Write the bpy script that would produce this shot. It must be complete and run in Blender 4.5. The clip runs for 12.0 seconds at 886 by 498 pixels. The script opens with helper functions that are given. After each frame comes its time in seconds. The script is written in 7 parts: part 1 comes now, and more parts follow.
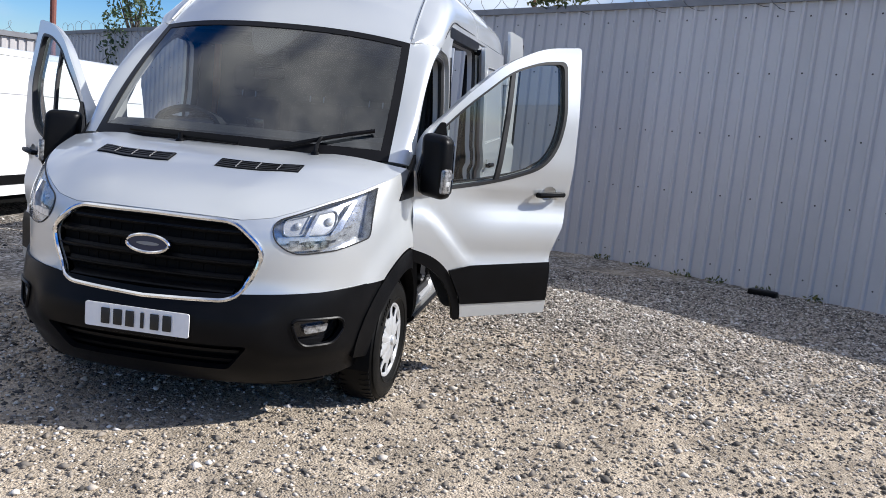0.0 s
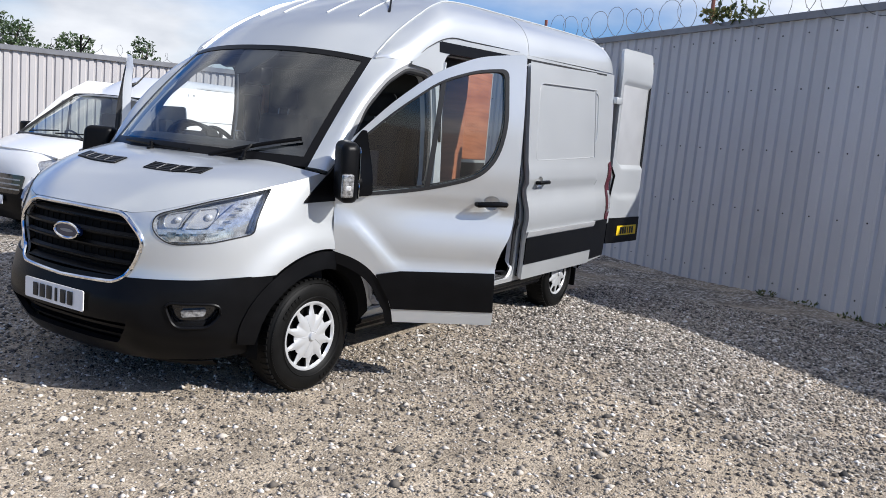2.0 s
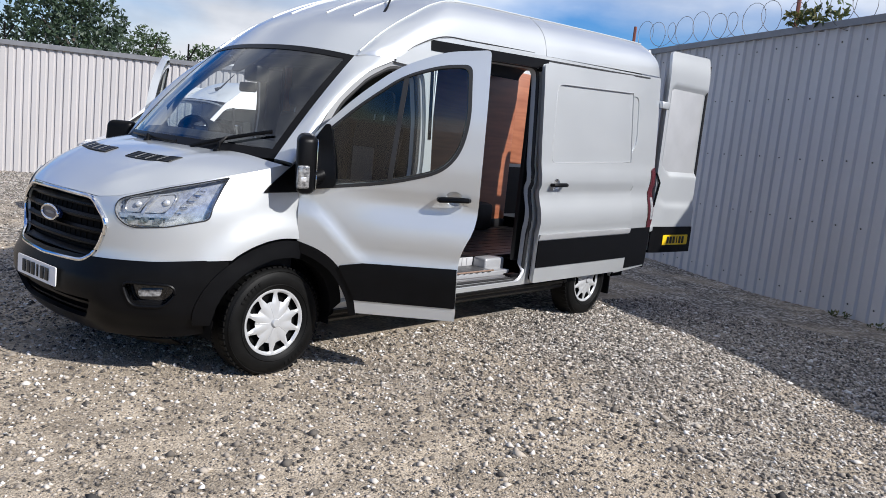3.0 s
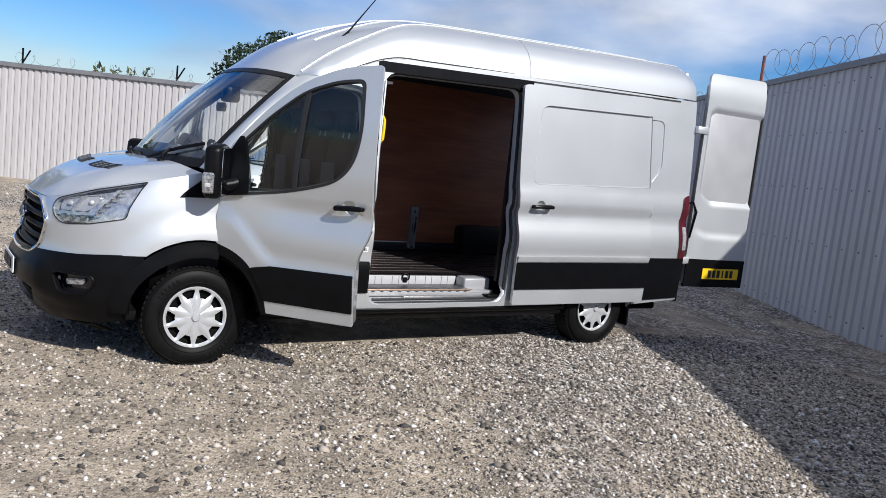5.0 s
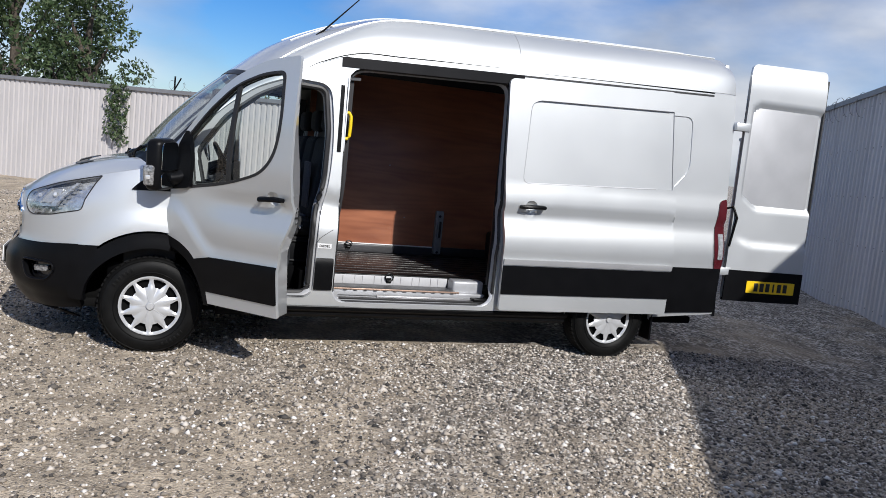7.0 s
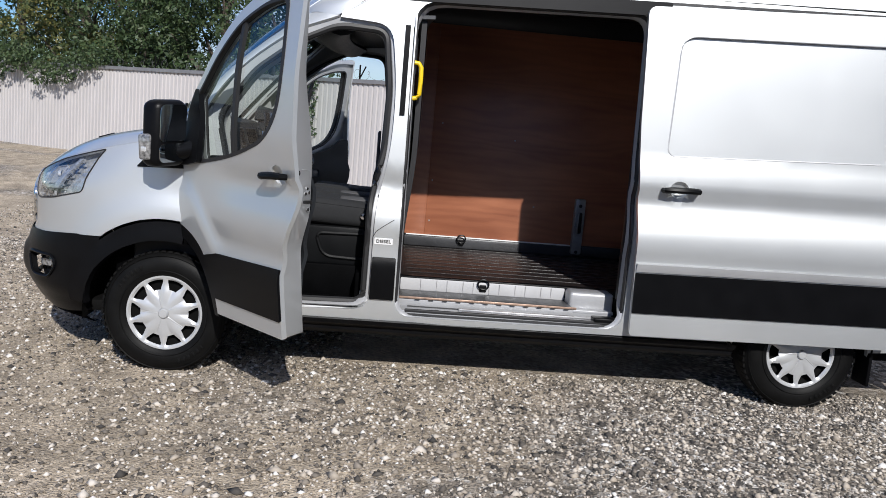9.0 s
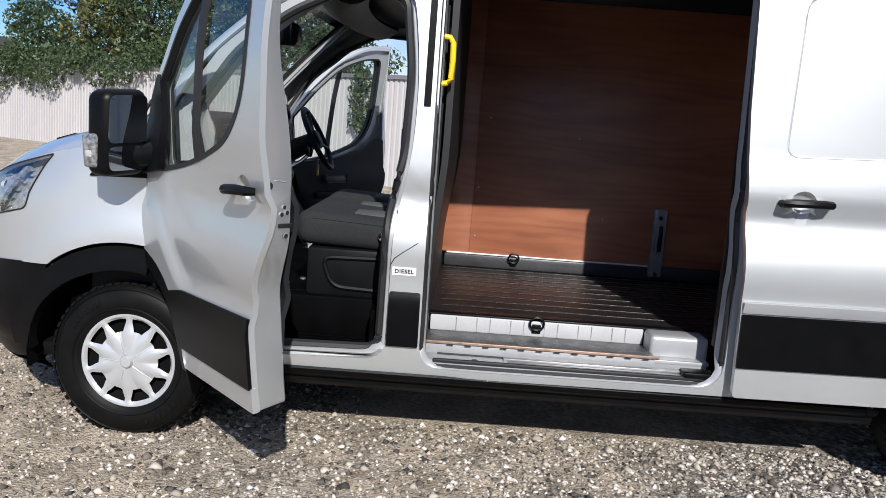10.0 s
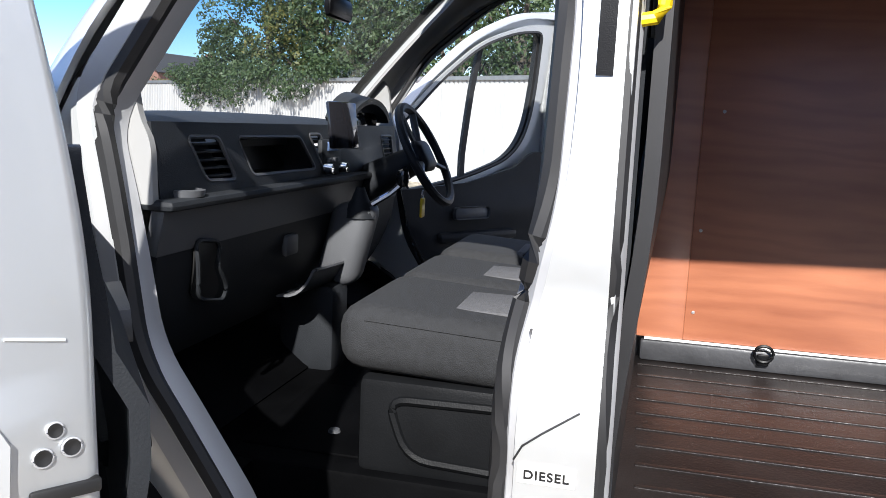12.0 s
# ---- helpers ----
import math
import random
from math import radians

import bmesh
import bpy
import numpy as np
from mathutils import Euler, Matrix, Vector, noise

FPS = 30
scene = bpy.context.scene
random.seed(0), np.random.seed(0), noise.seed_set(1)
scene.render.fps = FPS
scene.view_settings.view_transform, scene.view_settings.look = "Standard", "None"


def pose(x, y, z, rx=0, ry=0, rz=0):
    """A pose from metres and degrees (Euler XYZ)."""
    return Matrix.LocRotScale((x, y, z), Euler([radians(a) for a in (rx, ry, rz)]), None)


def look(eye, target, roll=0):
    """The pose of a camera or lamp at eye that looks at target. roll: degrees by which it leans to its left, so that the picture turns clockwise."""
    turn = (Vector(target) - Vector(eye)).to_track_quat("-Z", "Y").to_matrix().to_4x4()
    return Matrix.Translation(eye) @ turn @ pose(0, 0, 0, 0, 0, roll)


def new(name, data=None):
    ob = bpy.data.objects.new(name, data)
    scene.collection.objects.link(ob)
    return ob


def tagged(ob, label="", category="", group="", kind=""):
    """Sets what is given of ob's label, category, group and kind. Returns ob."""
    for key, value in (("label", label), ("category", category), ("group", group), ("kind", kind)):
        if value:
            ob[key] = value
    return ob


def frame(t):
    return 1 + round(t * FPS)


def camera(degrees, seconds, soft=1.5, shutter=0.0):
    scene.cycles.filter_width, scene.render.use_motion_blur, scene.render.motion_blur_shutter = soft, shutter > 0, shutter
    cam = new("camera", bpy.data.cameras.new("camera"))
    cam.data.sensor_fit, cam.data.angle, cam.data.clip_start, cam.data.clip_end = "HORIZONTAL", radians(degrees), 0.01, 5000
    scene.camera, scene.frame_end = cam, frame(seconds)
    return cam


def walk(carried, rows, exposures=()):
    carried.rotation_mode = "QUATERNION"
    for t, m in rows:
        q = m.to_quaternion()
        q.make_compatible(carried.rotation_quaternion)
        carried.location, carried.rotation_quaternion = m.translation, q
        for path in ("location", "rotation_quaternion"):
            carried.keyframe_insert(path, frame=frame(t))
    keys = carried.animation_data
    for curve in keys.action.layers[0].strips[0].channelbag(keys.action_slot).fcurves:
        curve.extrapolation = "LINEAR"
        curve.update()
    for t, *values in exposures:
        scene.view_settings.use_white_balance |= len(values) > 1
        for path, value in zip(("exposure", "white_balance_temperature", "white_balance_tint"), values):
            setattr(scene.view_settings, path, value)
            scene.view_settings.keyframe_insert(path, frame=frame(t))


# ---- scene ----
from mathutils import geometry

cam = camera(57.1, 12.0, soft=0.75)
METRES = 12.429
BASE = pose(1.922, -4.467, 1.5785, 0, 0, 9.0)
ROWS = [
    (0.0, 0.0, 0.0, 0.0, 0.82, -8.61, -5.42),
    (0.5, 0.0441, 0.0023, 0.0014, 5.88, -7.91, -5.13),
    (1.0, 0.089, 0.004, 0.0033, 11.33, -7.55, -4.84),
    (1.5, 0.1335, 0.0165, 0.0027, 16.78, -7.8, -4.83),
    (2.0, 0.1784, 0.0294, 0.0039, 22.31, -8.16, -5.06),
    (2.5, 0.2162, 0.0465, 0.0028, 27.12, -8.25, -5.45),
    (3.0, 0.2559, 0.0659, 0.0036, 31.94, -8.21, -5.83),
    (5.0, 0.3884, 0.1612, 0.0055, 47.37, -6.88, -6.35),
    (5.5, 0.4205, 0.1855, 0.0052, 50.67, -6.57, -6.3),
    (6.0, 0.443, 0.2139, 0.0039, 53.93, -6.39, -6.24),
    (6.5, 0.4572, 0.2465, 0.0033, 57.12, -6.26, -6.07),
    (8.5, 0.4016, 0.3792, -0.0056, 73.48, -8.03, -4.97),
    (9.0, 0.3614, 0.4013, -0.0073, 76.85, -8.24, -4.84),
    (9.5, 0.3186, 0.4172, -0.0086, 79.57, -8.43, -4.63),
    (10.0, 0.2761, 0.4311, -0.008, 81.5, -8.63, -4.23),
    (10.5, 0.2343, 0.4423, -0.0071, 83.66, -8.77, -3.73),
    (11.0, 0.1905, 0.4464, -0.0086, 86.19, -8.88, -3.24),
    (11.5, 0.1497, 0.4545, -0.0086, 89.85, -8.87, -2.8),
    (12.0, 0.1109, 0.4546, -0.0092, 94.65, -8.85, -2.58),
]
EXPOSURES = [(0.0, 0.58, 6380, 10), (1.5, 0.47, 6380, 10), (3.0, 0.38, 6380, 10), (5.0, 0.24, 6380, 10), (6.5, 0.16, 6380, 10), (8.5, 0.05, 6380, 10), (10.0, 0.30, 6380, 10), (11.0, 0.62, 6380, 10), (11.5, 0.94, 6380, 10), (12.0, 1.30, 6380, 10)]
walk(cam, [(t, BASE @ pose(METRES * x, METRES * y, METRES * z, 90 + pitch, roll, yaw)) for t, x, y, z, yaw, pitch, roll in ROWS], EXPOSURES)

SUN_AZ, SUN_EL = 81.0, 34.5
sun_dir = Vector((math.cos(radians(SUN_EL)) * math.sin(radians(SUN_AZ)), math.cos(radians(SUN_EL)) * math.cos(radians(SUN_AZ)), math.sin(radians(SUN_EL))))

# ---- world and sun ----
world = bpy.data.worlds.new("World")
scene.world = world
world.use_nodes = True
wn, wl = world.node_tree.nodes, world.node_tree.links
wn.clear()
w_out = wn.new("ShaderNodeOutputWorld")
w_bg = wn.new("ShaderNodeBackground")
w_sky = wn.new("ShaderNodeTexSky")
w_sky.sky_type, w_sky.sun_disc = "NISHITA", False
w_sky.sun_elevation, w_sky.sun_rotation = radians(SUN_EL), radians(SUN_AZ)
w_sky.air_density, w_sky.dust_density, w_sky.ozone_density = 1.0, 0.4, 6.0
w_co = wn.new("ShaderNodeTexCoord")
w_map = wn.new("ShaderNodeMapping")
w_map.inputs["Scale"].default_value = (1.0, 1.0, 2.6)
w_map.inputs["Location"].default_value = (0.35, 0.9, 0.2)
w_noise = wn.new("ShaderNodeTexNoise")
w_noise.inputs["Scale"].default_value, w_noise.inputs["Detail"].default_value, w_noise.inputs["Roughness"].default_value = 1.7, 8.0, 0.50
w_ramp = wn.new("ShaderNodeValToRGB")
w_ramp.color_ramp.elements[0].position, w_ramp.color_ramp.elements[1].position = 0.46, 0.68
w_shade = wn.new("ShaderNodeTexNoise")
w_shade.inputs["Scale"].default_value, w_shade.inputs["Detail"].default_value = 3.2, 6.0
w_cloud = wn.new("ShaderNodeValToRGB")
w_cloud.color_ramp.elements[0].position, w_cloud.color_ramp.elements[0].color = 0.35, (3.6, 3.9, 4.5, 1)
w_cloud.color_ramp.elements[1].position, w_cloud.color_ramp.elements[1].color = 0.65, (8.6, 8.7, 8.9, 1)
w_mix = wn.new("ShaderNodeMix")
w_mix.data_type = "RGBA"
wl.new(w_co.outputs["Generated"], w_map.inputs["Vector"])
wl.new(w_map.outputs["Vector"], w_noise.inputs["Vector"])
wl.new(w_map.outputs["Vector"], w_shade.inputs["Vector"])
w_sep = wn.new("ShaderNodeSeparateXYZ")
wl.new(w_co.outputs["Generated"], w_sep.inputs["Vector"])
w_up = wn.new("ShaderNodeMath")
w_up.operation, w_up.inputs[1].default_value = "MULTIPLY_ADD", 0.10
wl.new(w_sep.outputs["Z"], w_up.inputs[0])
wl.new(w_noise.outputs["Fac"], w_up.inputs[2])
w_north = wn.new("ShaderNodeMath")
w_north.operation, w_north.inputs[1].default_value = "MULTIPLY_ADD", 0.05
wl.new(w_sep.outputs["Y"], w_north.inputs[0])
wl.new(w_up.outputs[0], w_north.inputs[2])
wl.new(w_north.outputs[0], w_ramp.inputs["Fac"])
wl.new(w_shade.outputs["Fac"], w_cloud.inputs["Fac"])
wl.new(w_ramp.outputs["Color"], w_mix.inputs["Factor"])
w_sat = wn.new("ShaderNodeHueSaturation")
w_sat.inputs["Saturation"].default_value = 1.32
w_sat.inputs["Hue"].default_value = 0.512
wl.new(w_sky.outputs["Color"], w_sat.inputs["Color"])
wl.new(w_sat.outputs["Color"], w_mix.inputs["A"])
wl.new(w_cloud.outputs["Color"], w_mix.inputs["B"])
wl.new(w_mix.outputs["Result"], w_bg.inputs["Color"])
w_bg.inputs["Strength"].default_value = 0.100
wl.new(w_bg.outputs["Background"], w_out.inputs["Surface"])

sun = new("sun", bpy.data.lights.new("sun", "SUN"))
sun.data.energy, sun.data.angle, sun.data.color = 4.6, radians(0.6), (1.0, 0.968, 0.925)
sun.matrix_world = look(sun_dir * 50, (0, 0, 0))


# ---- materials ----
def material(name, color, rough=0.5, metal=0.0, vary=0.08, scale=6.0, bump=0.0, bump_scale=60.0, coat=0.0, color2=None, detail=6.0, spec=0.5, stretch=(1, 1, 1)):
    m = bpy.data.materials.new(name)
    m.use_nodes = True
    n, l = m.node_tree.nodes, m.node_tree.links
    b = n["Principled BSDF"]
    b.inputs["Roughness"].default_value, b.inputs["Metallic"].default_value = rough, metal
    b.inputs["Coat Weight"].default_value, b.inputs["Coat Roughness"].default_value = coat, 0.04
    b.inputs["Specular IOR Level"].default_value = spec
    co = n.new("ShaderNodeTexCoord")
    mp = n.new("ShaderNodeMapping")
    mp.inputs["Scale"].default_value = stretch
    l.new(co.outputs["Object"], mp.inputs["Vector"])
    t = n.new("ShaderNodeTexNoise")
    t.inputs["Scale"].default_value, t.inputs["Detail"].default_value = scale, detail
    l.new(mp.outputs["Vector"], t.inputs["Vector"])
    r = n.new("ShaderNodeValToRGB")
    c2 = color2 or tuple(c * (1 - 2 * vary) for c in color)
    r.color_ramp.elements[0].position, r.color_ramp.elements[0].color = 0.3, (*c2, 1)
    r.color_ramp.elements[1].position, r.color_ramp.elements[1].color = 0.7, (*color, 1)
    l.new(t.outputs["Fac"], r.inputs["Fac"])
    l.new(r.outputs["Color"], b.inputs["Base Color"])
    rr = n.new("ShaderNodeMapRange")
    rr.inputs["To Min"].default_value, rr.inputs["To Max"].default_value = max(0.0, rough * 0.85), min(1.0, rough * 1.15)
    l.new(t.outputs["Fac"], rr.inputs["Value"])
    l.new(rr.outputs["Result"], b.inputs["Roughness"])
    if bump:
        t2 = n.new("ShaderNodeTexNoise")
        t2.inputs["Scale"].default_value, t2.inputs["Detail"].default_value = bump_scale, 4.0
        l.new(mp.outputs["Vector"], t2.inputs["Vector"])
        bp = n.new("ShaderNodeBump")
        bp.inputs["Strength"].default_value, bp.inputs["Distance"].default_value = bump, 0.01
        l.new(t2.outputs["Fac"], bp.inputs["Height"])
        l.new(bp.outputs["Normal"], b.inputs["Normal"])
    return m


def glass_material(name, tint, gloss=0.06):
    m = bpy.data.materials.new(name)
    m.use_nodes = True
    n, l = m.node_tree.nodes, m.node_tree.links
    n.remove(n["Principled BSDF"])
    out = n["Material Output"]
    tr, gl, mx, fr = n.new("ShaderNodeBsdfTransparent"), n.new("ShaderNodeBsdfGlossy"), n.new("ShaderNodeMixShader"), n.new("ShaderNodeLayerWeight")
    pw, ad = n.new("ShaderNodeMath"), n.new("ShaderNodeMath")
    pw.operation, pw.inputs[1].default_value = "POWER", 4.0
    ad.operation, ad.inputs[1].default_value, ad.inputs[2].default_value = "MULTIPLY_ADD", 0.75, gloss
    fr.inputs["Blend"].default_value = 0.5
    l.new(fr.outputs["Facing"], pw.inputs[0])
    l.new(pw.outputs[0], ad.inputs[0])
    tr.inputs["Color"].default_value = (*tint, 1)
    gl.inputs["Roughness"].default_value = 0.015
    l.new(ad.outputs[0], mx.inputs["Fac"])
    l.new(tr.outputs["BSDF"], mx.inputs[1])
    l.new(gl.outputs["BSDF"], mx.inputs[2])
    l.new(mx.outputs["Shader"], out.inputs["Surface"])
    return m


M_SILVER = material("silver_paint", (0.60, 0.618, 0.622), 0.42, 0.63, vary=0.012, scale=2.0, coat=0.9)
M_WHITE = material("white_paint", (0.80, 0.80, 0.79), 0.35, 0.0, vary=0.02, scale=2.0, coat=0.6)
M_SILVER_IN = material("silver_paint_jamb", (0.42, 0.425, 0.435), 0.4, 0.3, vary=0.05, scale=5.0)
M_BLACK = material("black_textured_plastic", (0.0040, 0.0041, 0.0048), 0.36, vary=0.15, scale=9.0, bump=0.06, bump_scale=420.0, spec=0.13)
M_GLOSSBLACK = material("gloss_black", (0.012, 0.012, 0.013), 0.12, vary=0.1, coat=0.5)
M_RUBBER = material("tyre_rubber", (0.006, 0.006, 0.006), 0.5, vary=0.2, scale=14.0, bump=0.1, bump_scale=200.0, spec=0.12)
M_SEAL = material("rubber_seal", (0.016, 0.016, 0.017), 0.55, vary=0.1)
M_CHROME = material("chrome", (0.78, 0.79, 0.80), 0.10, 1.0, vary=0.02)
M_WHEEL = material("wheel_cover_silver", (0.57, 0.58, 0.59), 0.32, 0.4, vary=0.04, scale=9.0, coat=0.3)
M_STEEL = material("bare_steel", (0.45, 0.45, 0.46), 0.4, 0.8, vary=0.1, scale=12.0)
M_DARKMETAL = material("dark_underbody", (0.006, 0.006, 0.006), 0.8, vary=0.25, scale=8.0, spec=0.1)
M_FRIT = material("black_printed_band", (0.006, 0.006, 0.007), 0.35, vary=0.1, spec=0.12)
M_GLASS = glass_material("clear_glass", (0.80, 0.86, 0.84))
M_SCREEN = glass_material("windscreen_glass", (0.76, 0.81, 0.81), 0.125)
M_LENS = glass_material("lamp_lens", (0.95, 0.96, 0.97), 0.04)
M_MIRROR = material("mirror_glass", (0.50, 0.54, 0.57), 0.02, 1.0, vary=0.0)
M_REFLECT = material("lamp_reflector", (0.82, 0.83, 0.84), 0.26, 0.4, vary=0.22, scale=38.0)
M_RED = material("red_lens", (0.075, 0.007, 0.010), 0.15, vary=0.1, coat=0.6)
M_AMBER = material("amber_lens", (0.65, 0.20, 0.05), 0.2, vary=0.1, coat=0.5)
M_CLEARPL = material("clear_lamp_plastic", (0.62, 0.63, 0.64), 0.14, 0.5, vary=0.25, scale=40.0, coat=0.7)
M_YELLOW = material("yellow_plate", (0.80, 0.52, 0.01), 0.35, vary=0.03)
M_GRAB = material("yellow_handle", (0.80, 0.55, 0.01), 0.4, vary=0.05)
M_PLATE = material("white_plate", (0.82, 0.82, 0.82), 0.3, vary=0.03)
M_INK = material("black_ink", (0.012, 0.012, 0.012), 0.5, vary=0.05)
M_BOWL = material("satin_reflector", (0.50, 0.50, 0.50), 0.38, 0.3, vary=0.1, scale=30.0)
M_TRIMGREY = material("worn_grey_plastic", (0.10, 0.10, 0.105), 0.55, vary=0.1, scale=30.0)
M_BLUE = material("blue_badge", (0.006, 0.016, 0.06), 0.30, vary=0.1, coat=0.3)
M_DASH = material("dark_grey_dash_plastic", (0.020, 0.022, 0.025), 0.5, vary=0.12, scale=8.0, bump=0.15, bump_scale=300.0, spec=0.14)
M_DASH2 = material("mid_grey_dash_plastic", (0.075, 0.078, 0.084), 0.5, vary=0.08, scale=8.0, bump=0.1, bump_scale=300.0)
M_FABRIC = material("dark_seat_fabric", (0.020, 0.021, 0.023), 0.92, vary=0.2, scale=60.0, bump=0.35, bump_scale=350.0)
M_FABRIC2 = material("grey_seat_insert", (0.10, 0.10, 0.105), 0.92, vary=0.15, scale=80.0, bump=0.35, bump_scale=300.0)
M_TRIM = material("pale_grey_trim", (0.26, 0.26, 0.255), 0.7, vary=0.05, scale=8.0)
M_RISER = material("pale_step_plastic", (0.46, 0.46, 0.465), 0.5, vary=0.06, scale=8.0)
# Black rubber, taken darker still: the footwell's shade is in this colour.
M_MAT_SHADED = material("shaded_black_rubber", (0.003, 0.0031, 0.0035), 0.6, vary=0.3, scale=5.0, bump=0.08, bump_scale=120.0, spec=0.02)
M_CARGOFLOOR = material("brown_black_cargo_mat", (0.0204, 0.0163, 0.0156), 0.36, vary=0.25, scale=3.5, bump=0.2, bump_scale=90.0)
M_BASE = material("black_moulded_base", (0.0075, 0.008, 0.0088), 0.45, vary=0.15, scale=6.0, bump=0.12, bump_scale=260.0, spec=0.10)
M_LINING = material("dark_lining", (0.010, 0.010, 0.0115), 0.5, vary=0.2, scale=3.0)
M_LAMP = material("moulded_lamp_plastic", (0.42, 0.42, 0.42), 0.16, 0.3, vary=0.45, scale=55.0, coat=0.7)
M_SMOKE = material("smoky_lamp_glass", (0.26, 0.27, 0.28), 0.12, 0.3, vary=0.5, scale=45.0, coat=0.7)
M_KICK_LIT = material("lit_grey_kick_rail", (0.045, 0.046, 0.05), 0.38, vary=0.2, scale=7.0, bump=0.1, bump_scale=60.0)
M_BRACKET = material("galvanised_bracket", (0.34, 0.34, 0.35), 0.42, 0.35, vary=0.15, scale=18.0)
M_SCREENOFF = material("switched_off_screen", (0.015, 0.015, 0.018), 0.08, vary=0.05, coat=0.6)


def wood_material(name, light, dark):
    m = material(name, light, 0.44, vary=0.2, scale=2.2, bump=0.05, bump_scale=40.0, color2=dark, stretch=(1, 0.8, 4), spec=0.5)
    n, l = m.node_tree.nodes, m.node_tree.links
    b = n["Principled BSDF"]
    b.inputs["Coat Weight"].default_value, b.inputs["Coat Roughness"].default_value = 0.8, 0.36
    co = n.new("ShaderNodeTexCoord")
    mp = n.new("ShaderNodeMapping")
    mp.inputs["Scale"].default_value = (1, 0.55, 3.2)
    wv = n.new("ShaderNodeTexWave")
    wv.wave_type, wv.bands_direction = "BANDS", "Z"
    wv.inputs["Scale"].default_value, wv.inputs["Distortion"].default_value, wv.inputs["Detail"].default_value, wv.inputs["Detail Scale"].default_value = 1.5, 22.0, 3.0, 0.7
    rp = n.new("ShaderNodeValToRGB")
    rp.color_ramp.elements[0].color, rp.color_ramp.elements[1].color = (*dark, 1), (*light, 1)
    rp.color_ramp.elements[0].position, rp.color_ramp.elements[1].position = 0.05, 0.75
    mx = n.new("ShaderNodeMix")
    mx.data_type = "RGBA"
    mx.inputs["Factor"].default_value = 0.22
    l.new(co.outputs["Object"], mp.inputs["Vector"])
    l.new(mp.outputs["Vector"], wv.inputs["Vector"])
    l.new(wv.outputs["Color"], rp.inputs["Fac"])
    first = b.inputs["Base Color"].links[0].from_socket
    l.new(first, mx.inputs["A"])
    l.new(rp.outputs["Color"], mx.inputs["B"])
    l.new(mx.outputs["Result"], b.inputs["Base Color"])
    return m


M_PLY = wood_material("red_brown_plywood", (0.40, 0.150, 0.075), (0.225, 0.070, 0.034))


# ---- mesh helpers ----
def part(name, bm, mat, parent, label="", smooth=True, mats=(), sharp=0.6):
    me = bpy.data.meshes.new(name)
    bm.normal_update()
    if smooth:
        for f in bm.faces:
            f.smooth = True
        for e in bm.edges:
            if len(e.link_faces) == 2 and e.calc_face_angle(0.0) > sharp:
                e.smooth = False
    bm.to_mesh(me)
    bm.free()
    me.materials.append(mat)
    for x in mats:
        me.materials.append(x)
    ob = new(name, me)
    if parent is not None:
        ob.parent = parent
    if label:
        ob["label"] = label
    return ob


def thing(name, label, category, group="", kind="", at=(0, 0, 0)):
    ob = new(name)
    ob.location = at
    return tagged(ob, label, category, group, kind)


def inside(poly, px, py):
    res = np.zeros(px.shape, bool)
    n = len(poly)
    j = n - 1
    for i in range(n):
        xi, yi, xj, yj = poly[i][0], poly[i][1], poly[j][0], poly[j][1]
        if yi != yj:
            c = ((yi > py) != (yj > py)) & (px < (xj - xi) * (py - yi) / (yj - yi) + xi)
            res ^= c
        j = i
    return res


def rounded(points, seg=5):
    """A closed outline with rounded corners, from (u, v, radius)."""
    out = []
    n = len(points)
    for i, p in enumerate(points):
        r = p[2] if len(p) > 2 else 0.0
        c = Vector(p[:2])
        if r <= 0:
            out.append(tuple(c))
            continue
        a, b = Vector(points[i - 1][:2]) - c, Vector(points[(i + 1) % n][:2]) - c
        ra, rb = min(r, a.length * 0.49), min(r, b.length * 0.49)
        p0, p2 = c + a.normalized() * ra, c + b.normalized() * rb
        for k in range(seg + 1):
            t = k / seg
            out.append(tuple(p0 * (1 - t) ** 2 + c * 2 * t * (1 - t) + p2 * t * t))
    return out


def resample(poly, step):
    out = []
    n = len(poly)
    for i in range(n):
        a, b = Vector(poly[i]), Vector(poly[(i + 1) % n])
        k = max(1, int((b - a).length / step + 0.5))
        for q in range(k):
            out.append(tuple(a.lerp(b, q / k)))
    return out


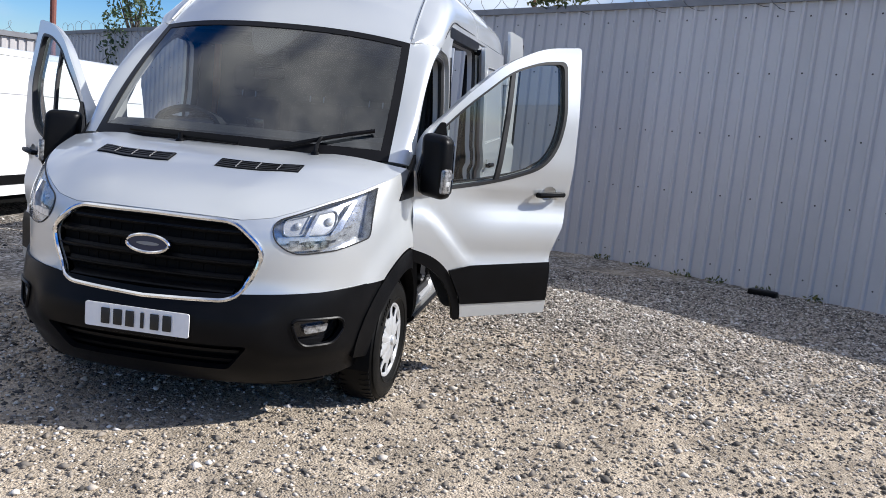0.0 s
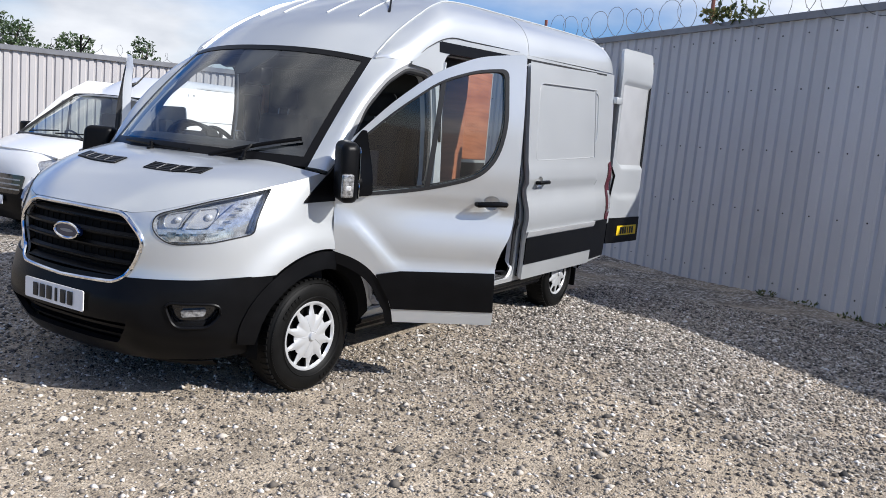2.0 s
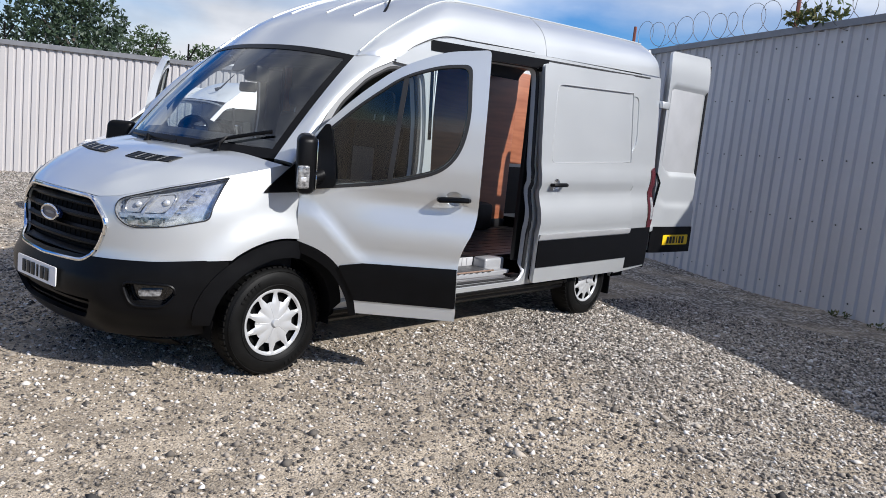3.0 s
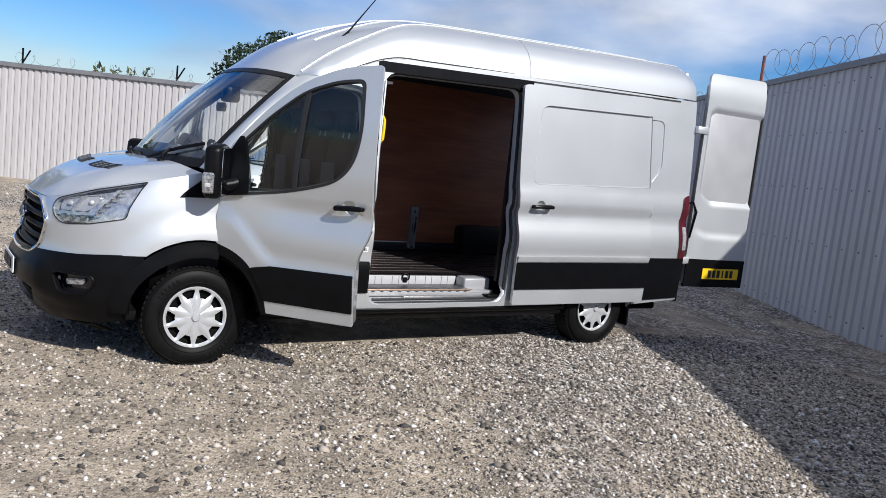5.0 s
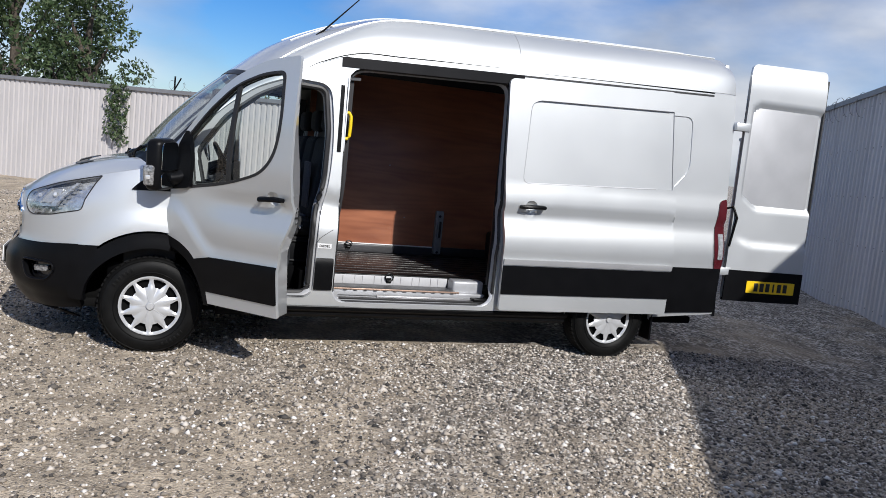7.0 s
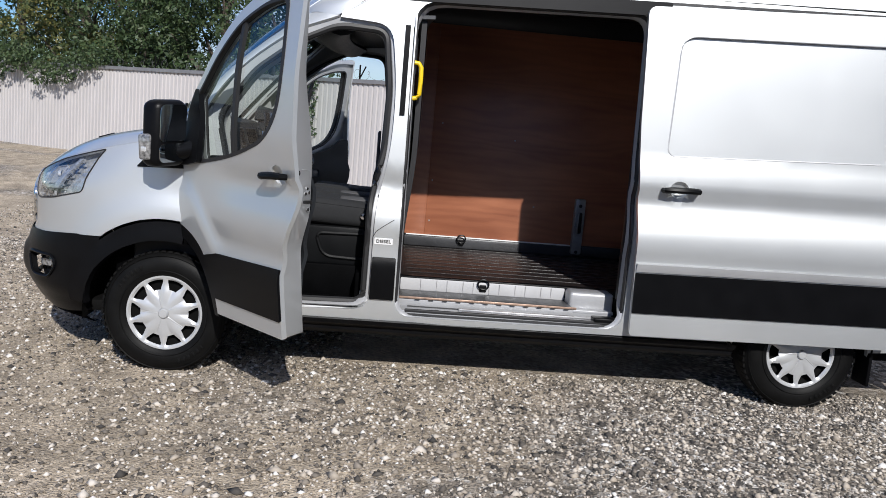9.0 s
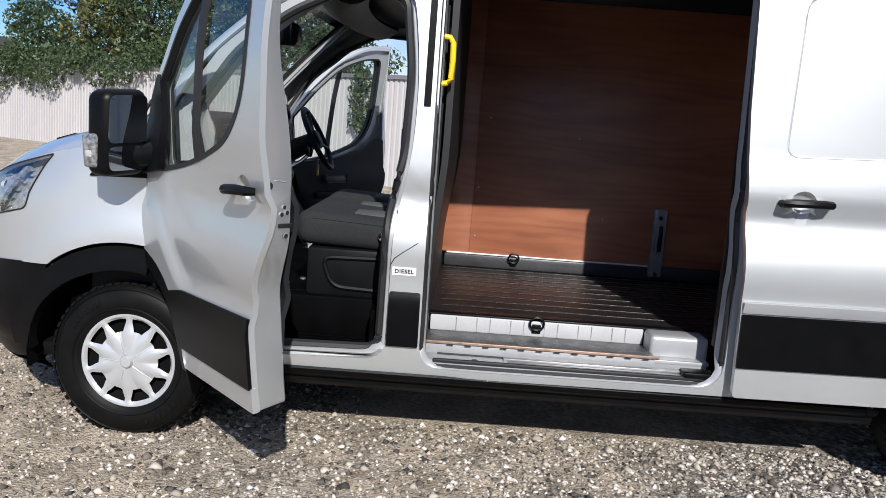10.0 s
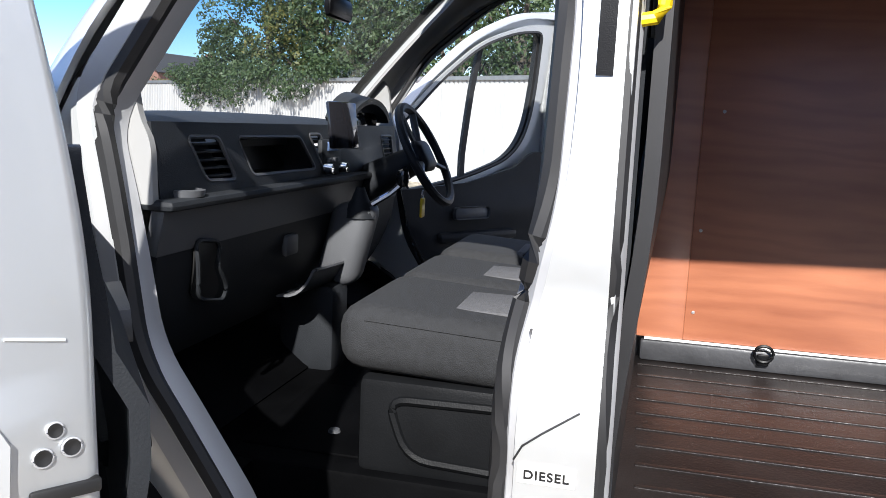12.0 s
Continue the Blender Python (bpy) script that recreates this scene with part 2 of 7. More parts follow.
def panel(outline, fn, holes=(), step=0.06, thick=0.02, bm=None, bulge=None, mi=0):
    """A sheet cut to an outline in (u, v), laid on the surface fn(u, v) and thickened inwards."""
    own = bm is None
    bm = bm or bmesh.new()
    loops = [resample(outline, step)] + [resample(h, step) for h in holes]
    pts, edges = [], []
    for lp in loops:
        s = len(pts)
        pts += [Vector(p) for p in lp]
        edges += [(s + i, s + (i + 1) % len(lp)) for i in range(len(lp))]
    arr = np.array([tuple(p) for p in pts])
    lo, hi = arr.min(0), arr.max(0)
    gx, gy = np.meshgrid(np.arange(lo[0] + step * 0.5, hi[0], step), np.arange(lo[1] + step * 0.5, hi[1], step))
    gx, gy = gx.ravel(), gy.ravel()
    keep = inside(loops[0], gx, gy)
    for h in loops[1:]:
        keep &= ~inside(h, gx, gy)
    gx, gy = gx[keep], gy[keep]
    if len(gx):
        d = np.full(len(gx), 9.0)
        for p in arr:
            d = np.minimum(d, (gx - p[0]) ** 2 + (gy - p[1]) ** 2)
        k = d > (step * 0.45) ** 2
        pts += [Vector((float(a), float(b))) for a, b in zip(gx[k], gy[k])]
    v2, _, f2, _, _, _ = geometry.delaunay_2d_cdt(pts, edges, [], 0, 1e-5)
    va = np.array([tuple(p) for p in v2])
    fa = np.array([f for f in f2 if len(f) == 3])
    cen = va[fa].mean(1)
    ok = inside(loops[0], cen[:, 0], cen[:, 1])
    for h in loops[1:]:
        ok &= ~inside(h, cen[:, 0], cen[:, 1])
    fa = fa[ok]
    e = 0.004
    outer, inner = [], []
    for u, v in va:
        p = Vector(fn(u, v))
        outer.append(bm.verts.new(p))
        if thick:
            nn = (Vector(fn(u + e, v)) - Vector(fn(u - e, v))).cross(Vector(fn(u, v + e)) - Vector(fn(u, v - e))).normalized()
            inner.append(bm.verts.new(p - nn * thick))
    count = {}
    for a, b, c in fa:
        f = bm.faces.new((outer[a], outer[b], outer[c]))
        f.material_index = mi
        if thick:
            bm.faces.new((inner[c], inner[b], inner[a])).material_index = mi
        for q, r in ((a, b), (b, c), (c, a)):
            key = (min(q, r), max(q, r))
            count[key] = None if key in count else (q, r)
    if thick:
        for val in count.values():
            if val:
                q, r = val
                bm.faces.new((outer[r], outer[q], inner[q], inner[r])).material_index = mi
    loose = [v for v in bm.verts if not v.link_faces]
    for v in loose:
        bm.verts.remove(v)
    return bm


def grid(fn, nu, nv, thick=0.0, bm=None, mi=0):
    """A sheet over fn(u, v), u and v from 0 to 1, thickened against its normal."""
    bm = bm or bmesh.new()
    P = [[Vector(fn(i / nu, j / nv)) for j in range(nv + 1)] for i in range(nu + 1)]
    V = [[bm.verts.new(p) for p in row] for row in P]
    for i in range(nu):
        for j in range(nv):
            bm.faces.new((V[i][j], V[i + 1][j], V[i + 1][j + 1], V[i][j + 1])).material_index = mi
    if thick:
        W = []
        for i in range(nu + 1):
            row = []
            for j in range(nv + 1):
                du = P[min(i + 1, nu)][j] - P[max(i - 1, 0)][j]
                dv = P[i][min(j + 1, nv)] - P[i][max(j - 1, 0)]
                row.append(bm.verts.new(P[i][j] - du.cross(dv).normalized() * thick))
            W.append(row)
        for i in range(nu):
            for j in range(nv):
                bm.faces.new((W[i][j], W[i][j + 1], W[i + 1][j + 1], W[i + 1][j])).material_index = mi
        for i in range(nu):
            bm.faces.new((V[i + 1][0], V[i][0], W[i][0], W[i + 1][0]))
            bm.faces.new((V[i][nv], V[i + 1][nv], W[i + 1][nv], W[i][nv]))
        for j in range(nv):
            bm.faces.new((V[0][j], V[0][j + 1], W[0][j + 1], W[0][j]))
            bm.faces.new((V[nu][j + 1], V[nu][j], W[nu][j], W[nu][j + 1]))
    return bm


def box(x0, x1, y0, y1, z0, z1, bevel=0.0, bm=None, seg=2, m=None):
    """A box with softened edges, added to bm."""
    own = bmesh.new()
    bmesh.ops.create_cube(own, size=1.0)
    for v in own.verts:
        v.co = Vector(((x0 + x1) / 2 + v.co.x * (x1 - x0), (y0 + y1) / 2 + v.co.y * (y1 - y0), (z0 + z1) / 2 + v.co.z * (z1 - z0)))
    if bevel:
        bmesh.ops.bevel(own, geom=own.edges[:], offset=bevel, segments=seg, affect="EDGES", profile=0.5)
    if m is not None:
        bmesh.ops.transform(own, matrix=m, verts=own.verts)
    return merge(bm, own)


def merge(bm, own):
    if bm is None:
        return own
    tmp = bpy.data.meshes.new("tmp")
    own.to_mesh(tmp)
    own.free()
    bm.from_mesh(tmp)
    bpy.data.meshes.remove(tmp)
    return bm


def lathe(profile, n=48, axis="x", bm=None, m=None):
    """A turned shape from (radius, along) pairs."""
    own = bmesh.new()
    rings = []
    for r, a in profile:
        ring = []
        for k in range(n):
            c, s = math.cos(2 * math.pi * k / n) * r, math.sin(2 * math.pi * k / n) * r
            ring.append(own.verts.new((a, c, s) if axis == "x" else ((c, a, s) if axis == "y" else (c, s, a))))
        rings.append(ring)
    for i in range(len(rings) - 1):
        for k in range(n):
            own.faces.new((rings[i][k], rings[i][(k + 1) % n], rings[i + 1][(k + 1) % n], rings[i + 1][k]))
    if m is not None:
        bmesh.ops.transform(own, matrix=m, verts=own.verts)
    bmesh.ops.recalc_face_normals(own, faces=own.faces)
    return merge(bm, own)


def tube(points, radius, n=8, bm=None, closed=False, flat=1.0):
    """A round bar along points."""
    bm = bm or bmesh.new()
    pts = [Vector(p) for p in points]
    rings = []
    cnt = len(pts)
    up = Vector((0.13, 0.21, 0.97))
    for i, p in enumerate(pts):
        a = pts[(i - 1) % cnt] if closed or i > 0 else p
        b = pts[(i + 1) % cnt] if closed or i < cnt - 1 else p
        d = (b - a).normalized()
        s = d.cross(up)
        s = s.normalized() if s.length > 1e-4 else Vector((1, 0, 0))
        t = s.cross(d).normalized()
        r = radius[i] if isinstance(radius, (list, tuple)) else radius
        rings.append([bm.verts.new(p + s * math.cos(2 * math.pi * k / n) * r + t * math.sin(2 * math.pi * k / n) * r * flat) for k in range(n)])
    for i in range(cnt if closed else cnt - 1):
        A, B = rings[i], rings[(i + 1) % cnt]
        for k in range(n):
            bm.faces.new((A[k], A[(k + 1) % n], B[(k + 1) % n], B[k]))
    if not closed:
        bm.faces.new(list(reversed(rings[0])))
        bm.faces.new(rings[-1])
    return bm


def curve_at(table, t):
    """Smooth interpolation in a table of (t, value)."""
    if t <= table[0][0]:
        return table[0][1]
    for i in range(len(table) - 1):
        a, b = table[i], table[i + 1]
        if t <= b[0]:
            f = (t - a[0]) / (b[0] - a[0])
            h = b[0] - a[0]
            pa = (b[1] - table[i - 1][1]) / (b[0] - table[i - 1][0]) if i > 0 else (b[1] - a[1]) / h
            pb = (table[i + 2][1] - a[1]) / (table[i + 2][0] - a[0]) if i + 2 < len(table) else (b[1] - a[1]) / h
            return a[1] * (2 * f ** 3 - 3 * f ** 2 + 1) + h * pa * (f ** 3 - 2 * f ** 2 + f) + b[1] * (3 * f ** 2 - 2 * f ** 3) + h * pb * (f ** 3 - f ** 2)
    return table[-1][1]


def smoothstep(a, b, x):
    t = min(1.0, max(0.0, (x - a) / (b - a)))
    return t * t * (3 - 2 * t)


# ---- ground ----
FENCE_P, FENCE_A = Vector((3.66, 6.88)), radians(31.0)
FENCE_N = Vector((math.sin(FENCE_A), math.cos(FENCE_A)))
FENCE_D = Vector((math.cos(FENCE_A), -math.sin(FENCE_A)))


def ground_z(x, y):
    d = -((Vector((x, y)) - FENCE_P).dot(FENCE_N))
    z = 0.065 * smoothstep(1.0, 2.3, x) * (1 - smoothstep(8.0, 16.0, x)) - 0.19 * (1 - smoothstep(0.8, 4.4, d))
    z -= 0.15 * smoothstep(2.6, 4.6, -x) * (1 - smoothstep(8.5, 11.5, -x))
    return z + 0.012 * noise.noise((x * 0.7, y * 0.7, 0.3)) + 0.006 * noise.noise((x * 2.3, y * 2.3, 5.3))


def axis_steps(lo, hi, step, far):
    out = list(np.arange(lo, hi + 1e-6, step))
    d, a, b = step, lo, hi
    while b < far:
        d *= 1.35
        a, b = a - d, b + d
        out = [a] + out + [b]
    return out


gx, gy = axis_steps(-13.0, 12.0, 0.16, 1800.0), axis_steps(-12.0, 10.0, 0.16, 1800.0)
gv = [(x, y, ground_z(x, y)) for x in gx for y in gy]
ny = len(gy)
gf = [(i * ny + j, (i + 1) * ny + j, (i + 1) * ny + j + 1, i * ny + j + 1) for i in range(len(gx) - 1) for j in range(ny - 1)]
gm = bpy.data.meshes.new("ground")
gm.from_pydata(gv, [], gf)
gm.shade_smooth()
ground = tagged(new("ground", gm), "grey and sandy loose gravel of the yard", "ground", kind="structure")


def gravel_material():
    m = bpy.data.materials.new("gravel")
    m.use_nodes = True
    n, l = m.node_tree.nodes, m.node_tree.links
    b = n["Principled BSDF"]
    b.inputs["Roughness"].default_value = 0.9
    b.inputs["Specular IOR Level"].default_value = 0.25
    co = n.new("ShaderNodeTexCoord")
    def vor(scale):
        v = n.new("ShaderNodeTexVoronoi")
        v.inputs["Scale"].default_value = scale
        l.new(co.outputs["Object"], v.inputs["Vector"])
        return v
    def noi(scale, detail=5.0):
        t = n.new("ShaderNodeTexNoise")
        t.inputs["Scale"].default_value, t.inputs["Detail"].default_value = scale, detail
        l.new(co.outputs["Object"], t.inputs["Vector"])
        return t
    v1, v2 = vor(34.0), vor(78.0)
    sep = n.new("ShaderNodeSeparateColor")
    l.new(v1.outputs["Color"], sep.inputs["Color"])
    r1 = n.new("ShaderNodeValToRGB")
    e = r1.color_ramp.elements
    e[0].position, e[0].color = 0.0, (0.075, 0.07, 0.066, 1)
    e[1].position, e[1].color = 1.0, (0.62, 0.60, 0.57, 1)
    for pos, col in ((0.35, (0.165, 0.146, 0.124, 1)), (0.7, (0.38, 0.335, 0.285, 1)), (0.88, (0.55, 0.515, 0.475, 1))):
        q = e.new(pos)
        q.color = col
    l.new(sep.outputs["Red"], r1.inputs["Fac"])
    big = noi(0.55)
    rb = n.new("ShaderNodeValToRGB")
    rb.color_ramp.elements[0].position, rb.color_ramp.elements[1].position = 0.37, 0.56
    # sandier where vehicles turn ahead of the van, coarser towards the fence
    sy = n.new("ShaderNodeSeparateXYZ")
    l.new(co.outputs["Object"], sy.inputs["Vector"])
    lane = n.new("ShaderNodeMapRange")
    lane.inputs["From Min"].default_value, lane.inputs["From Max"].default_value = -0.9, 3.0
    lane.inputs["To Min"].default_value, lane.inputs["To Max"].default_value = 0.20, -0.08
    l.new(sy.outputs["Y"], lane.inputs["Value"])
    beside = n.new("ShaderNodeMapRange")
    beside.inputs["From Min"].default_value, beside.inputs["From Max"].default_value = -2.6, -0.6
    beside.inputs["To Min"].default_value, beside.inputs["To Max"].default_value = -0.14, 0.0
    l.new(sy.outputs["X"], beside.inputs["Value"])
    side = n.new("ShaderNodeMath")
    l.new(lane.outputs["Result"], side.inputs[0])
    l.new(beside.outputs["Result"], side.inputs[1])
    both = n.new("ShaderNodeMath")
    l.new(big.outputs["Fac"], both.inputs[0])
    l.new(side.outputs[0], both.inputs[1])
    l.new(both.outputs[0], rb.inputs["Fac"])
    mx = n.new("ShaderNodeMix")
    mx.data_type = "RGBA"
    fm = n.new("ShaderNodeMath")
    fm.operation = "MULTIPLY"
    fm.inputs[1].default_value = 0.9
    l.new(rb.outputs["Color"], fm.inputs[0])
    l.new(fm.outputs[0], mx.inputs["Factor"])
    l.new(r1.outputs["Color"], mx.inputs["A"])
    fine = noi(38.0, 8.0)
    rf = n.new("ShaderNodeValToRGB")
    rf.color_ramp.elements[0].position, rf.color_ramp.elements[0].color = 0.3, (0.29, 0.235, 0.172, 1)
    rf.color_ramp.elements[1].position, rf.color_ramp.elements[1].color = 0.72, (0.62, 0.515, 0.39, 1)
    l.new(fine.outputs["Fac"], rf.inputs["Fac"])
    l.new(rf.outputs["Color"], mx.inputs["B"])
    patch = noi(3.4, 7.0)
    rp = n.new("ShaderNodeMapRange")
    rp.inputs["From Min"].default_value, rp.inputs["From Max"].default_value = 0.36, 0.64
    rp.inputs["To Min"].default_value, rp.inputs["To Max"].default_value = 0.72, 1.20
    l.new(patch.outputs["Fac"], rp.inputs["Value"])
    mot = n.new("ShaderNodeVectorMath")
    mot.operation = "SCALE"
    l.new(mx.outputs["Result"], mot.inputs[0])
    l.new(rp.outputs["Result"], mot.inputs["Scale"])
    l.new(mot.outputs["Vector"], b.inputs["Base Color"])
    ad = n.new("ShaderNodeMath")
    ad.operation = "MULTIPLY_ADD"
    ad.inputs[1].default_value = 0.5
    grit = noi(95.0, 6.0)
    l.new(v2.outputs["Distance"], ad.inputs[0])
    l.new(grit.outputs["Fac"], ad.inputs[2])
    bp = n.new("ShaderNodeBump")
    bp.invert = True
    bp.inputs["Strength"].default_value, bp.inputs["Distance"].default_value = 1.0, 0.017
    l.new(ad.outputs[0], bp.inputs["Height"])
    l.new(bp.outputs["Normal"], b.inputs["Normal"])
    return m


gm.materials.append(gravel_material())


def stone_material():
    m = bpy.data.materials.new("gravel_stones")
    m.use_nodes = True
    n, l = m.node_tree.nodes, m.node_tree.links
    b = n["Principled BSDF"]
    b.inputs["Roughness"].default_value = 0.85
    g = n.new("ShaderNodeNewGeometry")
    r = n.new("ShaderNodeValToRGB")
    e = r.color_ramp.elements
    e[0].position, e[0].color = 0.0, (0.03, 0.028, 0.027, 1)
    e[1].position, e[1].color = 1.0, (0.74, 0.72, 0.69, 1)
    for pos, col in ((0.38, (0.20, 0.172, 0.142, 1)), (0.70, (0.43, 0.372, 0.305, 1)), (0.9, (0.56, 0.51, 0.45, 1))):
        q = e.new(pos)
        q.color = col
    l.new(g.outputs["Random Per Island"], r.inputs["Fac"])
    l.new(r.outputs["Color"], b.inputs["Base Color"])
    return m


def gravel_stones(count, x0, x1, y0, y1, seed):
    """Loose angular stones lying on the ground, in one mesh."""
    rng = np.random.default_rng(seed)
    base = np.array([(1, 0, 0), (-1, 0, 0), (0, 1, 0), (0, -1, 0), (0, 0, 1), (0, 0, -1)], float)
    tri = np.array([(0, 2, 4), (2, 1, 4), (1, 3, 4), (3, 0, 4), (2, 0, 5), (1, 2, 5), (3, 1, 5), (0, 3, 5)])
    px, py = rng.uniform(x0, x1, count), rng.uniform(y0, y1, count)
    d = -((px - FENCE_P.x) * FENCE_N.x + (py - FENCE_P.y) * FENCE_N.y)
    k = (d > 0.05) & (rng.uniform(0, 1, count) > 0.62 * np.clip((2.3 - py) / 2.6, 0, 1) * np.clip((px + 1.0) / 2.0, 0, 1))
    px, py = px[k], py[k]
    n = len(px)
    pz = np.array([ground_z(float(a), float(b)) for a, b in zip(px, py)])
    size = np.clip(rng.lognormal(-4.85, 0.42, n), 0.004, 0.030)
    jit = rng.uniform(0.65, 1.25, (n, 6, 3)) * base[None] + rng.uniform(-0.25, 0.25, (n, 6, 3))
    jit *= size[:, None, None] * np.stack([rng.uniform(0.8, 1.4, n), rng.uniform(0.8, 1.4, n), rng.uniform(0.5, 0.85, n)], 1)[:, None, :]
    a = rng.uniform(0, 2 * np.pi, n)
    c, s = np.cos(a)[:, None], np.sin(a)[:, None]
    X, Y = jit[:, :, 0] * c - jit[:, :, 1] * s, jit[:, :, 0] * s + jit[:, :, 1] * c
    V = np.stack([X + px[:, None], Y + py[:, None], jit[:, :, 2] + (pz + size * 0.25)[:, None]], 2).reshape(-1, 3)
    F = (tri[None] + (np.arange(n) * 6)[:, None, None]).reshape(-1, 3)
    me = bpy.data.meshes.new("gravel_stones")
    me.vertices.add(len(V))
    me.vertices.foreach_set("co", V.ravel())
    me.loops.add(F.size)
    me.loops.foreach_set("vertex_index", F.ravel())
    me.polygons.add(len(F))
    me.polygons.foreach_set("loop_start", np.arange(0, F.size, 3))
    me.update(calc_edges=True)
    me.materials.append(M_STONE)
    return tagged(new("gravel_stones", me), "loose grey and tan angular gravel stones", "gravel", kind="stuff")


M_STONE = stone_material()
gravel_stones(205000, 0.6, 7.6, -4.2, 6.2, 3)
gravel_stones(34000, -3.5, 0.6, -4.2, 1.0, 4)
gravel_stones(40000, -12.0, -3.5, -4.2, 5.0, 5)


# ---- fences ----
def sheet_material(name, col, rough, dirt, streak=0.10):
    m = material(name, col, rough, 0.0, vary=0.05, scale=1.2, color2=dirt, stretch=(1, 1, 0.35), bump=0.05, bump_scale=30.0, spec=0.4)
    n, l = m.node_tree.nodes, m.node_tree.links
    b = n["Principled BSDF"]
    oi = n.new("ShaderNodeObjectInfo")
    hs = n.new("ShaderNodeHueSaturation")
    mr = n.new("ShaderNodeMapRange")
    mr.inputs["To Min"].default_value, mr.inputs["To Max"].default_value = 1 - streak, 1 + streak
    l.new(oi.outputs["Random"], mr.inputs["Value"])
    l.new(mr.outputs["Result"], hs.inputs["Value"])
    first = b.inputs["Base Color"].links[0].from_socket
    l.new(first, hs.inputs["Color"])
    l.new(hs.outputs["Color"], b.inputs["Base Color"])
    return m


M_FENCE = sheet_material("grey_fence_sheet", (0.54, 0.53, 0.535), 0.5, (0.47, 0.46, 0.463), 0.05)
M_FENCE_FAR = sheet_material("cream_fence_sheet", (0.50, 0.475, 0.465), 0.55, (0.43, 0.41, 0.40), 0.03)
M_CAP = material("grey_cap_rail", (0.22, 0.22, 0.23), 0.5, 0.2, vary=0.1)
M_WIRE = material("razor_wire_steel", (0.17, 0.17, 0.18), 0.6, 0.5, vary=0.1)
M_RUST = material("rusty_red_post", (0.22, 0.07, 0.05), 0.7, vary=0.2, scale=20.0)
M_BOLT = material("fence_bolt", (0.10, 0.09, 0.09), 0.6, vary=0.2)


def sheet_mesh(name, width, pitch, depth, z0, z1, mat, groove=False):
    """A box-profile steel sheet along x, its ribs towards -y."""
    prof = []
    n = int(round(width / pitch))
    for i in range(n):
        a = i * pitch
        if groove:
            prof += [(a, 0.0), (a + pitch * 0.56, 0.0), (a + pitch * 0.66, depth), (a + pitch * 0.90, depth)]
            continue
        prof += [(a, 0.0), (a + pitch * 0.62, 0.0), (a + pitch * 0.74, -depth), (a + pitch * 0.88, -depth)]
    prof.append((width, 0.0))
    bm = bmesh.new()
    lo = [bm.verts.new((x, y, z0)) for x, y in prof]
    hi = [bm.verts.new((x, y, z1)) for x, y in prof]
    lo2 = [bm.verts.new((x, y + 0.004, z0)) for x, y in prof]
    hi2 = [bm.verts.new((x, y + 0.004, z1)) for x, y in prof]
    for i in range(len(prof) - 1):
        bm.faces.new((lo[i], lo[i + 1], hi[i + 1], hi[i]))
        bm.faces.new((lo2[i + 1], lo2[i], hi2[i], hi2[i + 1]))
        bm.faces.new((hi[i], hi[i + 1], hi2[i + 1], hi2[i]))
    me = bpy.data.meshes.new(name)
    bm.to_mesh(me)
    bm.free()
    me.materials.append(mat)
    return me


def build_fence(name, label, start, ang, count, width, pitch, depth, z0, z1, mat, capmat, groove=False, sink=0.0):
    f = thing(name, label, "fence", kind="structure")
    f.matrix_world = pose(start[0], start[1], 0, 0, 0, ang)
    me = sheet_mesh("fence_sheet", width, pitch, depth, z0, z1, mat, groove)
    for i in range(count):
        o = new("fence_sheet", me)
        o.parent = f
        o.matrix_basis = pose(i * width, 0.003 * (i % 2), random.uniform(-0.006, 0.006) - sink * (count - i) * width, 0, 0, 0)
    rail = bmesh.new()
    box(0.0, count * width, -depth - 0.02, 0.06, z1 - 0.02, z1 + 0.07, 0.0, rail)
    for v in rail.verts:
        v.co.z -= sink * (count * width - v.co.x)
    part("cap_rail", rail, capmat, f, "dark steel capping rail", smooth=False)
    return f


def razor_wire(name, start, direction, length, z, radius, seed):
    rng = random.Random(seed)
    pts = []
    turns = int(length / 0.42)
    for i in range(turns * 18):
        t = i / 18
        a = t * 2 * math.pi
        r = radius * (0.9 + 0.2 * math.sin(t * 1.7 + seed))
        s = t * 0.42 + 0.06 * math.sin(t * 2.9)
        side = r * 0.75 * math.cos(a)
        pts.append((start[0] + direction[0] * (s + 0.9 * r * math.cos(a)) - direction[1] * side * 0.35, start[1] + direction[1] * (s + 0.9 * r * math.cos(a)) + direction[0] * side * 0.35, z + radius * 0.75 + r * math.sin(a)))
    bm = tube(pts, 0.0045 if radius > 0.2 else 0.003, 4)
    for i in range(0, len(pts), 2):
        p = Vector(pts[i])
        d = Vector((rng.uniform(-1, 1), rng.uniform(-1, 1), rng.uniform(-1, 1))).normalized() * 0.018
        q = d.cross(Vector((0.3, 0.5, 0.8))).normalized() * 0.007
        vs = [bm.verts.new(p + d), bm.verts.new(p + q), bm.verts.new(p - d), bm.verts.new(p - q)]
        bm.faces.new(vs)
    ob = part(name, bm, M_WIRE, None, smooth=False)
    return tagged(ob, "coil of razor wire along the top of the fence", "razor wire", kind="stuff")


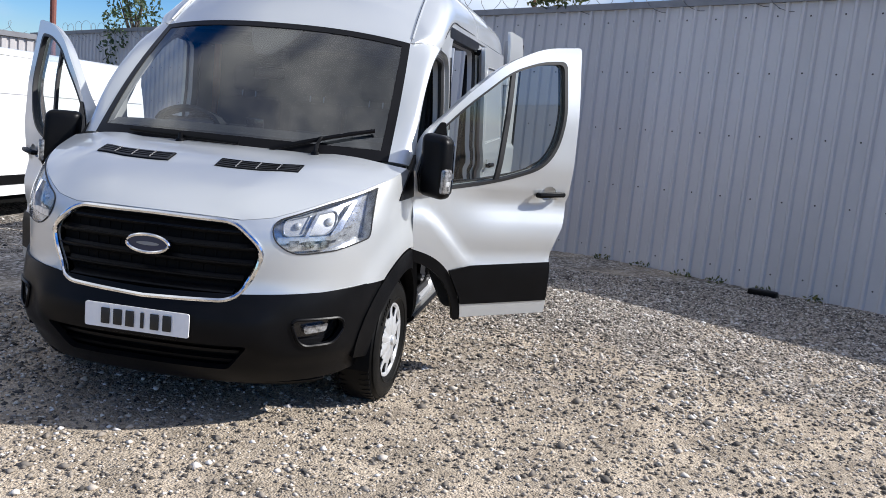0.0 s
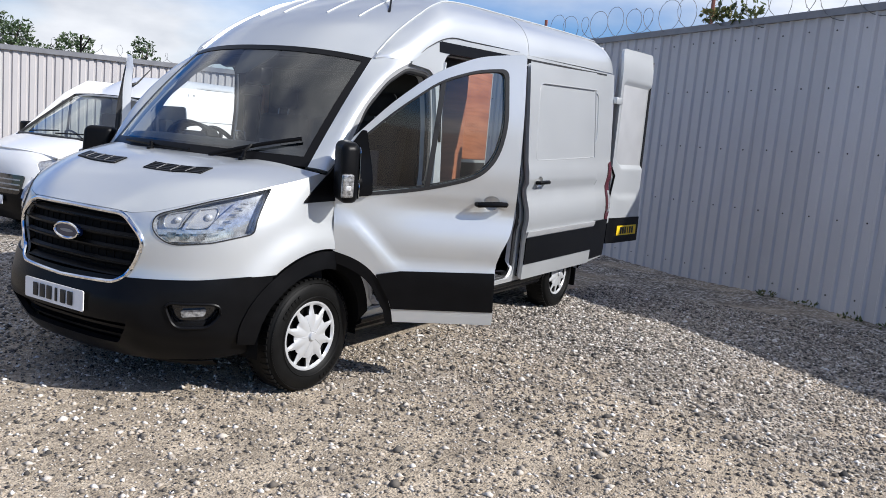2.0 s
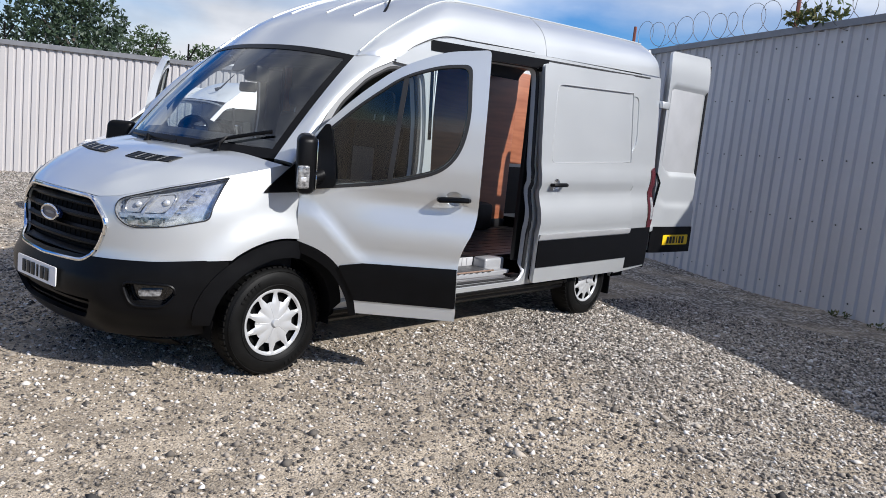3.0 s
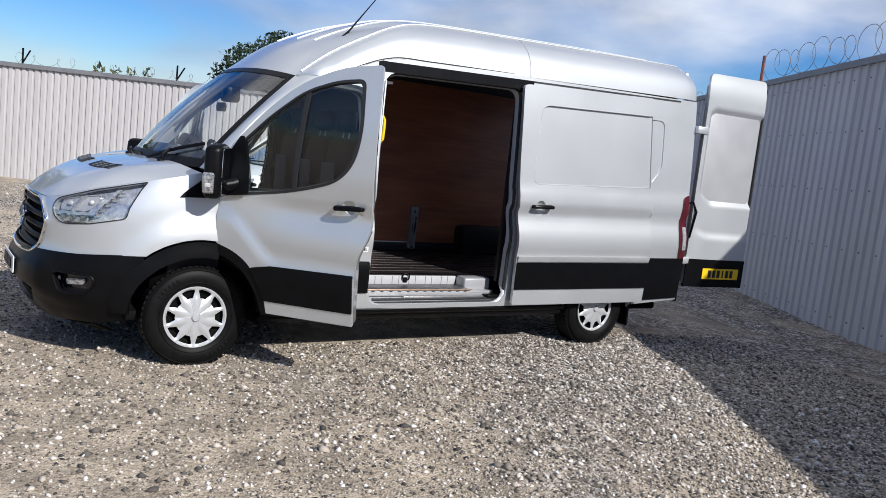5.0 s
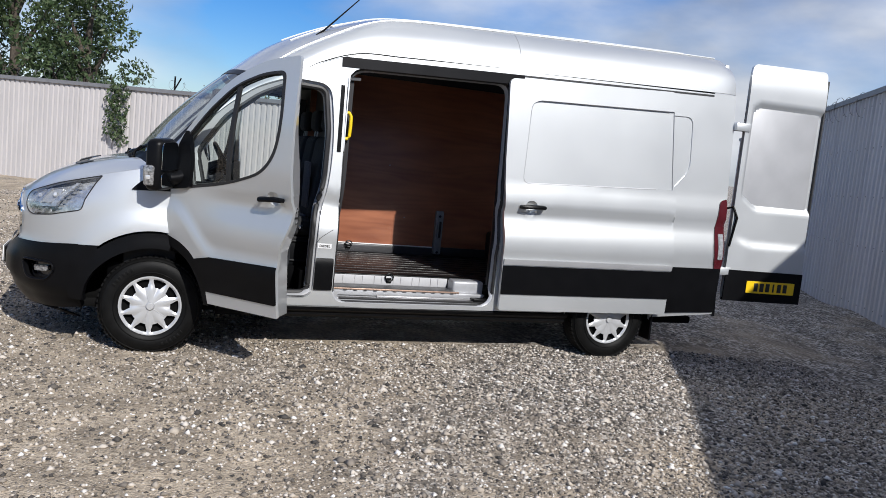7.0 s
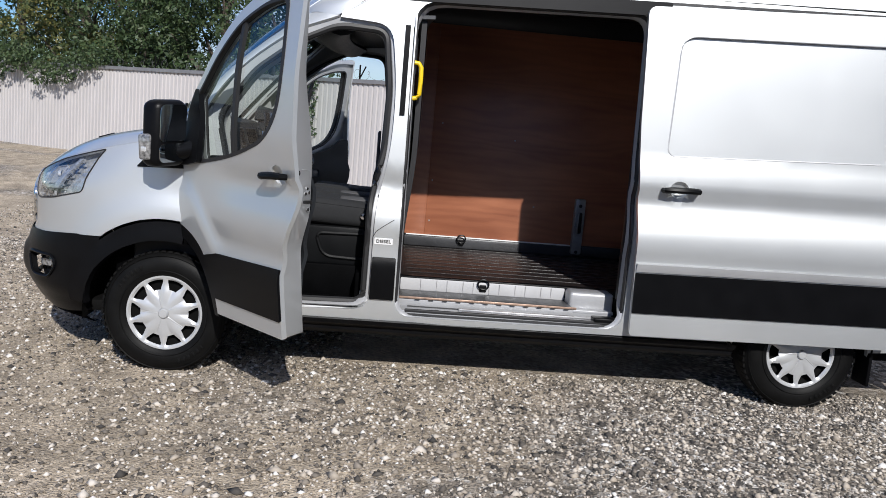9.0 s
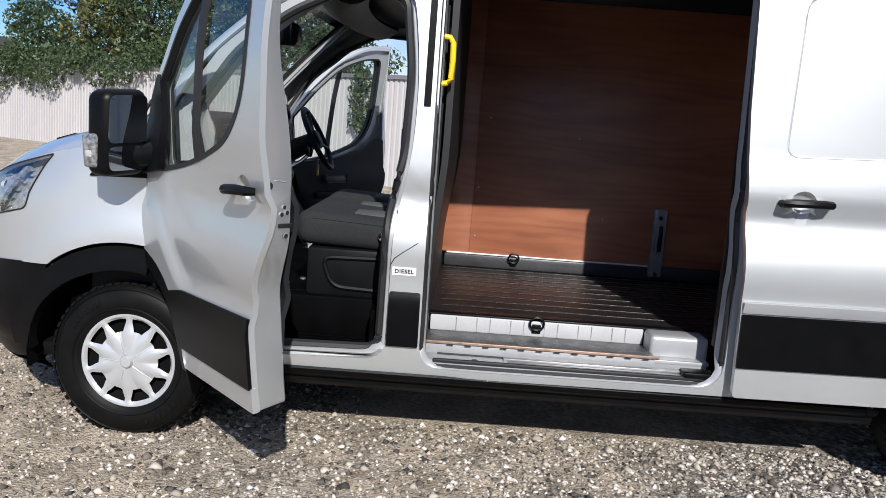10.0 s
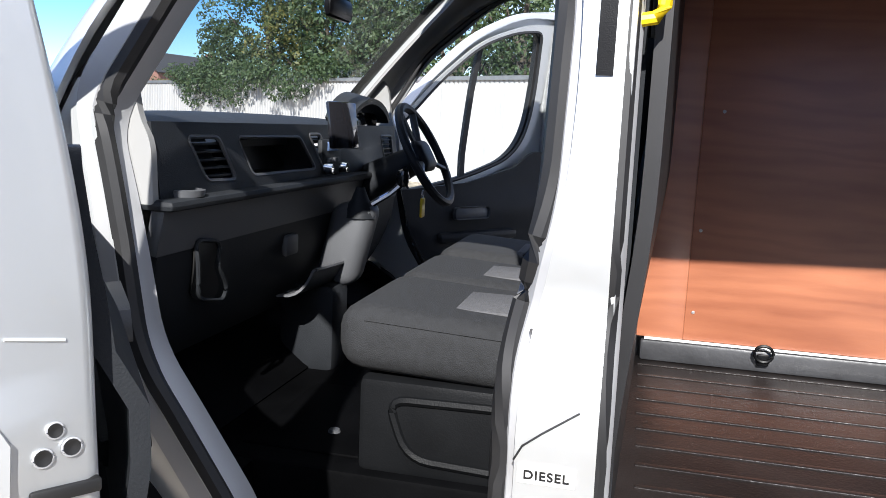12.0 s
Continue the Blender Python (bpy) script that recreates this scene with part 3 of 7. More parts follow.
CORNER = Vector((-5.87, 12.61))
build_fence("fence_north", "tall grey box-profile steel sheet fence", CORNER - FENCE_D * 10.0, -31.0, 25, 1.0, 0.2, 0.03, -0.35, 3.58, M_FENCE, M_CAP, sink=0.021)
build_fence("fence_east", "grey box-profile steel sheet fence running on along the yard", CORNER + FENCE_D * 15.0, -31.0, 11, 1.0, 0.2, 0.03, -0.35, 3.96, M_FENCE, M_CAP, sink=0.0345)
FAR_A = math.degrees(math.atan2(0.836, 0.55))
far_start = (CORNER.x - 0.55 * 46.0, CORNER.y - 0.836 * 46.0)
build_fence("fence_west", "long cream box-profile steel sheet fence with stains", far_start, FAR_A, 42, 1.0, 1 / 7, 0.026, -0.2, 2.44, M_FENCE_FAR, M_CAP, True)
razor_wire("razor_wire", CORNER + FENCE_D * 4.0, FENCE_D, 8.0, 3.47, 0.26, 1)
razor_wire("razor_wire", CORNER - FENCE_D * 8.0, FENCE_D, 10.5, 3.05, 0.22, 3)
razor_wire("razor_wire", CORNER - Vector((0.55, 0.836)) * 34.0, Vector((0.55, 0.836)), 30.0, 2.50, 0.13, 5)


def fence_post(p, z, h, d, mat, label, two=True):
    bm = bmesh.new()
    tube([(0, 0, 0.0 if two else -0.3), (0, 0, h)], 0.02 if two else 0.028, 6, bm)
    if two:
        tube([(0, 0, 0.02), (d[0] * 0.16, d[1] * 0.16, h * 0.9)], 0.017, 6, bm)
    ob = part("wire_post", bm, mat, None)
    ob.location = (p[0], p[1], z)
    return tagged(ob, label, "post", "posts on the fences")


for s in (3.6, 7.85, 12.0):
    q = CORNER + FENCE_D * s + FENCE_N * 0.09
    fence_post(q, 3.45, 0.46, (0, 0), M_RUST, "rusty red steel post holding razor wire above the fence", False)
for s in (7.75, 11.1, 14.45, 17.8, 21.2, 24.5):
    q = CORNER - Vector((0.55, 0.836)) * s
    fence_post(q, 2.5, 0.34, (0.55, 0.836), M_DARKMETAL, "dark forked steel wire post on the fence top")


# rows of bolt heads along the rails of the tall fence
bb = bmesh.new()
bd = Vector((FENCE_D.x, FENCE_D.y, 0))
bn = Vector((-FENCE_N.x, -FENCE_N.y, 0))
b0 = Vector((CORNER.x, CORNER.y, 0)) - bd * 10.0
for zz in (0.02, 0.95, 1.75, 2.55, 3.25):
    for k in range(62):
        c = b0 + bd * (0.055 + 0.4 * k) + bn * 0.004 + Vector((0, 0, zz + 0.14 + random.uniform(-0.008, 0.008) - 0.021 * (25.0 - 0.4 * k)))
        lathe([(0.0, 0.009), (0.009, 0.007), (0.012, 0.0)], 6, "z", bb, m=Matrix.Translation(c) @ bn.to_track_quat("Z", "Y").to_matrix().to_4x4())
tagged(part("fence_bolts", bb, M_BOLT, None), "rows of dark bolt heads on the fence sheets", "bolts", kind="stuff")

# ---- the silver van: shape ----
HW = [(0.2, 0.97), (0.4, 1.015), (0.75, 1.03), (1.0, 1.033), (1.25, 1.022), (1.5, 1.008), (2.0, 0.975), (2.3, 0.948)]
NOSE = [(0.2, -0.80), (0.28, -0.90), (0.42, -0.985), (0.6, -0.995), (0.7, -0.975), (0.74, -0.955), (0.95, -0.95), (1.05, -0.92), (1.12, -0.86), (1.2, -0.78), (1.28, -0.66), (1.4, -0.45)]
YC, NN = 0.2, 2.8


def rise(y):
    return 1 + 0.016 * max(0.0, y - 1.3)


def side_x(y, z):
    """Half width of the body at y and height z, with its shoulder lines."""
    x = curve_at(HW, z)
    if y < YC:
        b = YC - curve_at(NOSE, z)
        q = min(1.0, (YC - y) / b)
        x *= max(0.0, 1 - q ** NN) ** (1 / NN)
    k = smoothstep(0.25, 0.75, y)
    groove = smoothstep(1.0, 1.16, z) * (1 - smoothstep(1.19, 1.215, z))
    x -= 0.024 * k * groove
    x += 0.012 * k * smoothstep(0.83, 0.9, z) * (1 - smoothstep(0.93, 1.1, z))
    x += 0.012 * smoothstep(1.34, 1.6, y) * (1 - smoothstep(1.33, 1.40, z))
    return x


def side_pt(y, z, out=0.0):
    return (side_x(y, z) + out, y, z * rise(y))


PHI = []
_last, _u = None, 0.0
for _i in range(401):
    _p = math.pi / 2 * (1 - _i / 400)
    _xy = Vector((1.03 * max(0.0, math.cos(_p)) ** (2 / NN), YC - 1.175 * math.sin(_p) ** (2 / NN)))
    _u += (_xy - _last).length if _last is not None else 0.0
    _last = _xy
    PHI.append((_u, _p))
U0 = PHI[-1][0]
PHI_U, PHI_P = np.array([a for a, _ in PHI]), np.array([b for _, b in PHI])


def wrap(u, z, out=0.0):
    """A point of the nose, u metres round the plan from the middle of the front."""
    a = abs(u)
    if a < U0:
        p = float(np.interp(a, PHI_U, PHI_P))
        w, b = curve_at(HW, z), YC - curve_at(NOSE, z)
        c, s = max(0.0, math.cos(p)), math.sin(p)
        x, y = w * c ** (2 / NN), YC - b * s ** (2 / NN)
        if out:
            n = Vector((max(c, 1e-4) ** (2 - 2 / NN) / w, -(max(s, 1e-4) ** (2 - 2 / NN)) / b)).normalized()
            x, y = x + n.x * out, y + n.y * out
    else:
        y = YC + a - U0
        x = side_x(y, z) + out
    return (x if u >= 0 else -x, y, z)


def u_of(x, y, z):
    best = min(range(0, 401, 2), key=lambda i: (Vector(wrap(PHI[i][0], z)[:2]) - Vector((x, y))).length)
    return PHI[best][0] if y < YC else U0 + y - YC


def u_y(y):
    return min((abs(wrap(u, 0.75)[1] - y), u) for u in PHI_U)[1] if y < YC else U0 + y - YC


def mirrored(bm):
    for v in bm.verts:
        v.co.x = -v.co.x
    bmesh.ops.reverse_faces(bm, faces=bm.faces)
    return bm


van = thing("van", "silver high-roof panel van with open doors parked on gravel", "van", at=(-0.03, 0, 0))

# edges of the bonnet, in (u, z)
EDGE = [(u_of(0.42, -0.887, 1.055), 1.055), (u_of(0.557, -0.83, 1.075), 1.075), (u_of(0.75, -0.62, 1.16), 1.16), (u_of(0.90, -0.335, 1.245), 1.245), (u_of(0.955, -0.03, 1.325), 1.325)]


def bonnet_edge(v):
    i = min(len(EDGE) - 2, int(v * (len(EDGE) - 1)))
    f = v * (len(EDGE) - 1) - i
    a, b = EDGE[i], EDGE[i + 1]
    return Vector(wrap(a[0] + (b[0] - a[0]) * f, a[1] + (b[1] - a[1]) * f))


BC = [(0.0, 1.065), (0.12, 1.14), (0.3, 1.225), (0.55, 1.30), (0.8, 1.345), (1.0, 1.365)]


def bonnet_pt(u, v):
    s = 2 * u - 1
    e = bonnet_edge(v)
    cy = -0.925 + (v ** 0.9) * 0.73
    cz = curve_at(BC, v)
    q = abs(s)
    z = cz + (e.z - cz) * (0.35 * q ** 2 + 0.65 * q ** 5)
    z += 0.012 * smoothstep(0.5, 0.62, q) * (1 - smoothstep(0.7, 0.95, q)) * v
    return (e.x * s, cy + (e.y - cy) * q ** 2.4, z)


part("bonnet", grid(bonnet_pt, 36, 24, 0.012), M_SILVER, van, "silver bonnet with two black vents")

# wing and nose panel
DOOR_Y = 0.115
ARCH_C = (0.0, 0.335)


def arch(r0, a0, a1, n, squash=1.0):
    return [(ARCH_C[0] + r0 * math.cos(radians(a0 + (a1 - a0) * i / n)), ARCH_C[1] + squash * r0 * math.sin(radians(a0 + (a1 - a0) * i / n))) for i in range(n + 1)]


UD = U0 + DOOR_Y - YC if DOOR_Y > YC else u_y(DOOR_Y)
GR = [(0.0, 1.05), (0.40, 1.045, 0.06), (0.535, 0.93, 0.07), (0.52, 0.84, 0.1), (0.43, 0.68, 0.07), (0.0, 0.662)]


def gu(x):
    return u_of(x, -2.0 if x < 0.3 else -0.9, 0.9) if x > 0.02 else x


def half_to_full(pts):
    left = [(x, z) + tuple(r) for x, z, *r in pts]
    right = [(-x, z) + tuple(r) for x, z, *r in reversed(pts) if abs(x) > 1e-6]
    return left + right


def front_u(x, z):
    return float(np.interp(x, [wrap(u, z)[0] for u in PHI_U[::4]], PHI_U[::4]))


def fu(pts):
    return [(math.copysign(front_u(abs(x), z), x) if abs(x) > 1e-6 else 0.0, z) + tuple(r) for x, z, *r in pts]


grille_out = rounded(fu(half_to_full(GR)))
HL = [(u_of(0.557, -0.83, 1.065), 1.058, 0.05), (u_of(0.75, -0.62, 1.15), 1.148, 0.03), (u_of(0.90, -0.335, 1.235), 1.232, 0.01), (u_of(0.93, -0.47, 1.0), 0.985, 0.03), (u_of(0.80, -0.66, 0.93), 0.93, 0.02), (u_of(0.645, -0.80, 0.90), 0.905, 0.07), (u_of(0.57, -0.85, 0.96), 0.97, 0.05)]
hl_out = rounded(HL)
flare = [(u_y(y), z) for y, z in arch(0.545, 130, 78, 14)]
nose = []
top_half = [(u, z - 0.002) for u, z in EDGE] + [(UD, 1.30)]
low_half = [(UD, 0.872)] + [p for p in reversed(flare) if p[0] < UD - 0.01] + [(u_y(-0.5), 0.745), (u_y(-0.72), 0.725), (front_u(0.5, 0.7), 0.712)]
right = [(-u, z) for u, z in reversed(top_half)]
outline = [(0.0, 1.058)] + top_half + low_half + [(0.0, 0.655)] + [(-u, z) for u, z in reversed(low_half)] + right


def wing_pt(u, z):
    y = wrap(u, z)[1]
    r = math.hypot(y, z - 0.335)
    return wrap(u, z, 0.022 * (1 - smoothstep(0.555, 0.73, r)))


part("nose_panel", panel(outline, wing_pt, [grille_out, hl_out, [(-u, z) for u, z in hl_out]], 0.04, 0.02), M_SILVER, van, "silver front wings and nose")

# bumper
bt = 0.012
bump_half = [(0.0, 0.70), (front_u(0.5, 0.7), 0.714), (u_y(-0.72), 0.728), (u_y(-0.5), 0.748)] + [(u_y(y), z) for y, z in arch(0.543, 130.5, 132, 1)] + [(u_y(y), z) for y, z in arch(0.47, 134, 178, 12)] + [(u_y(-0.47), 0.30), (u_y(-0.62), 0.275), (front_u(0.6, 0.3), 0.255), (0.0, 0.245)]
bo = bump_half + [(-u, z) for u, z in reversed(bump_half) if u > 1e-6]
fog_c = u_of(0.823, -0.775, 0.535)
fog_hole = rounded([(fog_c - 0.16, 0.60, 0.05), (fog_c + 0.12, 0.60, 0.05), (fog_c + 0.14, 0.545, 0.03), (fog_c + 0.08, 0.47, 0.04), (fog_c - 0.10, 0.465, 0.05)])
intake = rounded([(-0.52, 0.47, 0.03), (0.52, 0.47, 0.03), (0.42, 0.335, 0.03), (-0.42, 0.335, 0.03)])


def bumper_pt(u, z):
    a = abs(u)
    o = 0.012
    o += 0.022 * (1 - smoothstep(0.585, 0.66, z)) * smoothstep(0.40, 0.5, z) * (1 - smoothstep(0.55, 0.68, a))
    o -= 0.02 * (1 - smoothstep(0.36, 0.42, z)) * smoothstep(0.5, 0.7, a)
    return wrap(u, z, o)


bumper = part("front_bumper", panel(bo, bumper_pt, [fog_hole, [(-u, z) for u, z in fog_hole], intake], 0.035, 0.03), M_BLACK, van, "black textured plastic front bumper")
part("lower_intake", panel([(-0.6, 0.50), (0.6, 0.50), (0.5, 0.30), (-0.5, 0.30)], lambda u, z: wrap(u, z, -0.07), (), 0.08, 0.01), M_DARKMETAL, bumper, "dark lower intake")
for z in (0.375, 0.425):
    part("intake_bar", grid(lambda a, b: wrap(-0.5 + a, z - 0.008 + b * 0.016, -0.03), 14, 1, 0.02), M_BLACK, bumper)
part("bumper_lip", grid(lambda a, b: wrap((a - 0.5) * 2 * u_y(-0.66), 0.262 - 0.07 * b, -0.02 - 0.10 * b), 30, 3, 0.01), M_DARKMETAL, bumper)
for sg in (1, -1):
    f = (lambda o: (lambda u, z: wrap(u * sg, z, o)))
    flip = (lambda b: b) if sg > 0 else (lambda b: (bmesh.ops.reverse_faces(b, faces=b.faces), b)[1])
    fog = part("fog_lamp", flip(panel(rounded([(fog_c - 0.17, 0.61, 0.05), (fog_c + 0.13, 0.61, 0.05), (fog_c + 0.15, 0.545, 0.03), (fog_c + 0.09, 0.46, 0.04), (fog_c - 0.11, 0.455, 0.05)]), f(-0.045), (), 0.04, 0.008)), M_GLOSSBLACK, van, "fog lamp in a black recess")
    part("lamp_glass", flip(panel(rounded([(fog_c - 0.075, 0.556, 0.012), (fog_c + 0.065, 0.566, 0.012), (fog_c + 0.055, 0.527, 0.012), (fog_c - 0.065, 0.518, 0.012)]), f(-0.02), (), 0.03, 0.022)), M_LAMP, fog, "clear fog lamp glass")
    part("fog_surround", tube([wrap(u * sg, z, 0.004 + 0.012) for u, z in resample(fog_hole, 0.03)], 0.008, 6, closed=True), M_BLACK, fog, "black moulded surround")
    # headlight
    hl = part("headlight", flip(panel(hl_out, f(-0.055), (), 0.05, 0.01)), M_CLEARPL, van, "clear headlight with chromed reflectors")
    part("lens", flip(panel(rounded([(u, z, 0) for u, z in hl_out]), f(0.003), (), 0.05, 0.004)), M_LENS, hl, "clear plastic lens").visible_shadow = False
    hu0 = HL[0][0]
    part("bowl_plate", flip(panel(rounded([(hu0 + 0.03, 1.075, 0.05), (hu0 + 0.34, 1.125, 0.06), (hu0 + 0.34, 1.0, 0.05), (hu0 + 0.05, 0.985, 0.05)]), f(-0.04), (), 0.04, 0.006)), M_CLEARPL, hl, "pale plate round the reflectors")
    for k in range(5):
        a = hu0 + 0.355 + 0.017 * k
        part("strip_rib", flip(panel([(a, 0.995 + 0.036 * k), (a + 0.048, 1.003 + 0.034 * k), (a + 0.050, 1.011 + 0.034 * k), (a + 0.002, 1.004 + 0.036 * k)], f(-0.006), (), 0.04, 0.008)), M_LAMP, hl)
    part("reflector_divider", flip(panel([(hu0 + 0.165, 0.99), (hu0 + 0.205, 1.105), (hu0 + 0.222, 1.105), (hu0 + 0.182, 0.99)], f(-0.010), (), 0.04, 0.03)), M_CLEARPL, hl, "slanting bar between the reflectors")
    for du in (0.09, 0.17, 0.25):
        part("lamp_cell", flip(panel(rounded([(hu0 + du, 0.972, 0.006), (hu0 + du + 0.05, 0.976, 0.006), (hu0 + du + 0.046, 0.944, 0.006), (hu0 + du + 0.004, 0.940, 0.006)]), f(-0.010), (), 0.03, 0.004)), M_SMOKE, hl)
    cells = ([(hu0 + 0.052, 1.062, 0.03), (hu0 + 0.180, 1.092, 0.012), (hu0 + 0.150, 0.998, 0.012), (hu0 + 0.060, 0.990, 0.03)],
             [(hu0 + 0.205, 1.096, 0.012), (hu0 + 0.325, 1.120, 0.04), (hu0 + 0.335, 1.040, 0.03), (hu0 + 0.280, 1.004, 0.02), (hu0 + 0.180, 1.000, 0.012)])
    for cell in cells:
        o = rounded(cell)
        part("reflector", flip(panel(o, f(-0.030), (), 0.03, 0.006)), M_BOWL, hl, "satin grey reflector bowl")
        part("reflector_rim", tube([wrap(u * sg, z, -0.024) for u, z in resample(o, 0.02)], 0.004, 5, closed=True), M_CLEARPL, hl)
    for du, z, r in ((0.125, 1.040, 0.018), (0.285, 1.062, 0.021)):
        c = Vector(wrap((hu0 + du) * sg, z, -0.026))
        b = lathe([(0.0, 0.016), (r * 0.5, 0.013), (r * 0.9, 0.004), (r, -0.012)], 16, "y")
        for v in b.verts:
            v.co = c + Vector((v.co.x, -v.co.y, v.co.z))
        bmesh.ops.recalc_face_normals(b, faces=b.faces)
        part("bulb", b, M_REFLECT, hl, "bright bulb cover")
    strip = [(hu0 + 0.03, 0.985), (hu0 + 0.30, 1.0), (hu0 + 0.40, 1.16), (hu0 + 0.43, 1.165), (hu0 + 0.345, 0.985), (hu0 + 0.03, 0.955)]
    part("daytime_strip", flip(panel(strip, f(-0.012), (), 0.04, 0.02)), M_CLEARPL, hl, "pale light strip")
    part("indicator", flip(panel(rounded([(hu0 + 0.04, 0.945, 0.01), (hu0 + 0.30, 0.965, 0.01), (hu0 + 0.30, 0.935, 0.01), (hu0 + 0.10, 0.92, 0.02)]), f(-0.02), (), 0.03, 0.015)), M_CLEARPL, hl, "clear indicator strip")
    b = bmesh.new()
    loop = resample(hl_out, 0.03)
    wall = [[b.verts.new(wrap(u * sg, z, o)) for u, z in loop] for o in (0.0, -0.054)]
    for i in range(len(loop)):
        j = (i + 1) % len(loop)
        b.faces.new((wall[0][i], wall[0][j], wall[1][j], wall[1][i]))
    part("housing", b, M_CLEARPL, hl, "pale inner wall of the lamp")
    rim = [wrap(u * sg, z, 0.002) for u, z in resample(hl_out, 0.04)]
    part("bezel", tube(rim, 0.0038, 5, closed=True), M_SEAL, hl, "dark gap round the lamp")

# grille
grille = part("grille", panel(grille_out, lambda u, z: wrap(u, z, -0.05), (), 0.06, 0.01), M_DARKMETAL, van, "black slatted grille with chrome surround")
part("chrome_surround", tube([wrap(u, z, 0.006) for u, z in resample(grille_out, 0.035)], 0.013, 8, closed=True), M_CHROME, grille, "chrome grille surround")
for z, w in ((1.0, 0.43), (0.925, 0.5), (0.85, 0.5), (0.775, 0.455), (0.715, 0.42)):
    wu = front_u(w, z)
    part("grille_slat", grid(lambda a, b: wrap((a - 0.5) * 2 * wu, z - 0.018 + 0.036 * b, -0.012 - 0.03 * abs(b - 0.45)), 20, 4, 0.012), M_BLACK, grille)
    part("grille_slat", grid(lambda a, b: wrap((a - 0.5) * 2 * wu, z - 0.004 + 0.008 * b, -0.004), 20, 2, 0.01), M_BLACK, grille)
for i in range(-7, 8):
    part("grille_rib", grid(lambda a, b: wrap(i * 0.062 - 0.004 + a * 0.008, 0.70 + 0.31 * b, -0.046), 1, 8, 0.012), M_DARKMETAL, grille)
be = [(0.105 * math.cos(a * math.pi / 14), 0.042 * math.sin(a * math.pi / 14)) for a in range(28)]
badge = part("badge", panel([(x, 0.905 + z) for x, z in be], lambda u, z: wrap(u, z, 0.018), (), 0.03, 0.03), M_BLUE, grille, "dark blue oval badge with chrome ring")
part("badge_ring", tube([wrap(x, 0.905 + z, 0.02) for x, z in be], 0.008, 6, closed=True), M_CHROME, grille)
part("badge_mark", panel([(x * 0.55, 0.905 + z * 0.20) for x, z in be], lambda u, z: wrap(u, z, 0.0205), (), 0.03, 0.003), M_TRIM, grille, "small silver mark")

plate = part("front_plate", panel(rounded([(-0.262, 0.612, 0.012), (0.262, 0.612, 0.012), (0.262, 0.497, 0.012), (-0.262, 0.497, 0.012)]), lambda u, z: (u, -1.045 + 0.02 * u * u, z), (), 0.08, 0.006), M_PLATE, van, "white front plate with dark bars")
part("plate_holder", box(-0.2, 0.2, -1.04, -0.99, 0.478, 0.60, 0.006), M_BLACK, plate, "black plate holder")
for i in range(6):
    x = -0.155 + i * 0.062
    part("plate_bar", box(x - (0.021 if i != 3 else 0.008), x + (0.021 if i != 3 else 0.008), -1.053, -1.046, 0.517, 0.592, 0.002), M_INK, plate)

# bonnet vents
for sg in (1, -1):
    def vent_pt(a, b, lift):
        x = 0.13 + 0.42 * a
        y = -0.575 + 0.07 * a * a + 0.085 * b - 0.02 * a
        best = bonnet_on(x, y)
        return (sg * x, y, best + lift)

    def bonnet_on(x, y):
        lo, hi = 0.0, 1.0
        for _ in range(18):
            v = (lo + hi) / 2
            e = bonnet_edge(v)
            s = min(1.0, x / e.x)
            if bonnet_pt((s + 1) / 2, v)[1] < y:
                lo = v
            else:
                hi = v
        e = bonnet_edge(lo)
        return bonnet_pt((min(1.0, x / e.x) + 1) / 2, lo)[2]
    b = grid(lambda a, c: vent_pt(a, c, 0.002), 12, 3, 0.006)
    v = part("bonnet_vent", b if sg > 0 else (bmesh.ops.reverse_faces(b, faces=b.faces), b)[1], M_INK, van, "black bonnet air vent")
    ring = [vent_pt(a, 0, 0.001) for a in np.linspace(0, 1, 8)] + [vent_pt(a, 1, 0.001) for a in np.linspace(1, 0, 8)]
    up = 0.002 if sg > 0 else 0.008
    part("vent_frame", tube(ring, 0.005, 5, closed=True), M_BLACK, v)
    for a in (0.25, 0.5, 0.75):
        part("vent_rib", tube([vent_pt(a, 0.05, up + 0.002), vent_pt(a, 0.95, up + 0.002)], 0.004, 4), M_TRIMGREY, v)
    for c in (0.25, 0.5, 0.75):
        part("vent_slat", tube([vent_pt(a, c, up) for a in np.linspace(0.02, 0.98, 6)], 0.004, 4), M_BLACK, v)

# windscreen
WB, WT = Vector((0.892, -0.018, 1.352)), Vector((0.812, 0.647, 2.066))
CB, CT = Vector((0.0, -0.205, 1.35)), Vector((0.0, 0.505, 2.115))


def screen_pt(u, v, lift=0.0):
    s = 2 * u - 1
    e = WB.lerp(WT, v) + Vector((0.012 * math.sin(math.pi * v), -0.02 * math.sin(math.pi * v), 0.01 * math.sin(math.pi * v)))
    c = CB.lerp(CT, v) + Vector((0, -0.03, 0.028)) * math.sin(math.pi * v)
    q = abs(s) ** 2.4
    return (e.x * s, c.y + (e.y - c.y) * q - 0.7 * lift, c.z + (e.z - c.z) * q + 0.7 * lift)


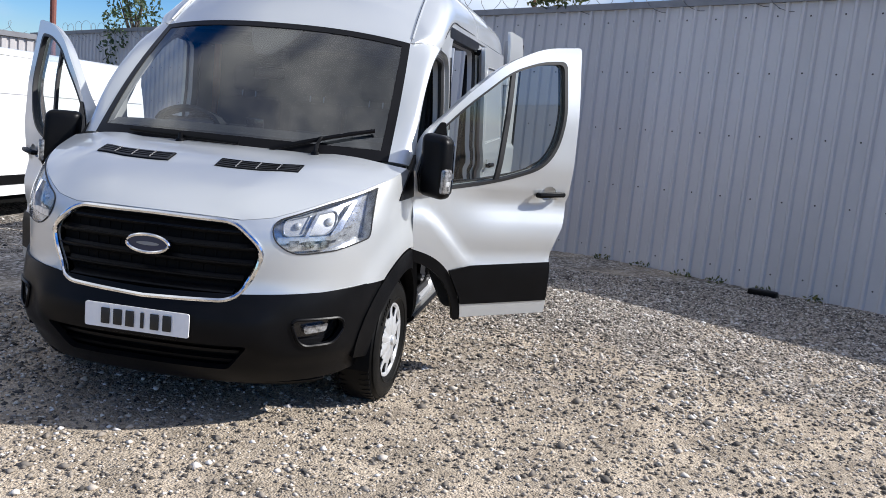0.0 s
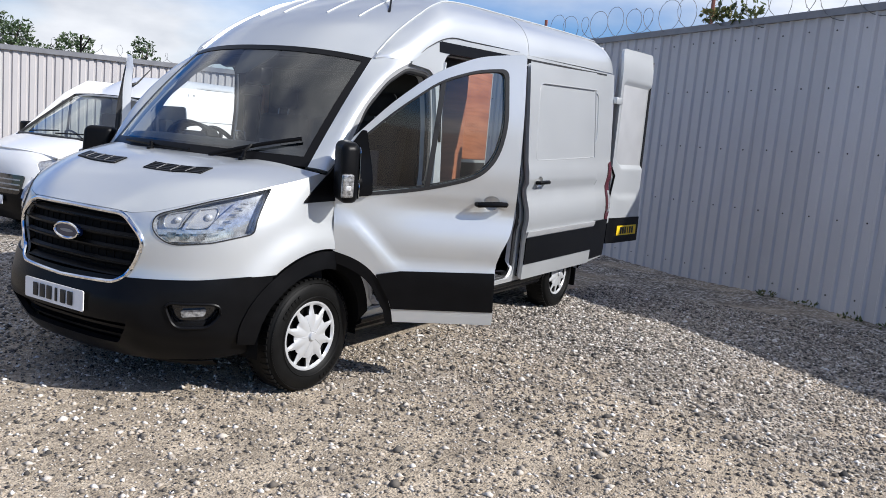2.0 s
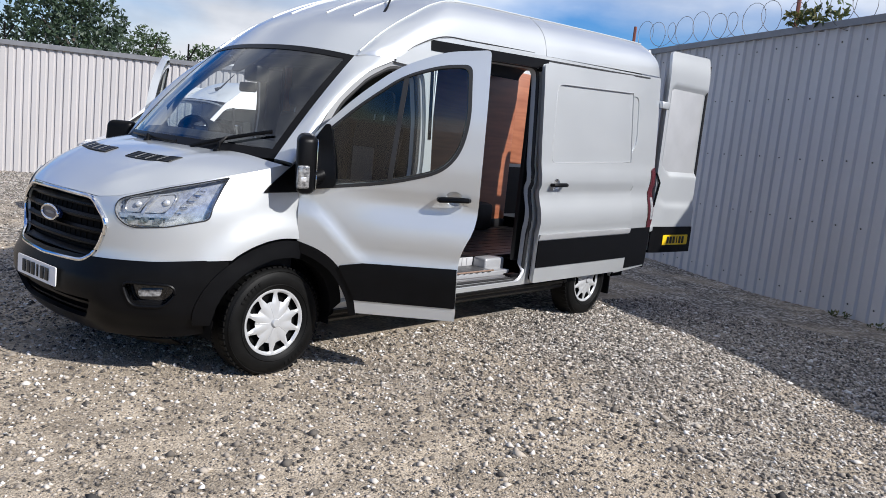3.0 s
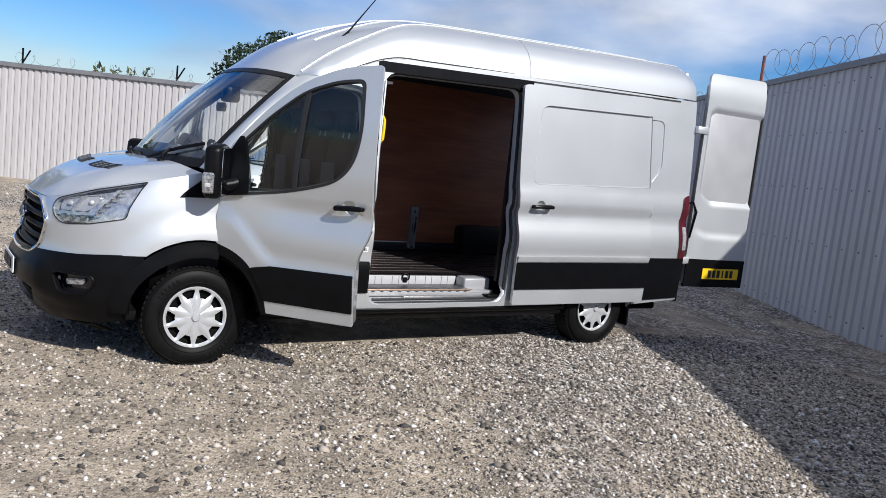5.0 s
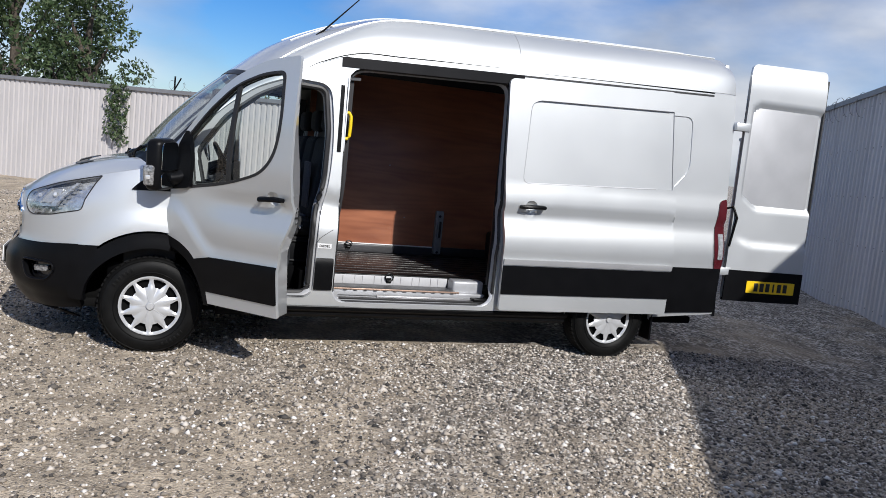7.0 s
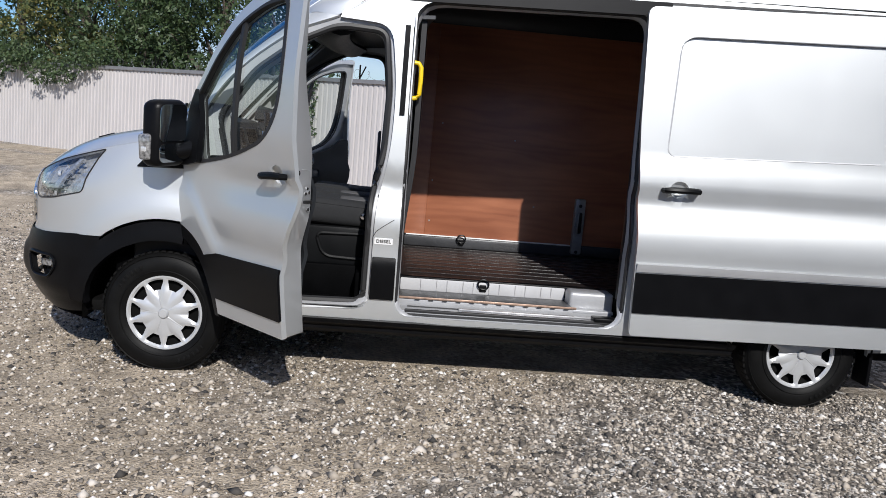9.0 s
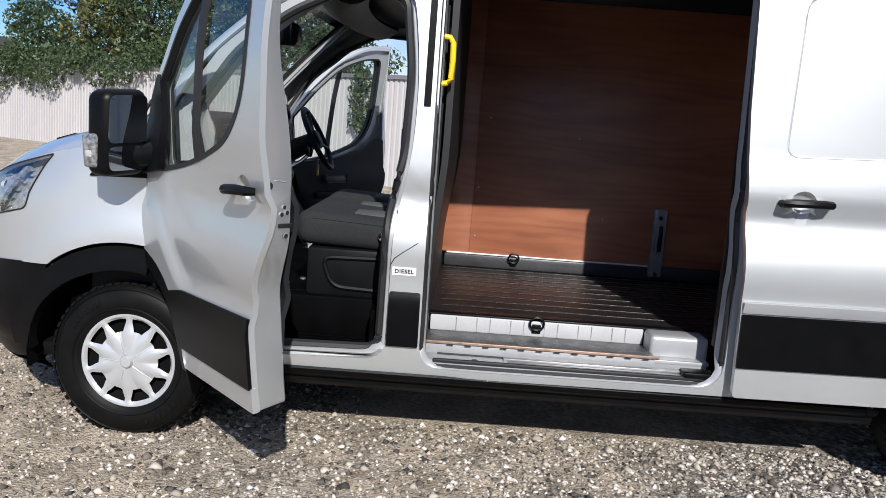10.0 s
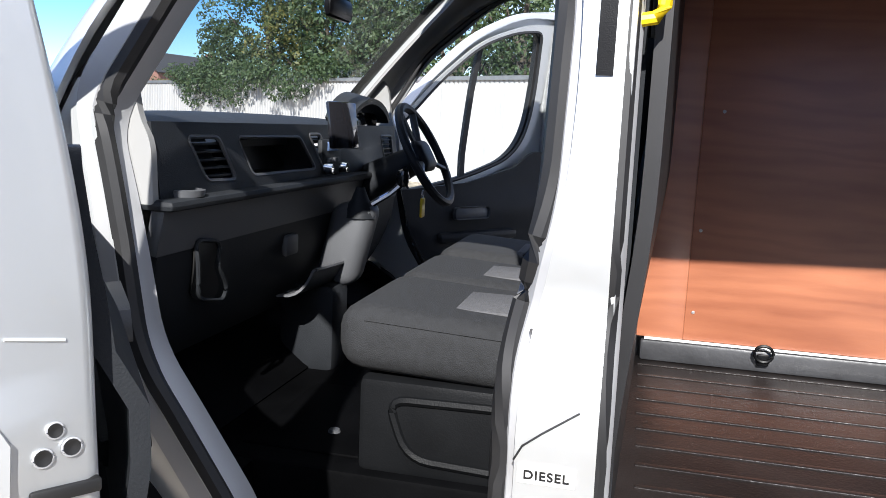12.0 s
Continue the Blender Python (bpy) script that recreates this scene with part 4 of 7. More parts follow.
ws = part("windscreen", grid(lambda u, v: screen_pt(u, v, -0.004), 28, 16), M_SCREEN, van, "clear laminated windscreen")
ws.visible_shadow = False
for nm, u0, u1, v0, v1 in (("top_band", 0, 1, 0.95, 1), ("bottom_band", 0, 1, 0, 0.075), ("side_band", 0, 0.028, 0.075, 0.95), ("side_band", 0.972, 1, 0.075, 0.95)):
    part(nm, grid(lambda a, b: screen_pt(u0 + (u1 - u0) * a, v0 + (v1 - v0) * b, 0.0), 28 if u1 - u0 > 0.5 else 2, 12 if v1 - v0 > 0.5 else 3, 0.003), M_FRIT, ws, "black printed edge band")
part("sensor_patch", panel(rounded([(0.395, 0.96), (0.605, 0.96), (0.57, 0.82, 0.02), (0.53, 0.70, 0.02), (0.47, 0.70, 0.02), (0.43, 0.82, 0.02)]), lambda u, v: screen_pt(u, v, -0.012), (), 0.03, 0.01), M_INK, ws, "black sensor patch")
part("cowl", grid(lambda a, b: Vector(screen_pt(a, 0, 0)) + Vector((0, -0.03 + 0.07 * b, -0.018 - 0.012 * b)), 24, 2, 0.015), M_BLACK, van, "black plastic cowl strip")


def wiper(u0, v0, u1, v1, um, vm):
    b = tube([screen_pt(u0 + (u1 - u0) * i / 8, v0 + (v1 - v0) * i / 8, 0.022) for i in range(9)], 0.008, 6, flat=1.6)
    w = part("wiper", b, M_BLACK, van, "black windscreen wiper")
    a = [Vector(screen_pt(um, -0.02, 0.02)), Vector(screen_pt(um + 0.3 * ((u0 + u1) / 2 - um), vm * 0.4, 0.045)), Vector(screen_pt((u0 + u1) / 2, (v0 + v1) / 2, 0.035))]
    part("wiper_arm", tube(a, [0.016, 0.012, 0.008], 6), M_BLACK, w)
    part("wiper_pivot", lathe([(0.0, 0.03), (0.022, 0.025), (0.026, 0.0)], 12, "z", m=Matrix.Translation(a[0])), M_BLACK, w)


wiper(0.16, 0.035, 0.55, 0.02, 0.36, 0.06)
wiper(0.65, 0.0, 0.945, 0.19, 0.79, 0.085)

# roof
RIDGE = [(0.0, WT.x, WT.y, WT.z), (0.12, 0.79, 0.90, 2.255), (0.24, 0.765, 1.18, 2.415), (0.36, 0.74, 1.44, 2.535), (0.48, 0.725, 1.72, 2.59), (0.62, 0.72, 2.4, 2.60), (0.97, 0.72, 4.72, 2.585), (1.0, 0.71, 4.85, 2.55)]
MID = [(0.0, 0, CT.y, CT.z), (0.12, 0, 0.79, 2.34), (0.24, 0, 1.09, 2.495), (0.36, 0, 1.38, 2.60), (0.48, 0, 1.72, 2.665), (0.62, 0, 2.4, 2.68), (0.97, 0, 4.72, 2.66), (1.0, 0, 4.86, 2.61)]
KRAIL = [(0.0, 0.83, 0.655, 2.06), (0.06, 0.926, 0.748, 2.080), (0.12, 0.964, 0.87, 2.072), (0.24, 0.966, 1.08, 2.19), (0.36, 0.954, 1.36, 2.285), (0.48, 0.948, 1.72, 2.29), (0.62, 0.948, 2.4, 2.29), (0.97, 0.945, 4.72, 2.285), (1.0, 0.93, 4.85, 2.28)]


def on(table, w):
    return Vector([curve_at([(r[0], r[k]) for r in table], w) for k in (1, 2, 3)])


def roof_pt(u, w):
    s = 2 * u - 1
    r, c = on(RIDGE, w), on(MID, w)
    q = abs(s)
    z = c.z + (r.z - c.z) * q ** 2.6
    y = c.y + (r.y - c.y) * q ** 2.2
    return (r.x * s, y, z * rise(y))


def rail_pt(a, b, sg=1):
    k, r = on(KRAIL, a), on(RIDGE, a)
    p = k.lerp(r, b)
    out = 0.055 * math.sin(math.pi * min(1.0, b * 0.95)) * smoothstep(-0.10, 0.16, a)
    return (sg * (p.x + out), p.y, (p.z + out * 0.45) * rise(p.y))


roof = part("roof", grid(roof_pt, 30, 60, 0.015), M_SILVER, van, "silver raised roof")
for q in (0.2, 0.37, 0.63, 0.8):
    part("roof_bead", tube([Vector(roof_pt(q, w)) + Vector((0, -0.002, 0.002)) for w in np.linspace(0.16, 0.95, 30)], 0.006, 5), M_SILVER, roof, "pressed roof bead")
part("cantrail", grid(lambda a, b: rail_pt(a, b), 60, 10, 0.012), M_SILVER, van, "silver roof side above the doors")
part("cantrail", mirrored(grid(lambda a, b: rail_pt(a, b), 60, 10, 0.012)), M_SILVER, van, "silver roof side above the doors")
for sg in (1, -1):
    part("roof_edge_bead", tube([Vector(rail_pt(w, 1.0, sg)) + Vector((sg * 0.004, -0.003, 0.003)) for w in np.linspace(0.02, 0.97, 40)], 0.006, 6), M_SILVER, roof, "pressed crease along the roof edge")
# Thin dark bead: the pressed crease's shade drawn in its colour.
part("gutter_crease", tube([Vector(rail_pt(a, 0.03)) + Vector((0.003, 0, 0)) for a in np.linspace(0.19, 0.64, 30)], [0.0012 + 0.0034 * min(1.0, k / 5, (29 - k) / 8) for k in range(30)], 5), M_SEAL, roof, "dark bead painting the shade line of the crease above the door track")
part("roof_seam", tube([Vector(rail_pt(0.668, b)) + Vector((0.0015, 0, 0.0005)) for b in np.linspace(0.0, 1.0, 12)], 0.0028, 5), M_SILVER_IN, roof, "fine vertical roof seam")
ant = tube([(0.590, 1.105, 2.425), (0.555, 1.165, 2.482), (0.30, 1.56, 2.88), (0.06, 1.93, 3.25)], [0.016, 0.008, 0.0035, 0.003], 6)
part("aerial", ant, M_BLACK, van, "thin black roof aerial")

# A pillars
DOORLINE = [(0.0, 0.10, 1.31), (0.35, 0.29, 1.66), (0.7, 0.60, 1.94), (1.0, 0.88, 2.07)]


def pillar_pt(a, b):
    w = Vector(screen_pt(1.0, a, 0.0))
    y, z = curve_at([(r[0], r[1]) for r in DOORLINE], a), curve_at([(r[0], r[2]) for r in DOORLINE], a)
    d = Vector((side_x(y, z) - 0.005, y, z))
    p = d.lerp(w, b)
    o = 0.035 * math.sin(math.pi * b)
    return p + Vector((o, -o * 0.4, o * 0.3))


part("a_pillar", grid(pillar_pt, 20, 6, 0.02), M_SILVER, van, "silver windscreen pillar")
part("a_pillar", mirrored(grid(pillar_pt, 20, 6, 0.02)), M_SILVER, van, "silver windscreen pillar")
for fl in (False, True):
    b = panel([(0.103, 1.165), (0.121, 1.165), (0.121, 0.875), (0.103, 0.875)], lambda y, z: side_pt(y, z, 0.005 + 0.022 * (1 - smoothstep(0.90, 1.06, z))), (), 0.04, 0.03)
    part("wing_gap", mirrored(b) if fl else b, M_SEAL, van, "dark gap between wing and door")
sail = rounded([(0.112, 1.40), (0.112, 1.165), (-0.17, 1.155, 0.01), (-0.13, 1.20, 0.03), (0.02, 1.32, 0.05)])
for fl in (False, True):
    b = panel(sail, lambda y, z: side_pt(y, z, 0.008), (), 0.05, 0.03)
    part("sail_panel", mirrored(b) if fl else b, M_BLACK, van, "black corner trim ahead of the door")

# body sides
SLIDE = rounded([(1.29, 2.195, 0.16), (2.64, 2.195, 0.10), (2.64, 0.408, 0.12), (1.298, 0.412, 0.10)])
REAR_ARCH = [(3.75 + 0.43 * math.cos(radians(a)), 0.335 + 0.43 * math.sin(radians(a))) for a in range(180, -1, -15)]
side_out = rounded([(0.885, 2.06, 0), (1.175, 2.045, 0.10), (1.222, 1.70, 0.2), (1.212, 1.34, 0.15), (1.152, 1.03, 0.12), (1.148, 0.44, 0.10), (0.52, 0.425, 0.05), (0.45, 0.378)]) + [(3.32, 0.378)] + REAR_ARCH + [(4.18, 0.36), (4.84, 0.40), (4.85, 0.8), (4.84, 2.27), (1.36, 2.30), (1.06, 2.20), (0.90, 2.095)]


def side_lo(y, z):
    return side_pt(y, z)


QR = rounded([(3.85, 2.06), (4.40, 2.06, 0.07), (4.415, 1.62, 0.08), (4.24, 1.44, 0.02), (3.85, 1.44)])
part("quarter_recess", panel(QR, lambda y, z: side_pt(y, z, -0.010), (), 0.07, 0.01), M_SILVER, van, "shallow pressed panel on the rear quarter")
part("body_side", panel(side_out, side_lo, [SLIDE, QR], 0.06, 0.03), M_SILVER, van, "silver load-bay side with a wide door opening")
part("body_side", mirrored(panel(side_out, side_lo, (), 0.07, 0.03)), M_SILVER, van, "silver closed load-bay side")
clad_r = rounded([(2.7, 0.80), (4.845, 0.80), (4.84, 0.42), (4.2, 0.40)] + [(3.75 + 0.45 * math.cos(radians(a)), 0.335 + 0.45 * math.sin(radians(a))) for a in range(0, 181, 15)] + [(3.28, 0.42), (2.7, 0.42)])
part("side_cladding", panel(clad_r, lambda y, z: side_pt(y, z, 0.014), (), 0.07, 0.02), M_BLACK, van, "black lower side cladding")
part("side_cladding", mirrored(panel(clad_r, lambda y, z: side_pt(y, z, 0.014), (), 0.07, 0.02)), M_BLACK, van, "black lower side cladding")
bpc = rounded([(1.152, 0.752, 0.012), (1.288, 0.752, 0.012), (1.290, 0.508, 0.006), (1.150, 0.508, 0.006)])
part("pillar_cladding", panel(bpc, lambda y, z: side_pt(y, z, 0.014 - 0.012 * smoothstep(0.715, 0.752, z)), (), 0.03, 0.02), M_BLACK, van, "black cladding piece on the pillar")
part("sill", grid(lambda a, b: (1.015 - 0.075 * b + 0.01 * math.sin(b * 9), 0.45 + a * 2.9, 0.383 - 0.085 * b), 20, 5, 0.02), M_BLACK, van, "ribbed black sill moulding")
part("sill", mirrored(grid(lambda a, b: (1.015 - 0.075 * b, 0.45 + a * 2.9, 0.365 - 0.075 * b), 20, 5, 0.02)), M_BLACK, van, "ribbed black sill moulding")


def rim_strip(outline, depth, inset, mat, name, label, flip=False, out=0.0):
    """A jamb that runs inwards from an opening's outline."""
    lp = resample(outline, 0.06)
    bm = bmesh.new()
    cy, cz = sum(p[0] for p in lp) / len(lp), sum(p[1] for p in lp) / len(lp)
    rows = []
    for k, (dx, ins) in enumerate(((-0.028, -0.03), (-0.030, 0.002), (-depth * 0.55, inset * 0.6), (-depth, inset))):
        row = []
        for y, z in lp:
            yy, zz = y + (cy - y) / max(0.2, abs(cy - y)) * ins if abs(cy - y) > 0.02 else y, z + (cz - z) / max(0.2, abs(cz - z)) * ins if abs(cz - z) > 0.02 else z
            low = 0.3 if z < 0.5 else 1.0
            row.append(bm.verts.new((side_x(y, z) + dx * (low if k else 1), yy, (z + (zz - z) * low) * rise(yy))))
        rows.append(row)
    n = len(lp)
    for a in range(len(rows) - 1):
        for i in range(n):
            bm.faces.new((rows[a][i], rows[a][(i + 1) % n], rows[a + 1][(i + 1) % n], rows[a + 1][i]))
    bmesh.ops.recalc_face_normals(bm, faces=bm.faces)
    if flip:
        mirrored(bm)
    return part(name, bm, mat, van, label)


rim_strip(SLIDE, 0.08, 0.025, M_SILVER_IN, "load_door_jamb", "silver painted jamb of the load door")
lp = resample(SLIDE, 0.05)
part("load_door_seal", tube([(side_x(y, z) - 0.035, y, z * rise(y)) for y, z in lp], 0.019, 7, closed=True), M_SEAL, van, "black rubber door seal")
DOOR_OPEN = [(0.285, 1.26), (0.235, 1.47), (0.42, 1.745), (0.65, 1.93), (0.88, 2.04), (1.165, 2.03), (1.206, 1.70), (1.196, 1.34), (1.138, 1.03), (1.134, 0.46), (0.61, 0.45), (0.575, 0.60), (0.46, 0.775), (0.345, 0.95)]
DO_R = rounded([(y, z, 0.07) for y, z in DOOR_OPEN])
A_POST = [(0.10, 1.30), (0.22, 1.53), (0.25, 1.47), (0.295, 1.24), (0.35, 0.95), (0.465, 0.775), (0.58, 0.60), (0.62, 0.45), (0.50, 0.42), (0.43, 0.60), (0.31, 0.78), (0.15, 0.90)]
for fl in (False, True):
    b = panel(rounded([(y, z, 0.02) for y, z in A_POST]), lambda y, z: side_pt(max(y, 0.12), z, -0.03)[:1] + (y, z), (), 0.05, 0.02)
    part("a_post", mirrored(b) if fl else b, M_SILVER, van, "silver hinge post of the cab door")
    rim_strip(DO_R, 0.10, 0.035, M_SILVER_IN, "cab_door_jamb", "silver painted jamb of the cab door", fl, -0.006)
    b = tube([(side_x(y, z) - 0.050, y, z) for y, z in resample(rounded([(0.655 + (y - 0.655) * 0.965, 1.25 + (z - 1.25) * 0.978, 0.07) for y, z in DOOR_OPEN]), 0.04)], 0.012 if fl else 0.022, 8, closed=True)
    part("cab_door_seal", mirrored(b) if fl else b, M_SEAL, van, "black rubber door seal")
part("door_rail_slot", panel([(1.24, 2.262), (2.74, 2.262), (2.74, 2.218), (2.66, 2.215), (2.655, 2.185), (1.24, 2.185)], lambda y, z: side_pt(y, z, 0.004), (), 0.08, 0.012), M_FRIT, van, "black upper sliding door track")
part("rail_cover", panel([(2.74, 2.262), (4.60, 2.262), (4.60, 2.248), (2.74, 2.248)], lambda y, z: side_pt(y, z, 0.004), (), 0.08, 0.01), M_SEAL, van, "dark joint line below the roof")
part("pillar_strip", panel([(1.245, 2.05), (1.274, 2.05), (1.274, 1.555), (1.245, 1.555)], lambda y, z: side_pt(y, z, 0.006), (), 0.06, 0.012), M_BLACK, van, "black strip on the pillar")
part("pillar_joint", tube([side_pt(1.15, 0.87, 0.001), side_pt(1.165, 0.90, 0.001), side_pt(1.20, 0.928, 0.001), side_pt(1.262, 0.972, 0.001)], 0.002, 5), M_SEAL, van, "dark sealed panel joint on the pillar")
part("pillar_return", box(0.93, 0.985, 1.296, 1.307, 0.48, 2.12, 0.004), M_SILVER, van, "silver channel edge of the load door pillar")
part("pillar_gutter", box(0.905, 0.928, 1.30, 1.315, 0.48, 2.12, 0.004), M_SEAL, van, "black seal channel on the pillar")
part("bulkhead_flange", box(0.80, 0.90, 1.300, 1.318, 0.46, 2.20, 0.006), M_SEAL, van, "black flange beside the bulkhead")

# ---- cab doors ----
HINGE = Vector((1.0, 0.12, 0))
DOOR = rounded([(0.12, 1.315, 0.0), (0.185, 1.53, 0.05), (0.42, 1.775, 0.1), (0.66, 1.975, 0.12), (0.93, 2.095, 0.10), (1.212, 2.132, 0.03), (1.222, 1.85), (1.235, 1.06, 0.11), (1.14, 0.87, 0.11), (1.156, 0.448, 0.01), (0.53, 0.435, 0.01), (0.51, 0.53, 0.06), (0.40, 0.735, 0.08), (0.13, 0.865, 0.02)])
WINDOW = rounded([(0.245, 1.54, 0.02), (0.45, 1.735, 0.1), (0.70, 1.93, 0.1), (0.92, 2.01, 0.08), (1.10, 2.03, 0.05), (1.125, 1.70, 0.1), (1.085, 1.50, 0.09), (0.98, 1.375, 0.10), (0.67, 1.275, 0.2), (0.29, 1.215, 0.04)])


def door_pt(y, z, out=0.0):
    x = side_x(max(y, 0.12), z) + out
    if y > 0.12:
        line = 0.79 + 0.30 * (1 - smoothstep(0.16, 0.60, y))
        x += 0.024 * (1 - smoothstep(-0.05, 0.04, z - line)) - 0.012
    top = smoothstep(1.9, 2.12, z) * 0.012 - 0.024 * smoothstep(1.2, 1.42, z) * (1 - smoothstep(1.65, 2.0, z)) * smoothstep(0.3, 0.7, y)
    return (x - top, y, z)


def handle_hole(yc, zc):
    return [(yc + 0.055 * math.cos(a * math.pi / 10), zc + 0.047 * math.sin(a * math.pi / 10)) for a in range(20)]


def dish(yc, zc, y, z):
    return 0.034 * max(0.0, 1 - ((y - yc) / 0.058) ** 2 - ((z - zc) / 0.050) ** 2) ** 0.6


def inner_x(z):
    return curve_at(HW, z) - 0.006


def edge_point(f, z):
    """A point on the slanted rear return of the door, f from its outer lip inwards."""
    a, b = Vector((door_pt(1.226, z, -0.016)[0], 1.226, z)), Vector((inner_x(z) - 0.112, 1.203, z))
    return a.lerp(b, f)


def build_cab_door(sg, angle, label):
    turn = Matrix.Translation(HINGE) @ Matrix.Rotation(radians(-angle), 4, "Z") @ Matrix.Translation(-HINGE)
    if sg > 0:  # hung on hinges that lean with the body side
        turn = turn @ Matrix.Translation((1.0, 0, 0.72)) @ Matrix.Rotation(radians(4.0), 4, "Y") @ Matrix.Translation((-1.0, 0, -0.72))

    def fin(bm):
        bmesh.ops.transform(bm, matrix=turn, verts=bm.verts)
        if sg > 0:
            return bm
        bmesh.ops.transform(mirrored(bm), matrix=Matrix.Translation((-0.045, 0.035, -0.085)), verts=bm.verts)
        return bm

    skin = part("passenger_door" if sg > 0 else "driver_door", fin(panel(DOOR, door_pt, [WINDOW, handle_hole(1.078, 1.222)], 0.045, 0.022)), M_SILVER, van, label)
    # inner shell and card
    b = bmesh.new()
    lp = resample(DOOR, 0.02)
    rows = []
    for k, (dx, step, drop) in enumerate(((0.010, 0.0, 0.0), (0.016, 0.0, 0.003), (0.112, 0.008, 0.010), (0.122, -0.004, 0.016), (0.124, -0.05, 0.03))):
        row = []
        for y, z in lp:
            thin = 1 - 0.6 * smoothstep(1.25, 1.75, z)
            rear = smoothstep(1.04, 1.12, y)
            y_in = 1.12 + 0.075 * smoothstep(0.84, 1.08, z)
            yy = y - 0.005 * rear if k == 1 else (y if k == 0 else y + (y_in + step * thin - y) * rear)
            zz = z + drop * (1.25 - z) / 0.85
            if k < 2:
                row.append(b.verts.new(door_pt(yy, zz, -dx)))
            else:
                row.append(b.verts.new((inner_x(zz) - dx * thin - 0.012 * smoothstep(1.25, 1.6, z), yy, zz)))
        rows.append(row)
    for a in range(4):
        for i in range(len(lp)):
            j = (i + 1) % len(lp)
            b.faces.new((rows[a][j], rows[a][i], rows[a + 1][i], rows[a + 1][j]))
    bmesh.ops.recalc_face_normals(b, faces=b.faces)
    part("door_edge", fin(b), M_SILVER, skin, "painted inner edge of the door", sharp=1.0)
    card = rounded([(0.17, 1.24, 0.05), (0.60, 1.27), (0.92, 1.34), (1.06, 1.42, 0.04), (1.158, 1.42, 0.02), (1.160, 1.05, 0.05), (1.095, 0.86, 0.05), (1.090, 0.47, 0.03), (0.47, 0.47, 0.04), (0.33, 0.74, 0.05), (0.17, 0.90, 0.04)])
    part("door_card", fin(panel(card, lambda y, z: (door_pt(y, z, -0.138)[0] - 0.03 * math.sin(min(1, max(0, (z - 0.5) / 0.7)) * math.pi), y, z), (), 0.06, -0.02)), M_DASH, skin, "dark grey inner door card")
    part("arm_rest", fin(box(0.83, 0.90, 0.42, 0.92, 0.99, 1.04, 0.02)), M_DASH, skin, "padded arm rest")
    part("pull_bezel", fin(box(0.835, 0.85, 0.50, 0.72, 1.10, 1.16, 0.02)), M_DASH2, skin, "inner door handle")
    part("door_pocket", fin(box(0.83, 0.90, 0.50, 0.95, 0.52, 0.68, 0.02)), M_DASH, skin, "lower door pocket")
    wframe = [(0.67 + (y - 0.67) * 0.968, 1.64 + (z - 1.64) * 0.968) for y, z in WINDOW]
    part("window_surround", fin(panel([(0.67 + (y - 0.67) * 1.02, 1.64 + (z - 1.64) * 1.02) for y, z in WINDOW], lambda y, z: door_pt(y, z, 0.003), [wframe], 0.04, 0.03)), M_SEAL, skin, "black window surround")
    part("upper_frame", fin(panel([(0.67 + (y - 0.67) * 1.10, 1.64 + (z - 1.64) * 1.06) for y, z in WINDOW], lambda y, z: door_pt(y, z, -0.046), [wframe], 0.04, 0.012)), M_SILVER, skin, "silver inner window frame")
    part("inner_window_seal", fin(tube([door_pt(y, z, -0.056) for y, z in resample(wframe, 0.05)], 0.008, 5, closed=True)), M_SEAL, skin, "black inner window seal")
    g = part("door_glass", fin(panel([(0.67 + (y - 0.67) * 0.985, 1.64 + (z - 1.64) * 0.985) for y, z in WINDOW], lambda y, z: door_pt(y, z, -0.022), (), 0.06, 0)), M_GLASS, skin, "greenish side window glass")
    g.visible_shadow = False
    part("window_divider", fin(panel([(0.705, 1.935), (0.735, 1.95), (0.685, 1.27), (0.655, 1.27)], lambda y, z: door_pt(y, z, -0.004), (), 0.06, 0.02)), M_SEAL, skin, "black window divider bar")
    clad = rounded([(0.40, 0.735, 0.01), (0.55, 0.768), (1.14, 0.788, 0.005), (1.152, 0.535, 0.005), (0.51, 0.522, 0.005), (0.50, 0.56, 0.02)])
    part("lower_cladding", fin(panel(clad, lambda y, z: door_pt(y, z, 0.013), (), 0.06, 0.02)), M_BLACK, skin, "black lower cladding")
    edge = rounded([(0.13, 0.868, 0.0), (0.28, 0.825, 0.12), (0.405, 0.735, 0.12), (0.508, 0.55, 0.10), (0.53, 0.42, 0.0), (0.485, 0.42, 0.0), (0.455, 0.545, 0.10), (0.36, 0.69, 0.12), (0.25, 0.76, 0.10), (0.13, 0.80, 0.0)])
    part("arch_lip", fin(panel(edge, lambda y, z: (side_x(0.3, z) + 0.014, y, z), (), 0.05, 0.03)), M_BLACK, skin, "black wheel arch lip on the door")
    low = [(0.512, 0.527), (1.156, 0.540), (1.156, 0.450), (0.528, 0.437)]
    part("lower_strip", fin(panel(low, lambda y, z: door_pt(y, z, 0.006), (), 0.06, 0.02)), M_SILVER, skin, "silver lower door strip")
    h = part("door_handle", fin(tube([door_pt(0.985, 1.212, 0.005), door_pt(0.994, 1.214, 0.034), door_pt(1.025, 1.218, 0.040), door_pt(1.12, 1.225, 0.040), door_pt(1.162, 1.225, 0.034), door_pt(1.172, 1.222, 0.005)], [0.016, 0.018, 0.018, 0.018, 0.017, 0.014], 8)), M_BLACK, skin, "black pull handle")
    part("handle_cup", fin(panel(handle_hole(1.078, 1.222), lambda y, z: door_pt(y, z, -0.002 - dish(1.078, 1.222, y, z)), (), 0.012, 0.004)), M_SILVER, skin, "recess behind the handle")
